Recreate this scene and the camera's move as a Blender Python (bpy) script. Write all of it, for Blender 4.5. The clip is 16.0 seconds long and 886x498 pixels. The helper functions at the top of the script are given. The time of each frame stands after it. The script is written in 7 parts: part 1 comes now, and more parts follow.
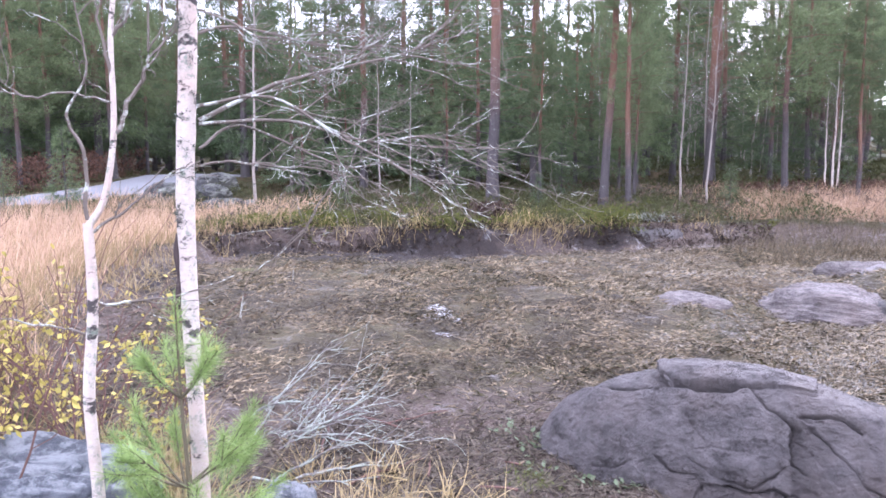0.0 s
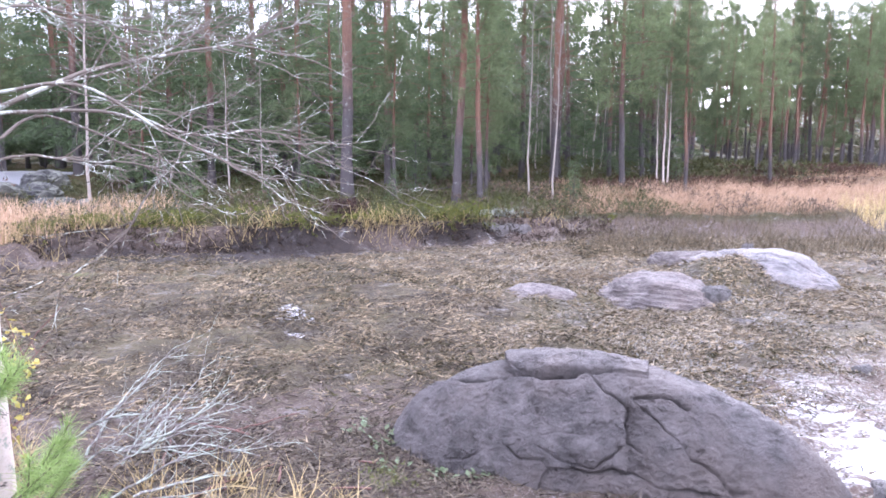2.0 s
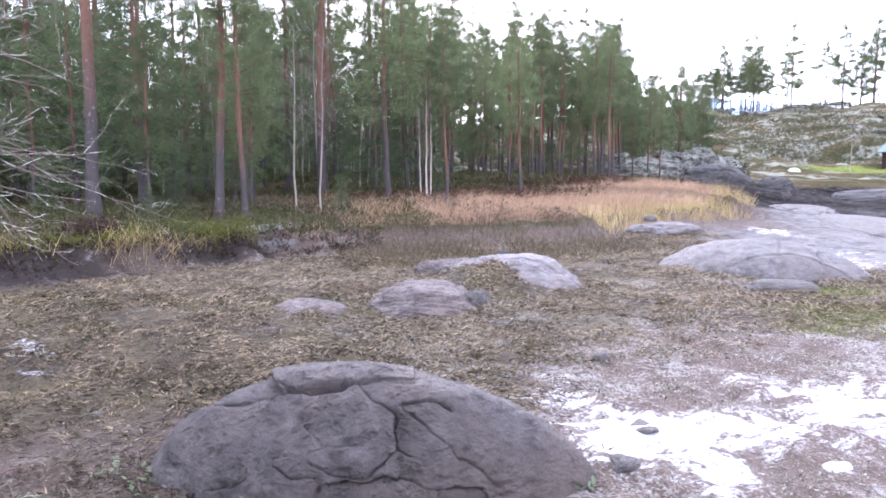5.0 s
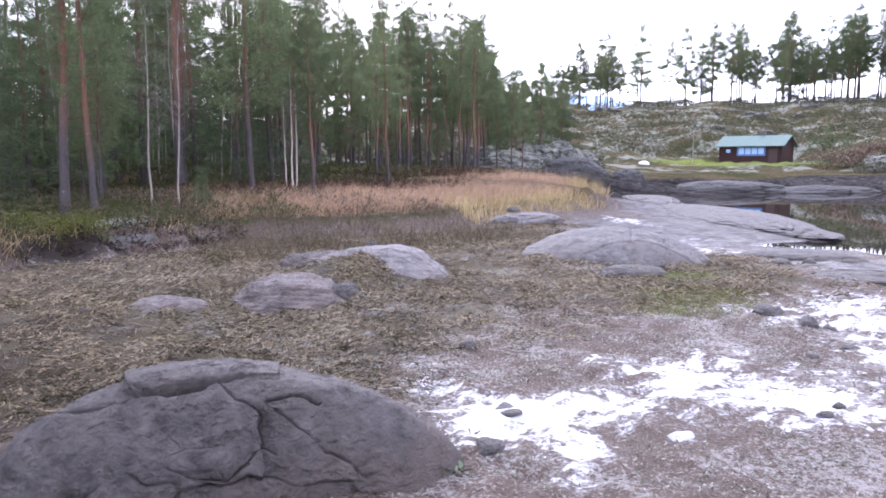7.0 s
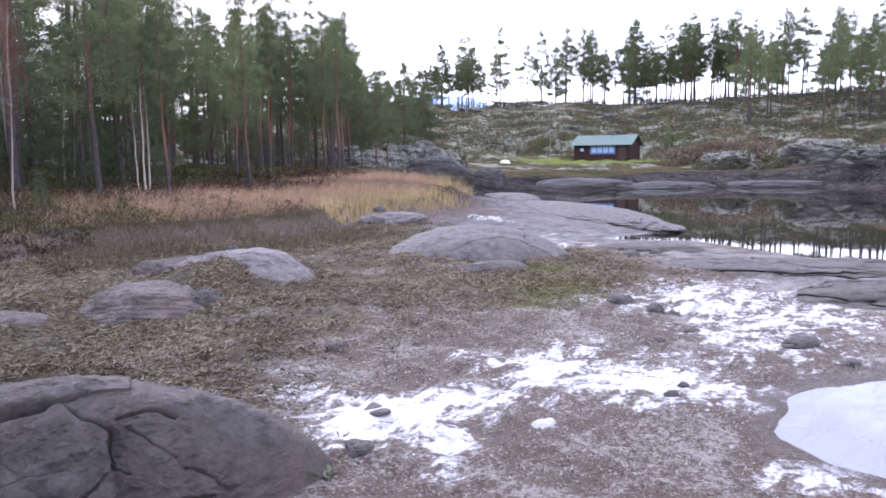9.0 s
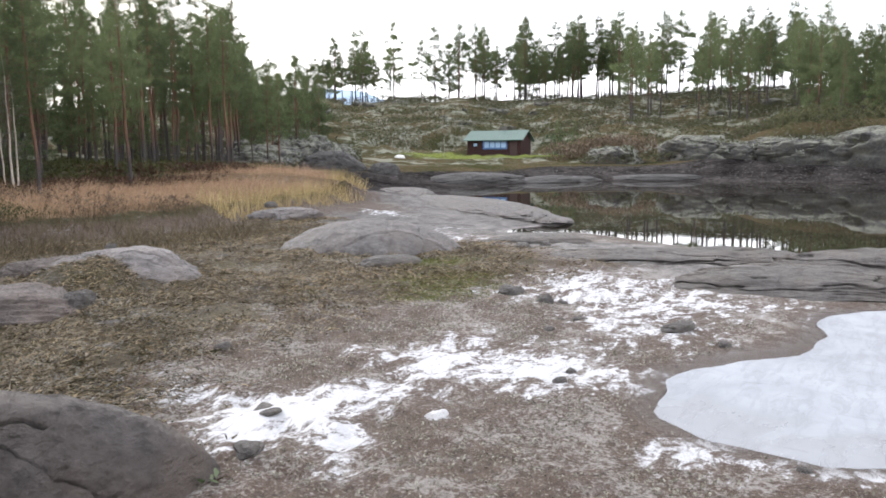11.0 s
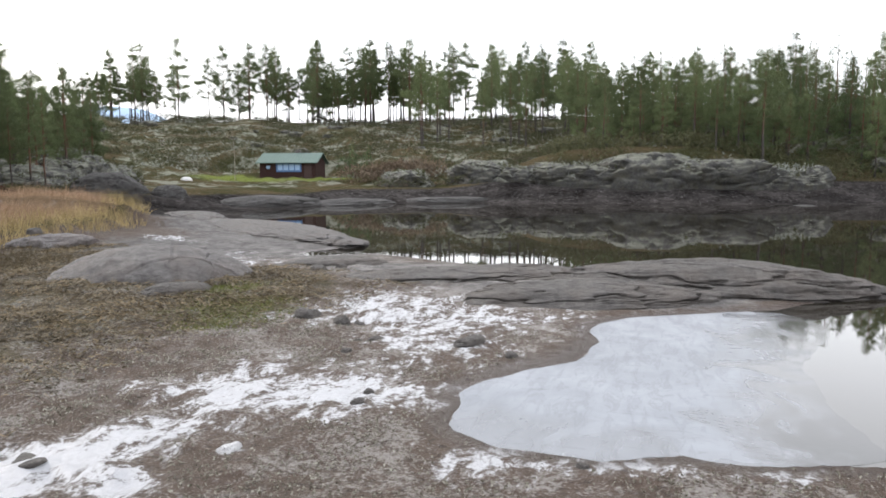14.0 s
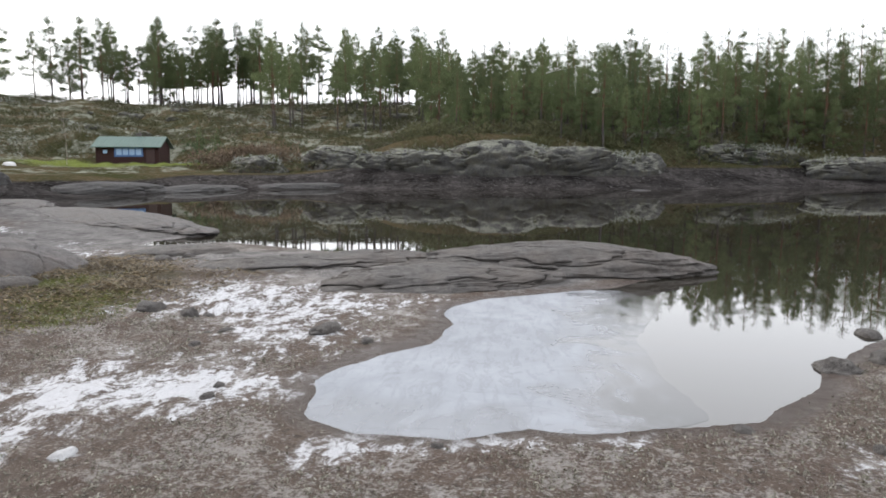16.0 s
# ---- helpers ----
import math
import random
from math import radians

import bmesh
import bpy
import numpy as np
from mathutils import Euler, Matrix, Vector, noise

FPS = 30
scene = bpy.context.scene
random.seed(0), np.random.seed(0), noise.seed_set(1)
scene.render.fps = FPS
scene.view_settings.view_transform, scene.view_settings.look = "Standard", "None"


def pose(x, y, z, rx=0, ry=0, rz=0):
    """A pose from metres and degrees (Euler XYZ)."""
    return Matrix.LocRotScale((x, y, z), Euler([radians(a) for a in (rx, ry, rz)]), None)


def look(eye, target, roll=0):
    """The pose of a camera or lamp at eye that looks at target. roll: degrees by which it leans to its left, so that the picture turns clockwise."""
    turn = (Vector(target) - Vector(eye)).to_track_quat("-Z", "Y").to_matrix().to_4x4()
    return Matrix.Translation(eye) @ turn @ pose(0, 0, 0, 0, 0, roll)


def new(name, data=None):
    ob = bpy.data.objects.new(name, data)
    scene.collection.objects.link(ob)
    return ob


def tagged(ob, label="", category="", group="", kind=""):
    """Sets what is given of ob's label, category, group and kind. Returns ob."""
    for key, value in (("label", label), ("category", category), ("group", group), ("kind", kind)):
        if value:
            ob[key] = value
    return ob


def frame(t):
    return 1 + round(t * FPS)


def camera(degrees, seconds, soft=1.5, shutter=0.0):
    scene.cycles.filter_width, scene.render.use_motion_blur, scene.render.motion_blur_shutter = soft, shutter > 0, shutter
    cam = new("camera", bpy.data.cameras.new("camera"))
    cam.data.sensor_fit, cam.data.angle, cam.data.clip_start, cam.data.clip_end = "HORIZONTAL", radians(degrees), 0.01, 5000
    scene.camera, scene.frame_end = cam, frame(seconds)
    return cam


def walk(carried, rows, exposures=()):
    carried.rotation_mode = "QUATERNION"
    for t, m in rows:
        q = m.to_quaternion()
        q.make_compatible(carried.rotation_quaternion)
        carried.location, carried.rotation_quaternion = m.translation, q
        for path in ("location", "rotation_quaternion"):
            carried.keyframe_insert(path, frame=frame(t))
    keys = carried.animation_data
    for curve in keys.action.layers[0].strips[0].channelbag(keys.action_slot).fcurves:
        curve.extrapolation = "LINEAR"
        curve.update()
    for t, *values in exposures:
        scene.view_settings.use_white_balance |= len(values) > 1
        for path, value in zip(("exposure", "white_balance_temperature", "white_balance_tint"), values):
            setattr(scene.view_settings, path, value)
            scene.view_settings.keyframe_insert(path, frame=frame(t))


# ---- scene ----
cam = camera(62.9, 16.0, soft=1.7)
walk(cam, [
    (0.0, pose(0.006, -0.003, 2.105, 82.82, -0.03, -0.00)),
    (0.5, pose(0.025, -0.005, 2.104, 83.09, 0.06, -2.75)),
    (1.0, pose(0.040, 0.003, 2.102, 82.90, -0.15, -5.58)),
    (1.5, pose(0.052, 0.018, 2.104, 83.41, -0.14, -8.47)),
    (2.0, pose(0.067, 0.029, 2.099, 82.63, -0.23, -11.23)),
    (2.5, pose(0.074, 0.032, 2.098, 82.47, -0.33, -14.80)),
    (3.0, pose(0.083, 0.032, 2.097, 82.90, -0.04, -18.50)),
    (3.5, pose(0.096, 0.043, 2.096, 83.17, 0.34, -20.83)),
    (4.0, pose(0.104, 0.039, 2.094, 83.17, 0.23, -23.67)),
    (4.5, pose(0.117, 0.037, 2.092, 83.52, 0.28, -26.58)),
    (7.0, pose(0.162, 0.026, 2.077, 83.13, -0.06, -39.55)),
    (7.5, pose(0.168, 0.020, 2.078, 82.93, 0.70, -42.53)),
    (8.0, pose(0.185, 0.019, 2.074, 82.99, 0.34, -45.25)),
    (8.5, pose(0.188, 0.014, 2.074, 82.85, 0.22, -47.75)),
    (9.0, pose(0.196, 0.009, 2.072, 83.10, 0.43, -50.07)),
    (11.5, pose(0.244, -0.018, 2.054, 83.37, 0.33, -61.30)),
    (12.0, pose(0.248, -0.007, 2.049, 84.23, 0.39, -64.74)),
    (12.5, pose(0.247, -0.006, 2.045, 83.52, 0.09, -67.08)),
    (13.0, pose(0.250, -0.004, 2.045, 84.19, -0.07, -68.96)),
    (13.5, pose(0.258, -0.016, 2.044, 84.01, 0.35, -71.64)),
    (14.0, pose(0.270, -0.034, 2.038, 84.39, 0.08, -74.29)),
    (14.5, pose(0.278, -0.040, 2.037, 84.54, 0.10, -77.41)),
    (15.0, pose(0.279, -0.048, 2.035, 84.59, 0.20, -80.15)),
    (15.5, pose(0.277, -0.059, 2.031, 84.54, 0.31, -83.26)),
    (16.0, pose(0.274, -0.070, 2.035, 83.29, -0.08, -85.59)),
], exposures=[(0.0, 1.14, 5500, 30), (2.5, 1.33, 5550, 28), (4.5, 1.03, 5600, 27), (9.0, 0.12, 5600, 28), (11.5, -0.09, 6500, 11), (16.0, -0.46, 6500, 11)])

# ---- light ----
SUN_AZIMUTH, SUN_HEIGHT = 27.6, 22.0   # degrees clockwise from +y, and above the horizon
world = bpy.data.worlds.new("sky")
scene.world = world
world.use_nodes = True
wn, wl = world.node_tree.nodes, world.node_tree.links
sky = wn.new("ShaderNodeTexSky")
sky.sky_type, sky.sun_disc = "NISHITA", False
sky.sun_elevation, sky.sun_rotation = radians(SUN_HEIGHT), radians(SUN_AZIMUTH)
sky.air_density, sky.dust_density = 1.0, 4.0
veil = wn.new("ShaderNodeMixRGB")          # thin bright cloud over the whole sky
veil.inputs[0].default_value = 0.85
veil.inputs[2].default_value = (20.5, 21.0, 21.9, 1)
wl.new(sky.outputs[0], veil.inputs[1])
back = wn["Background"]
back.inputs["Strength"].default_value = 0.15
wl.new(veil.outputs[0], back.inputs["Color"])
sun = new("sun", bpy.data.lights.new("sun", "SUN"))
sun.data.energy, sun.data.angle, sun.data.color = 3.2, radians(9), (1.0, 0.95, 0.88)
sa, sh = radians(SUN_AZIMUTH), radians(SUN_HEIGHT)
sun.matrix_world = look((math.sin(sa) * math.cos(sh) * 50, math.cos(sa) * math.cos(sh) * 50, math.sin(sh) * 50), (0, 0, 0))

# ---- tools ----
rng = np.random.default_rng(7)


def lattice(ix, iy, iz, seed):
    h = np.sin(ix * 127.1 + iy * 311.7 + iz * 74.7 + seed * 53.3) * 43758.5453
    return h - np.floor(h)


def vnoise(x, y, z=0.0, seed=0):
    """Smooth noise from 0 to 1 at arrays of places."""
    x, y, z = np.broadcast_arrays(np.asarray(x, float), np.asarray(y, float), np.asarray(z, float))
    ix, iy, iz = np.floor(x), np.floor(y), np.floor(z)
    fx, fy, fz = x - ix, y - iy, z - iz
    fx, fy, fz = fx * fx * (3 - 2 * fx), fy * fy * (3 - 2 * fy), fz * fz * (3 - 2 * fz)
    total = 0.0
    for a in (0, 1):
        for b in (0, 1):
            for c in (0, 1):
                w = (fx if a else 1 - fx) * (fy if b else 1 - fy) * (fz if c else 1 - fz)
                total = total + w * lattice(ix + a, iy + b, iz + c, seed)
    return total


def fbm(x, y, z=0.0, seed=0, octaves=4):
    total, size, norm = 0.0, 1.0, 0.0
    for k in range(octaves):
        total = total + size * vnoise(np.asarray(x) * 2 ** k, np.asarray(y) * 2 ** k, np.asarray(z) * 2 ** k, seed + k)
        norm += size
        size *= 0.5
    return total / norm - 0.5


def ramp(v, a, b):
    t = np.clip((np.asarray(v, float) - a) / (b - a), 0, 1)
    return t * t * (3 - 2 * t)


def shore_distance(x, y, ring):
    """Distance to a closed ring of points, negative inside it."""
    x, y = np.asarray(x, float), np.asarray(y, float)
    best, inside = np.full(x.shape, 1e9), np.zeros(x.shape, bool)
    for (ax, ay), (bx, by) in zip(ring, ring[1:] + ring[:1]):
        dx, dy = bx - ax, by - ay
        t = np.clip(((x - ax) * dx + (y - ay) * dy) / (dx * dx + dy * dy), 0, 1)
        best = np.minimum(best, np.hypot(x - ax - t * dx, y - ay - t * dy))
        inside ^= ((ay > y) != (by > y)) & (x < dx * (y - ay) / (dy if dy else 1e-9) + ax)
    return np.where(inside, -best, best)


def line_distance(x, y, line):
    best = np.full(np.shape(x), 1e9)
    for (ax, ay), (bx, by) in zip(line, line[1:]):
        dx, dy = bx - ax, by - ay
        t = np.clip(((x - ax) * dx + (y - ay) * dy) / (dx * dx + dy * dy), 0, 1)
        best = np.minimum(best, np.hypot(x - ax - t * dx, y - ay - t * dy))
    return best


def mesh_of(name, verts, faces, material, smooth=True):
    """A mesh from an array of places and an array (or list) of faces."""
    me = bpy.data.meshes.new(name)
    verts = np.asarray(verts, np.float32)
    if isinstance(faces, np.ndarray):
        n, k = faces.shape
        me.vertices.add(len(verts))
        me.vertices.foreach_set("co", verts.ravel())
        me.loops.add(n * k)
        me.loops.foreach_set("vertex_index", faces.astype(np.int32).ravel())
        me.polygons.add(n)
        me.polygons.foreach_set("loop_start", np.arange(0, n * k, k, dtype=np.int32))
        me.polygons.foreach_set("use_smooth", np.full(n, smooth))
        me.update(calc_edges=True)
    else:
        me.from_pydata(verts.tolist(), [], faces)
        me.polygons.foreach_set("use_smooth", np.full(len(me.polygons), smooth))
        me.update()
    if material:
        me.materials.append(material)
    return me


def part(name, me, parent=None, label=""):
    """Links a mesh as an object under a thing or under a part."""
    if isinstance(me, bmesh.types.BMesh):
        bm, me = me, bpy.data.meshes.new(name)
        bm.to_mesh(me)
        bm.free()
    ob = new(name, me)
    if parent:
        ob.parent = parent
    return tagged(ob, label)


def box_mesh(name, size, centre, material, bevel=0.01):
    bm = bmesh.new()
    bmesh.ops.create_cube(bm, size=1.0, matrix=Matrix.Translation(centre) @ Matrix.Diagonal((*size, 1)))
    if bevel:
        bmesh.ops.bevel(bm, geom=bm.edges[:], offset=bevel, segments=1, affect="EDGES")
    me = bpy.data.meshes.new(name)
    bm.to_mesh(me)
    bm.free()
    me.materials.append(material)
    return me


def grid_faces(rows, cols, wrap=False):
    """Quads of a grid of rows x cols places; wrap joins the last column to the first."""
    r, c = np.meshgrid(np.arange(rows - 1), np.arange(cols if wrap else cols - 1), indexing="ij")
    d = (c + 1) % cols
    return np.stack([r * cols + c, r * cols + d, (r + 1) * cols + d, (r + 1) * cols + c], -1).reshape(-1, 4)


class Sticks:
    """Gathers tapered tubes along lines of places into one mesh."""

    def __init__(self):
        self.verts, self.faces, self.count = [], [], 0

    def add(self, line, radii, sides=5):
        line = np.asarray(line, float)
        n = len(line)
        radii = np.broadcast_to(np.asarray(radii, float), (n,)) if np.ndim(radii) == 0 or len(radii) == n else np.linspace(radii[0], radii[-1], n)
        along = np.gradient(line, axis=0)
        along /= np.linalg.norm(along, axis=1)[:, None] + 1e-9
        ref = np.array([0.0, 0, 1]) if abs(along[0, 2]) < 0.8 else np.array([1.0, 0, 0])
        u = np.cross(along, ref)
        u /= np.linalg.norm(u, axis=1)[:, None] + 1e-9
        v = np.cross(along, u)
        a = np.arange(sides) * 2 * math.pi / sides
        ring = line[:, None] + radii[:, None, None] * (np.cos(a)[None, :, None] * u[:, None] + np.sin(a)[None, :, None] * v[:, None])
        self.verts.append(ring.reshape(-1, 3))
        self.faces.append(grid_faces(n, sides, True) + self.count)
        self.count += n * sides

    def mesh(self, name, material):
        return mesh_of(name, np.concatenate(self.verts), np.concatenate(self.faces), material)


def blades(base, heading, length, width, droop, segments=2, r=None):
    """Curved grass blades: arrays of base places, upward lean (unit vectors), lengths, widths, and how far the tip bows over."""
    r = r or rng
    n = len(base)
    side = np.cross(heading, r.normal(size=(n, 3)))
    side /= np.linalg.norm(side, axis=1)[:, None] + 1e-9
    bow = np.cross(side, heading)
    bow[bow[:, 2] > 0] *= -1
    levels = []
    for k in range(segments + 1):
        t = k / segments
        mid = base + heading * (length * t)[:, None] + bow * (droop * length * t * t)[:, None]
        w = width * (1 - t * 0.92) * 0.5
        levels += [mid - side * w[:, None], mid + side * w[:, None]]
    verts = np.stack(levels, 1)
    per = 2 * (segments + 1)
    quad = np.array([[2 * k, 2 * k + 1, 2 * k + 3, 2 * k + 2] for k in range(segments)])
    faces = (np.arange(n)[:, None, None] * per + quad[None]).reshape(-1, 4)
    return verts.reshape(-1, 3), faces


def tufts(centres, ways, needles, length, width, spread=1.0, r=None):
    """Bunches of needles or leaves: for each centre a spray of thin triangles about its way."""
    r = r or rng
    n = len(centres)
    c = np.repeat(centres, needles, 0)
    d = np.repeat(ways, needles, 0) + r.normal(size=(n * needles, 3)) * spread * 0.6
    d /= np.linalg.norm(d, axis=1)[:, None] + 1e-9
    c = c + r.normal(size=c.shape) * length * 0.25
    side = np.cross(d, r.normal(size=d.shape))
    side /= np.linalg.norm(side, axis=1)[:, None] + 1e-9
    ln = length * r.uniform(0.6, 1.15, len(c))[:, None]
    w = width * r.uniform(0.6, 1.2, len(c))[:, None] * 0.5
    verts = np.stack([c - side * w, c + d * ln * 0.5 + side * w, c + d * ln], 1).reshape(-1, 3)
    return verts, np.arange(len(verts)).reshape(-1, 3)

# ---- materials ----
class Nodes:
    """Short ways to make nodes of one material."""

    def __init__(self, name):
        self.m = bpy.data.materials.new(name)
        self.m.use_nodes = True
        self.n, self.l = self.m.node_tree.nodes, self.m.node_tree.links
        self.b = self.n["Principled BSDF"]
        self.co = self.n.new("ShaderNodeTexCoord").outputs["Object"]

    def put(self, a, socket):
        if isinstance(a, (int, float)):
            socket.default_value = (a, a, a, 1) if socket.type == "RGBA" else a
        elif isinstance(a, tuple):
            socket.default_value = (*a, 1) if len(a) == 3 and socket.type == "RGBA" else a
        else:
            self.l.new(a, socket)

    def noise(self, scale, detail=5.0, rough=0.6, co=None, stretch=None, distort=0.0):
        t = self.n.new("ShaderNodeTexNoise")
        t.inputs["Scale"].default_value, t.inputs["Detail"].default_value, t.inputs["Roughness"].default_value = scale, detail, rough
        t.inputs["Distortion"].default_value = distort
        co = co or self.co
        if stretch:
            mp = self.n.new("ShaderNodeMapping")
            mp.inputs["Scale"].default_value = stretch
            self.l.new(co, mp.inputs[0])
            co = mp.outputs[0]
        self.l.new(co, t.inputs["Vector"])
        return t.outputs["Fac"]

    def cells(self, scale, feature="DISTANCE_TO_EDGE", co=None):
        t = self.n.new("ShaderNodeTexVoronoi")
        t.feature = feature
        t.inputs["Scale"].default_value = scale
        self.l.new(co or self.co, t.inputs["Vector"])
        return t.outputs["Distance"]

    def ramp(self, fac, *stops):
        t = self.n.new("ShaderNodeValToRGB")
        e = t.color_ramp.elements
        while len(e) < len(stops):
            e.new(0.5)
        for el, (p, c) in zip(e, stops):
            el.position, el.color = p, ((c, c, c, 1) if isinstance(c, (int, float)) else (*c, 1))
        self.put(fac, t.inputs[0])
        return t.outputs[0]

    def mix(self, fac, a, b, how="MIX"):
        t = self.n.new("ShaderNodeMixRGB")
        t.blend_type = how
        for v, s in zip((fac, a, b), t.inputs):
            self.put(v, s)
        return t.outputs[0]

    def math(self, op, a, b=0.0, clamp=False):
        t = self.n.new("ShaderNodeMath")
        t.operation, t.use_clamp = op, clamp
        self.put(a, t.inputs[0])
        self.put(b, t.inputs[1])
        return t.outputs[0]

    def attribute(self, name):
        t = self.n.new("ShaderNodeAttribute")
        t.attribute_name = name
        return t.outputs["Fac"]

    def random(self):
        return self.n.new("ShaderNodeObjectInfo").outputs["Random"]

    def island(self):
        return self.n.new("ShaderNodeNewGeometry").outputs["Random Per Island"]

    def upward(self):
        g = self.n.new("ShaderNodeNewGeometry")
        s = self.n.new("ShaderNodeSeparateXYZ")
        self.l.new(g.outputs["Normal"], s.inputs[0])
        return s.outputs["Z"]

    def height(self):
        s = self.n.new("ShaderNodeSeparateXYZ")
        self.l.new(self.co, s.inputs[0])
        return s.outputs["Z"]

    def bump(self, h, strength=0.3, distance=0.02, base=None):
        t = self.n.new("ShaderNodeBump")
        t.inputs["Strength"].default_value, t.inputs["Distance"].default_value = strength, distance
        self.l.new(h, t.inputs["Height"])
        if base:
            self.l.new(base, t.inputs["Normal"])
        return t.outputs[0]

    def done(self, colour, rough=0.8, normal=None, spec=0.3, **more):
        self.put(colour, self.b.inputs["Base Color"])
        self.put(rough, self.b.inputs["Roughness"])
        self.put(spec, self.b.inputs["Specular IOR Level"])
        if normal:
            self.l.new(normal, self.b.inputs["Normal"])
        for k, v in more.items():
            self.put(v, self.b.inputs[k])
        return self.m


def ground_material():
    k = Nodes("shore_ground")
    fine, mid, broad = k.noise(38, 6, 0.7), k.noise(6, 6, 0.65), k.noise(0.9, 4, 0.6)
    straw = k.noise(9, 5, 0.7, stretch=(1.0, 5.0, 1.0), distort=1.5)
    mud = k.mix(mid, (0.026, 0.018, 0.013), (0.125, 0.092, 0.072))
    mud = k.mix(k.ramp(k.noise(1.7, 6, 0.7), (0.45, 0.0), (0.6, 0.6)), mud, (0.070, 0.046, 0.036))
    mud = k.mix(k.ramp(fine, (0.53, 0.0), (0.66, 0.8)), mud, (0.24, 0.21, 0.175))
    mud = k.mix(k.ramp(k.noise(13, 6, 0.75), (0.54, 0.0), (0.62, 0.75)), mud, (0.024, 0.017, 0.013))
    litter = k.mix(k.ramp(straw, (0.38, 0.0), (0.68, 1.0)), (0.022, 0.017, 0.010), (0.130, 0.100, 0.060))
    litter = k.mix(k.ramp(broad, (0.4, 0.0), (0.65, 0.6)), litter, (0.075, 0.064, 0.026))
    litter = k.mix(k.ramp(k.noise(2.2, 6, 0.72), (0.44, 0.0), (0.62, 0.75)), litter, (0.022, 0.016, 0.010))
    edge = k.math("ADD", k.math("MULTIPLY", k.math("SUBTRACT", mid, 0.5), 1.4), k.math("MULTIPLY", k.math("SUBTRACT", fine, 0.5), 0.8))

    def mask(name, hard=3.0):
        a = k.math("ADD", k.attribute(name), k.math("MULTIPLY", edge, 0.8))
        return k.math("MULTIPLY", k.math("SUBTRACT", a, 0.42), hard, True)

    colour = k.mix(mask("litter"), mud, litter)
    moss = k.mix(fine, (0.050, 0.052, 0.020), (0.125, 0.120, 0.045))
    colour = k.mix(mask("moss", 2.5), colour, moss)
    forest = k.mix(k.ramp(mid, (0.35, 0.0), (0.6, 1.0)), (0.036, 0.038, 0.018), (0.090, 0.066, 0.040))
    forest = k.mix(k.ramp(k.noise(0.18, 4, 0.6), (0.42, 0.0), (0.6, 0.8)), forest, (0.030, 0.034, 0.014))
    forest = k.mix(k.math("MULTIPLY", k.attribute("crust"), k.ramp(k.noise(0.30, 7, 0.72), (0.50, 0.0), (0.58, 0.7))), forest, (0.22, 0.228, 0.19))
    colour = k.mix(mask("forest"), colour, forest)
    field = k.mix(mid, (0.10, 0.070, 0.045), (0.22, 0.155, 0.10))
    colour = k.mix(mask("field"), colour, field)
    stone = k.mix(k.ramp(k.noise(0.25, 6, 0.7), (0.35, 0.0), (0.65, 1.0)), (0.010, 0.009, 0.009), (0.058, 0.053, 0.051))
    stone = k.mix(k.ramp(k.noise(1.4, 6, 0.75), (0.5, 0.0), (0.6, 0.8)), stone, (0.012, 0.010, 0.009))
    colour = k.mix(mask("stone"), colour, stone)
    slab = k.mix(k.ramp(k.noise(1.8, 7, 0.72, stretch=(1.0, 1.0, 1.0), distort=0.6), (0.35, 0.0), (0.65, 1.0)), (0.048, 0.045, 0.044), (0.170, 0.160, 0.156))
    colour = k.mix(mask("slab"), colour, slab)
    lawn = k.mix(fine, (0.07, 0.09, 0.022), (0.16, 0.185, 0.05))
    colour = k.mix(mask("lawn"), colour, lawn)
    flow = k.noise(2.8, 9, 0.72, stretch=(1.0, 1.6, 1.0), distort=0.4)
    crumb = k.noise(17, 5, 0.75)
    a = k.math("ADD", k.math("MULTIPLY", k.attribute("frost"), 1.0), k.math("MULTIPLY", k.math("SUBTRACT", flow, 0.5), 4.2))
    a = k.math("ADD", a, k.math("MULTIPLY", k.math("SUBTRACT", crumb, 0.5), 1.3))
    colour = k.mix(mask("peat", 2.5), colour, k.mix(mid, (0.008, 0.006, 0.005), (0.035, 0.026, 0.022)))
    soft = k.math("MULTIPLY", k.math("SUBTRACT", a, 0.20), 1.1, True)
    streak = k.noise(7, 7, 0.72, stretch=(0.6, 1.7, 1.0), distort=0.8)
    grit = k.math("ADD", k.math("MULTIPLY", streak, 0.55), k.math("ADD", k.math("MULTIPLY", crumb, 0.25), k.math("MULTIPLY", fine, 0.20)))
    frost = k.math("MULTIPLY", k.math("MULTIPLY", k.math("SUBTRACT", a, 0.56), 3.5, True), k.math("MULTIPLY", k.attribute("frost"), 5.0, True))
    frost = k.math("MULTIPLY", frost, k.math("ADD", k.ramp(k.math("ADD", streak, k.math("MULTIPLY", k.attribute("frost"), 0.10)), (0.42, 0.12), (0.56, 1.0)), 0.0))
    s = k.math("ADD", k.math("MULTIPLY", k.attribute("speck"), 0.5), k.math("MULTIPLY", k.math("SUBTRACT", crumb, 0.5), 3.0))
    s = k.math("ADD", s, k.math("MULTIPLY", k.math("SUBTRACT", fine, 0.5), 2.4))
    s = k.math("ADD", s, k.math("MULTIPLY", k.math("SUBTRACT", k.noise(1.3, 8, 0.7, distort=0.6), 0.5), 4.2))
    speck = k.math("MULTIPLY", k.math("MULTIPLY", k.math("SUBTRACT", s, 0.50), 1.6, True), k.math("MULTIPLY", k.attribute("speck"), 3.0, True))
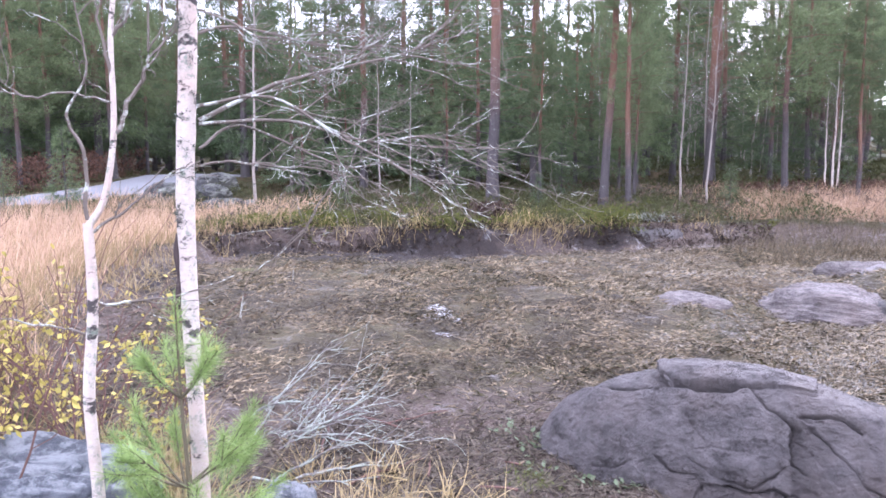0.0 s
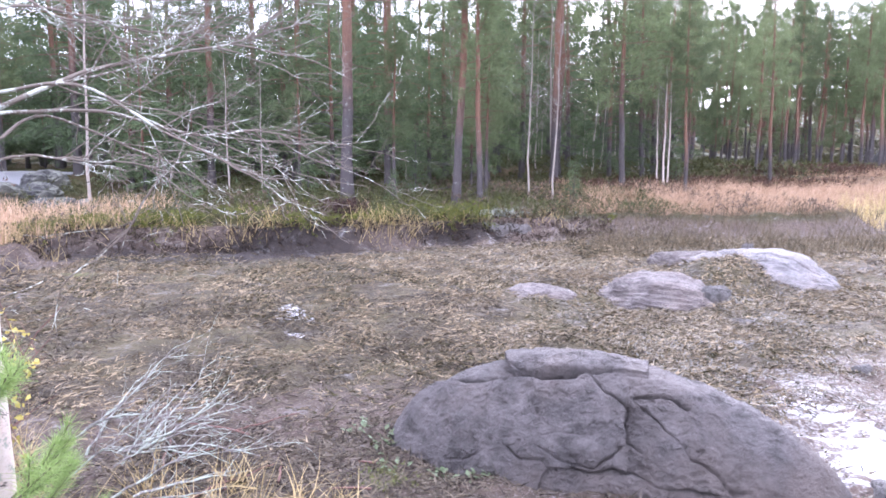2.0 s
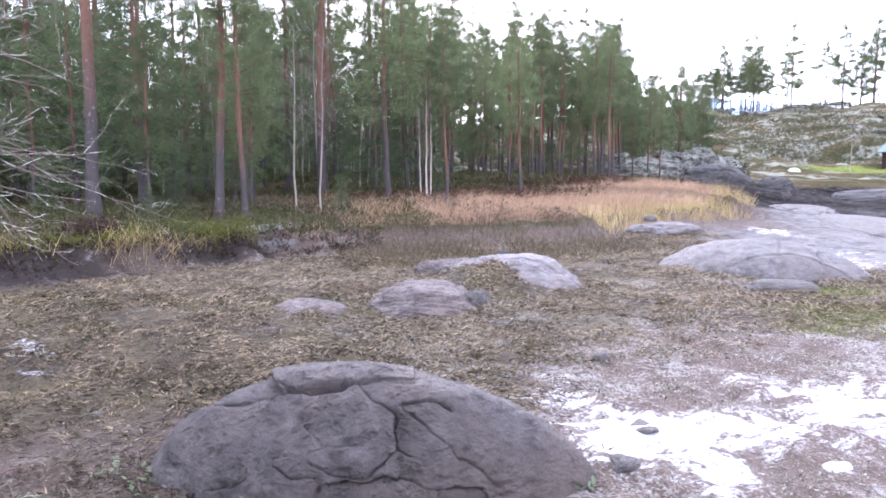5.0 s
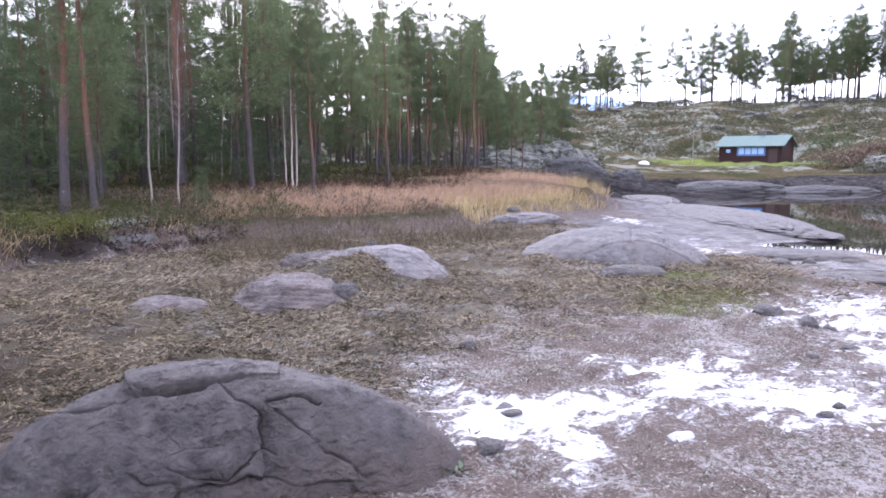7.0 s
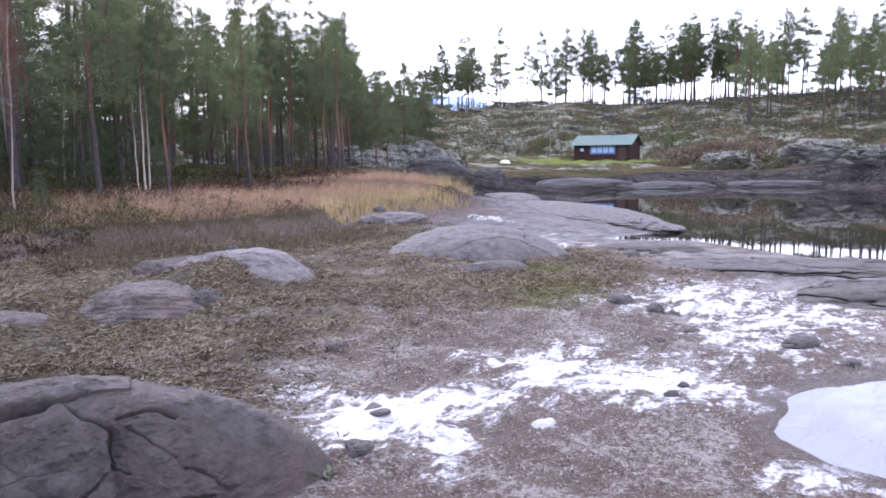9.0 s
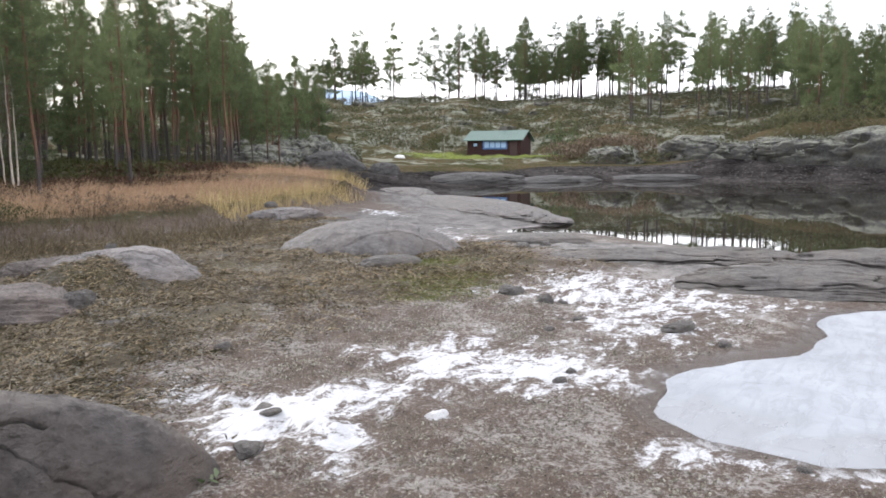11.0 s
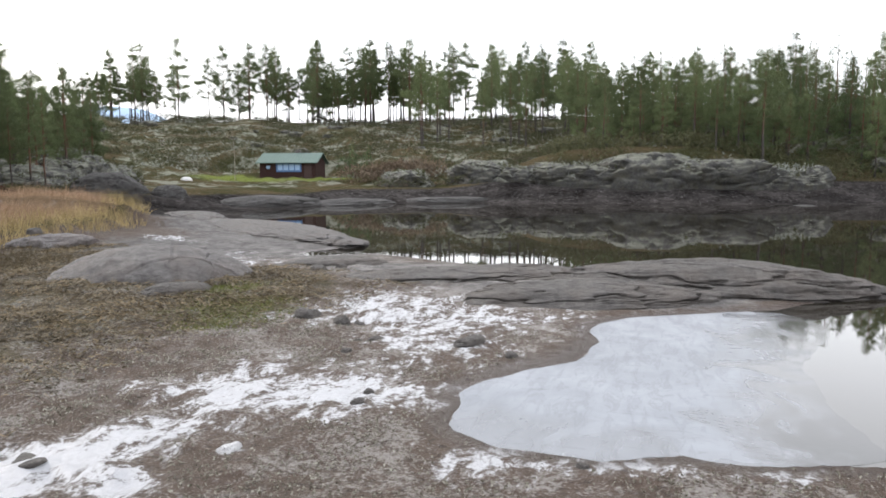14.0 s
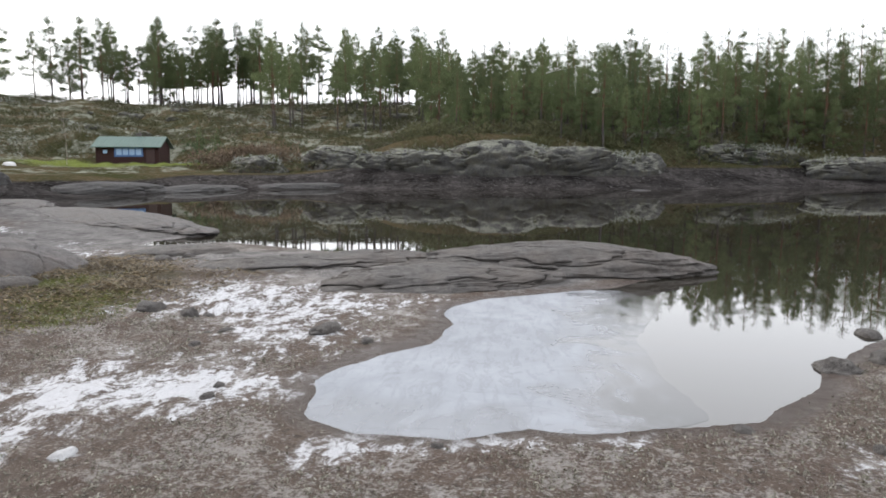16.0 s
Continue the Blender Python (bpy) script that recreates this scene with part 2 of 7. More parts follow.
    colour = k.mix(k.math("MULTIPLY", speck, 0.75), colour, (0.27, 0.255, 0.24))
    colour = k.mix(k.math("MULTIPLY", k.math("MULTIPLY", soft, k.ramp(grit, (0.38, 0.0), (0.56, 1.0))), 0.72), colour, (0.30, 0.29, 0.285))
    colour = k.mix(k.math("MULTIPLY", frost, 0.88), colour, k.mix(crumb, (0.38, 0.39, 0.42), (0.66, 0.67, 0.70)))
    wet = mask("wet", 2.0)
    colour = k.mix(k.math("MULTIPLY", wet, 0.55), colour, (0.030, 0.018, 0.014))
    rough = k.mix(wet, k.mix(frost, 0.85, 0.38), 0.30)
    rough_v = k.n.new("ShaderNodeRGBToBW")
    k.l.new(rough, rough_v.inputs[0])
    relief = k.math("ADD", k.math("MULTIPLY", straw, 0.6), k.math("ADD", mid, k.math("MULTIPLY", fine, 0.35)))
    sheen = k.math("MULTIPLY", k.math("SUBTRACT", 1.0, k.math("MAXIMUM", k.attribute("stone"), k.attribute("forest")), True), 0.25)
    return k.done(colour, rough_v.outputs[0], k.bump(relief, 0.8, 0.07), sheen)


def rock_material(name, dark, light, warm, band=1.0, crust=None, patch_size=1.2):
    k = Nodes(name)
    fine, mid, broad = k.noise(45, 8, 0.75), k.noise(7, 7, 0.7), k.noise(1.3, 4, 0.6)
    layers = k.noise(5, 6, 0.7, stretch=(0.7, 1.2, 6.0), distort=0.6)
    c = k.mix(k.ramp(mid, (0.3, 0.0), (0.7, 1.0)), dark, light)
    c = k.mix(k.ramp(broad, (0.45, 0.0), (0.7, 0.7)), c, warm)
    c = k.mix(k.ramp(layers, (0.52, 0.0), (0.66, 0.7 * band)), c, tuple(v * 0.4 for v in dark))
    veins = k.noise(2.2, 7, 0.75, stretch=(1.0, 2.5, 4.0), distort=1.2)
    c = k.mix(k.ramp(veins, (0.485, 0.0), (0.5, 0.75 * band), (0.515, 0.0)), c, tuple(v * 0.25 for v in dark))
    c = k.mix(k.ramp(fine, (0.58, 0.0), (0.72, 0.55)), c, tuple(min(v * 1.45, 0.6) for v in light))
    c = k.mix(k.ramp(k.noise(90, 3, 0.8), (0.62, 0.0), (0.7, 0.6)), c, tuple(v * 0.35 for v in dark))
    if crust:
        patch = k.math("MULTIPLY", k.ramp(k.noise(patch_size, 8, 0.75), (0.44, 0.0), (0.54, 0.9)), k.ramp(k.upward(), (0.25, 0.15), (0.8, 1.0)))
        c = k.mix(patch, c, k.mix(fine, tuple(v * 0.5 for v in crust), crust))
    relief = k.math("ADD", k.math("MULTIPLY", layers, 1.1 * band), k.math("ADD", k.math("MULTIPLY", fine, 0.5), mid))
    return k.done(c, k.math("ADD", k.math("MULTIPLY", mid, 0.25), 0.6), k.bump(relief, 1.0, 0.06), 0.25)


def leaf_material(name, a, b, spec=0.25, through_light=0.25):
    k = Nodes(name)
    c = k.mix(k.island(), a, b)
    c = k.mix(k.math("MULTIPLY", k.random(), 0.75), c, tuple(v * 0.6 for v in a))
    c = k.mix(k.ramp(k.noise(0.8, 3, 0.6), (0.4, 0.0), (0.7, 0.5)), c, tuple(v * 0.7 for v in a))
    m = k.done(c, 0.6, None, spec)
    tr = k.n.new("ShaderNodeBsdfTranslucent")
    k.l.new(c, tr.inputs[0])
    ad = k.n.new("ShaderNodeMixShader")
    ad.inputs[0].default_value = through_light
    k.l.new(k.b.outputs[0], ad.inputs[1])
    k.l.new(tr.outputs[0], ad.inputs[2])
    k.l.new(ad.outputs[0], k.n["Material Output"].inputs[0])
    return m


def pine_bark_material():
    k = Nodes("pine_bark")
    plates = k.noise(9, 6, 0.75, stretch=(3.0, 3.0, 0.7))
    low = k.mix(plates, (0.020, 0.018, 0.019), (0.105, 0.092, 0.088))
    high = k.mix(plates, (0.070, 0.042, 0.031), (0.205, 0.112, 0.072))
    up = k.math("ADD", k.height(), k.math("MULTIPLY", k.noise(1.2, 3), 1.6))
    c = k.mix(k.ramp(k.math("DIVIDE", up, 12.0), (0.24, 0.0), (0.44, 1.0)), low, high)
    c = k.mix(k.ramp(k.noise(6, 5, 0.8), (0.60, 0.0), (0.68, 0.6)), c, (0.30, 0.32, 0.29))
    return k.done(c, 0.9, k.bump(plates, 0.8, 0.03), 0.15)


def birch_bark_material(name="birch_bark", tone=1.0):
    k = Nodes(name)
    fine = k.noise(75, 6, 0.75)
    lines = k.noise(14, 6, 0.75, stretch=(1.6, 1.6, 8.0), distort=0.3)
    c = k.mix(fine, tuple(v * tone for v in (0.33, 0.27, 0.225)), tuple(v * tone for v in (0.60, 0.535, 0.47)))
    c = k.mix(k.ramp(k.noise(5, 5, 0.7), (0.45, 0.0), (0.65, 0.6)), c, tuple(v * tone for v in (0.42, 0.31, 0.25)))
    c = k.mix(k.ramp(lines, (0.60, 0.0), (0.68, 0.6)), c, (0.19, 0.13, 0.11))
    c = k.mix(k.ramp(k.noise(8, 5, 0.7, stretch=(1, 1, 2.2)), (0.585, 0.0), (0.63, 0.95)), c, (0.030, 0.026, 0.024))
    c = k.mix(k.ramp(k.noise(26, 6, 0.8), (0.545, 0.0), (0.61, 0.85)), c, (0.20, 0.23, 0.18))
    return k.done(c, 0.75, k.bump(k.math("ADD", lines, fine), 0.7, 0.008), 0.2)


def twig_material(name, a, b, lichen=(0.42, 0.46, 0.40), amount=0.55):
    k = Nodes(name)
    c = k.mix(k.noise(20, 5, 0.7), a, b)
    c = k.mix(k.ramp(k.noise(11, 5, 0.8), (amount, 0.0), (amount + 0.07, 0.9)), c, lichen)
    return k.done(c, 0.85, k.bump(k.noise(70, 4), 0.5, 0.004), 0.2)


def plain(name, a, b, rough=0.7, scale=8, spec=0.3, bump=0.2, stretch=None, **more):
    k = Nodes(name)
    c = k.mix(k.noise(scale, 5, 0.65, stretch=stretch), a, b)
    c = k.mix(k.ramp(k.noise(scale * 7, 4, 0.7), (0.5, 0.0), (0.8, 0.4)), c, tuple(v * 0.6 for v in a))
    return k.done(c, rough, k.bump(k.noise(scale * 5, 5, stretch=stretch), bump, 0.02), spec, **more)


GROUND = ground_material()
ROCK = rock_material("grey_gneiss", (0.034, 0.030, 0.029), (0.122, 0.109, 0.105), (0.115, 0.091, 0.078), 0.12)
SLAB = rock_material("pale_shore_rock", (0.090, 0.082, 0.080), (0.250, 0.235, 0.232), (0.200, 0.170, 0.157), 0.45)
GREYSLAB = rock_material("grey_shore_slab", (0.060, 0.056, 0.055), (0.185, 0.174, 0.171), (0.150, 0.128, 0.117), 0.35)
BROWNSLAB = rock_material("brown_shore_rock", (0.068, 0.056, 0.052), (0.225, 0.197, 0.185), (0.19, 0.148, 0.128), 0.9)
SPITROCK = rock_material("worn_spit_rock", (0.046, 0.043, 0.042), (0.160, 0.150, 0.147), (0.120, 0.104, 0.095), 0.6)
WETROCK = rock_material("dark_shore_rock", (0.046, 0.042, 0.040), (0.150, 0.140, 0.133), (0.120, 0.102, 0.090), 0.45)
LICHENROCK = rock_material("lichen_rock", (0.034, 0.038, 0.044), (0.155, 0.168, 0.188), (0.085, 0.09, 0.085), 0.4, (0.30, 0.315, 0.315), 7.0)
PINE_BARK, BIRCH_BARK, WOOD_BIRCH_BARK = pine_bark_material(), birch_bark_material(), birch_bark_material("grey_birch_bark", 0.55)
TWIG = twig_material("birch_twig", (0.062, 0.050, 0.040), (0.175, 0.148, 0.122), (0.36, 0.38, 0.33), 0.525)
DEADWOOD = twig_material("dead_twig", (0.08, 0.068, 0.062), (0.22, 0.20, 0.185), (0.28, 0.31, 0.26), 0.46)
DARKTWIG = twig_material("brown_twig", (0.06, 0.035, 0.03), (0.16, 0.09, 0.07), (0.2, 0.2, 0.17), 0.68)
PINE_NEEDLE = leaf_material("pine_needles", (0.085, 0.115, 0.052), (0.235, 0.275, 0.130), 0.25, 0.5)
SPRUCE_NEEDLE = leaf_material("spruce_needles", (0.060, 0.092, 0.040), (0.160, 0.205, 0.090), 0.25, 0.4)
SAPLING_NEEDLE = leaf_material("sapling_needles", (0.20, 0.30, 0.08), (0.42, 0.52, 0.20), 0.3, 0.35)
GRASS_TAN = leaf_material("dry_grass", (0.36, 0.235, 0.145), (0.62, 0.44, 0.30), 0.2, 0.3)
GRASS_GOLD = leaf_material("golden_grass", (0.28, 0.21, 0.095), (0.52, 0.41, 0.21), 0.2, 0.3)
STRAW = leaf_material("dead_weed", (0.024, 0.017, 0.009), (0.34, 0.265, 0.165), 0.2, 0.15)
HEATH = leaf_material("heath_leaves", (0.038, 0.044, 0.014), (0.125, 0.122, 0.044), 0.2, 0.25)
BROWN_HEATH = leaf_material("brown_heather", (0.075, 0.055, 0.040), (0.22, 0.165, 0.115), 0.15, 0.2)
WILLOW_LEAF = leaf_material("yellow_leaves", (0.25, 0.22, 0.05), (0.52, 0.42, 0.11), 0.3, 0.35)
MOSS_LEAF = leaf_material("green_sprigs", (0.085, 0.102, 0.026), (0.20, 0.215, 0.065), 0.2, 0.3)
LICHEN = leaf_material("white_lichen", (0.30, 0.32, 0.29), (0.54, 0.56, 0.52), 0.15, 0.2)
HILL_HEATH = leaf_material("hill_heath_leaves", (0.055, 0.060, 0.028), (0.165, 0.162, 0.085), 0.15, 0.25)
BARK_LICHEN = leaf_material("bark_lichen", (0.050, 0.060, 0.045), (0.20, 0.225, 0.18), 0.15, 0.2)
SAPLING_BARK = twig_material("sapling_bark", (0.05, 0.045, 0.028), (0.12, 0.10, 0.06), (0.16, 0.18, 0.10), 0.66)

# ---- the lie of the land ----
LAKE = [(6.8, 1.6), (5.9, 1.4), (5.6, 1.0), (5.55, 0.25), (5.8, -0.3), (5.75, -0.7), (5.9, -1.7), (6.0, -2.15), (6.45, -2.6), (6.95, -2.95), (7.5, -3.2), (8.7, -4.3), (10.5, -6.5),
        (11.5, -10.0), (10.5, -16.0), (8.0, -32.0), (20.0, -70.0), (70.0, -66.0), (65.0, -27.0), (60.5, -14.0), (58.5, -5.0), (58.0, 5.0), (57.5, 13.0), (50.0, 22.0),
        (42.0, 22.8), (37.5, 22.4), (35.0, 21.2), (31.5, 18.4), (27.5, 14.4), (24.5, 11.4), (22.2, 9.3), (20.2, 8.4), (18.2, 8.9), (17.6, 8.8), (18.2, 7.9), (18.6, 6.9),
        (18.0, 5.8), (17.0, 4.0), (15.8, 2.4)] + [(16.4, 0.6), (16.6, -1.0), (16.7, -3.0), (15.5, -4.5), (13.5, -3.1), (12.2, -2.0), (11.8, -1.2), (11.05, 0.0),
        (10.5, 0.5), (9.9, 0.6), (9.3, 0.5), (8.3, 0.75), (7.8, 1.2), (7.1, 1.5)]
# foot of the wooded bank, from the west round to the inlet
BANK = [(4.0, -40.0), (2.8, -6.0), (1.7, -1.5), (1.1, 0.6), (0.1, 1.9), (-0.45, 3.1), (-1.7, 4.3), (-3.2, 6.0), (-4.0, 8.6), (-4.6, 11.6), (-3.6, 13.6), (-1.6, 13.5), (0.2, 13.2), (2.2, 13.9),
        (4.8, 14.4), (7.0, 15.0), (9.4, 14.2), (12.5, 14.6), (15.0, 16.0), (19.0, 17.0), (24.0, 18.6), (29.0, 22.5), (36.0, 27.0),
        (46.0, 25.6), (57.0, 22.5), (65.0, 9.0), (65.5, -8.0), (71.0, -28.0), (76.0, -70.0), (40.0, -120.0), (400.0, -400.0),
        (900.0, 0.0), (700.0, 700.0), (0.0, 900.0), (-700.0, 700.0), (-900.0, 0.0), (-300.0, -300.0), (0.0, -300.0)]

# the gravel road behind the grass: places and heights along its middle
ROAD = [(-34.0, 15.5, 0.85), (-16.0, 16.3, 0.95), (-10.4, 17.6, 1.05), (-8.6, 20.5, 1.25), (-8.3, 24.5, 1.5), (-9.6, 32.0, 1.25)]


def land(x, y):
    """The ground's height over the lake's level."""
    x, y = np.asarray(x, float), np.asarray(y, float)
    wob = fbm(x * 0.35, y * 0.35, 0, 3, 3)
    d = shore_distance(x, y, LAKE) + wob * 0.25 + fbm(x * 1.4, y * 1.4, 0, 41, 4) * (0.20 + 0.15 * ramp(np.hypot(x, y), 12, 18))
    e = -shore_distance(x, y, BANK) + wob * 0.5 + fbm(x * 0.8, y * 0.8, 0, 43, 3) * 0.9 * ramp(y, 9, 11)
    far = np.hypot(x, y)
    z = np.where(d < 0, np.maximum(d * 0.14, -1.4), 0.035 * np.minimum(d, 9.0) + 0.02 * ramp(d, 0, 0.4))
    z = np.where((d > 0) & (far > 30), np.maximum(z, (0.75 + 0.6 * ramp(x, 50, 56) * (1 - ramp(y, 12, 19))) * ramp(d, 0, 8)), z)
    edge = ramp(y, 11.5, 12.5) * (1 - ramp(x, 6.0, 8.0))       # the wood's floor breaks off in a low peat step
    near_bank = 0.42 * (ramp(e, -0.4, 1.1) * (1 - edge) + ramp(e, -0.05, 0.30) * edge) + 0.22 * ramp(e, 0.8, 4.0) + 0.9 * ramp(e, 6, 40)
    near_bank = near_bank * (1 - 0.35 * ramp(far, 35, 45)) * (1 - 0.35 * (1 - ramp(x, -5.0, -3.0)) * ramp(y, 4, 7))
    az = np.degrees(np.arctan2(x, y))
    south = ramp(az, 82, 90)
    hill = (8.0 * ramp(far, 70, 116) * south + (3.0 * ramp(far, 70, 105) + 9.7 * ramp(far, 88, 176)) * (1 - south)) * ramp(az, 20, 46) + 1.5 * ramp(far, 62, 80) * ramp(az, 60, 100)
    hill = hill + (4.0 * ramp(far, 45, 120) + 25 * ramp(far, 130, 600)) * (1 - ramp(az, 25, 50))
    z = z + near_bank * np.where(d < 0, 0, 1) + hill * ramp(e, 2, 12)
    knoll = 2.9 * np.exp(-(((x - 70.5) / 5.0) ** 2) ** 2 - (((y - 1) / 12.0) ** 2) ** 2)
    z = z + knoll * ramp(d, 7, 10.5)
    for mx, my, ma, mb, turn, mh in ((5.75, 9.0, 1.30, 0.62, 20, 0.40), (2.8, 8.7, 0.9, 0.6, 0, 0.05), (11.4, 8.8, 2.4, 1.3, -38, 0.10)):
        c, s = math.cos(radians(turn)), math.sin(radians(turn))
        u, v = ((x - mx) * c + (y - my) * s) / ma, (-(x - mx) * s + (y - my) * c) / mb
        z = z + mh * np.exp(-(u * u + v * v))
    # level ground under the cabin, and along the road
    pad = 1.95 + 0.12 * np.clip(far - 81, -7, 0) + 0.12 * np.clip(far - 81, 0, 5) * ramp(y, 41.2, 43.0)
    z = z + (pad - z) * (1 - ramp(np.hypot((x - 72.5) * 0.85 - (y - 39.5) * 0.53, ((x - 72.5) * 0.53 + (y - 39.5) * 0.85) * 0.8), 8.0, 13.0))
    near, level = np.full(x.shape, 1e9), np.zeros(x.shape)
    for (ax, ay, az_), (bx, by, bz) in zip(ROAD, ROAD[1:]):
        t = np.clip(((x - ax) * (bx - ax) + (y - ay) * (by - ay)) / ((bx - ax) ** 2 + (by - ay) ** 2), 0, 1)
        dist = np.hypot(x - ax - t * (bx - ax), y - ay - t * (by - ay))
        level = np.where(dist < near, az_ + t * (bz - az_), level)
        near = np.minimum(near, dist)
    road = 1 - ramp(near, 2.0, 4.2)
    z = z + (level - z) * road
    # roughness grows away from the open mud
    rough = (0.03 + 0.10 * ramp(e, 0, 2) + 0.9 * ramp(far, 66, 90) * ramp(e, 6, 14)) * (1 - road)
    z = z + fbm(x * 0.9, y * 0.9, 0, 11, 4) * rough * ramp(d, 0, 1.0) + fbm(x * 3.6, y * 3.6, 0, 17, 4) * 0.15 * ramp(d, 0.3, 3.0) * (1 - road)
    z = z + fbm(x * 0.12, y * 0.12, 0, 23, 3) * 3.2 * ramp(e, 8, 25) * ramp(far, 45, 80) * ramp(np.hypot(x - 75.0, y - 38.5), 7, 14)
    return z


def spots(x, y, where):
    """The strongest of some round spots (x, y, radius, radius across, turn)."""
    best = np.zeros(np.shape(x))
    for cx, cy, a, b, turn in where:
        c, s = math.cos(radians(turn)), math.sin(radians(turn))
        u, v = (x - cx) * c + (y - cy) * s, -(x - cx) * s + (y - cy) * c
        best = np.maximum(best, np.clip(1.25 - np.hypot(u / a, v / b) * 0.75, 0, 1))
    return best


# hoar frost on the mud: outlines of the patches, how thick it lies, and how softly it ends
# the thick near patches also paint sky mirrored in frozen puddles as white
FROST = [([(3.4, 3.9), (3.45, 3.45), (3.85, 3.55), (3.6, 2.9), (4.0, 2.95), (4.35, 3.3), (4.85, 3.4), (5.2, 3.25), (5.1, 3.7), (4.65, 3.95), (4.25, 4.3), (4.1, 5.0), (3.8, 5.0), (4.0, 4.5), (3.7, 4.3)], 1.25, 0.6),
         ([(4.72, 2.97), (4.65, 2.8), (4.8, 2.73), (4.88, 2.9)], 1.0, 0.12),
         ([(5.7, 4.3), (6.4, 4.0), (7.2, 3.9), (6.85, 3.3), (7.1, 2.7), (6.9, 2.3), (6.75, 1.75), (6.5, 1.7), (5.85, 2.3), (5.55, 2.75), (5.6, 3.05), (5.2, 3.35), (5.6, 3.9)], 1.02, 1.0),
         ([(9.2, 4.9), (11.2, 4.8), (11.9, 3.6), (11.3, 2.3), (10.7, 0.8), (9.7, 1.3), (8.9, 1.85), (8.0, 1.5), (7.4, 2.4), (7.8, 3.1), (8.7, 3.3)], 0.76, 1.5)]
FROST += [([(3.4, 3.95), (3.45, 3.5), (3.8, 3.55), (3.95, 3.9), (3.7, 4.15)], 1.35, 0.3), ([(5.35, 1.4), (5.5, 0.9), (5.15, 0.5), (4.8, 0.9), (4.7, 1.3)], 0.82, 0.6), ([(5.55, 0.3), (5.55, -0.2), (5.3, -0.5), (5.1, 0.2)], 0.85, 0.4), ([(5.6, 1.1), (5.5, -0.2), (5.55, -1.3), (5.35, -1.2), (5.25, 0.3)], 0.75, 0.4),
          ([(-0.2, 8.5), (0.15, 8.5), (0.15, 7.9), (-0.15, 7.9)], 1.3, 0.3), ([(-0.12, 7.6), (0.1, 7.6), (0.15, 7.2), (-0.1, 7.25)], 0.75, 0.2), ([(20.4, 15.8), (18.6, 13.9), (18.9, 12.6), (20.2, 14.2)], 0.75, 1.0),
          ([(16.0, 10.4), (17.4, 10.4), (15.4, 7.8), (13.6, 7.6), (13.4, 8.6)], 0.55, 1.6), ([(23.0, 13.0), (24.0, 13.0), (21.0, 10.0), (20.5, 10.4)], 0.6, 0.8), ([(13.2, 1.1), (13.8, 0.8), (13.8, -0.3), (13.3, 0.1)], 0.9, 0.3), ([(5.0, -2.2), (5.3, -2.6), (5.1, -3.1), (4.8, -2.7)], 0.6, 0.5), ([(3.3, 5.2), (4.3, 5.3), (4.4, 4.8), (3.4, 4.7)], 0.55, 0.6)]


def frosted(x, y):
    """How much frost lies at each place."""
    best = np.zeros(np.shape(x))
    for ring, thick, soft in FROST:
        best = np.maximum(best, thick * np.clip(0.5 - shore_distance(x, y, ring) / soft, 0, 1))
    return best


GREEN = [(9.2, 5.5, 1.0, 0.65, 10), (10.9, 6.5, 0.8, 0.3, -20), (0.52, 4.05, 0.16, 0.12, 0), (-3.2, 11.4, 0.4, 0.2, 0)]


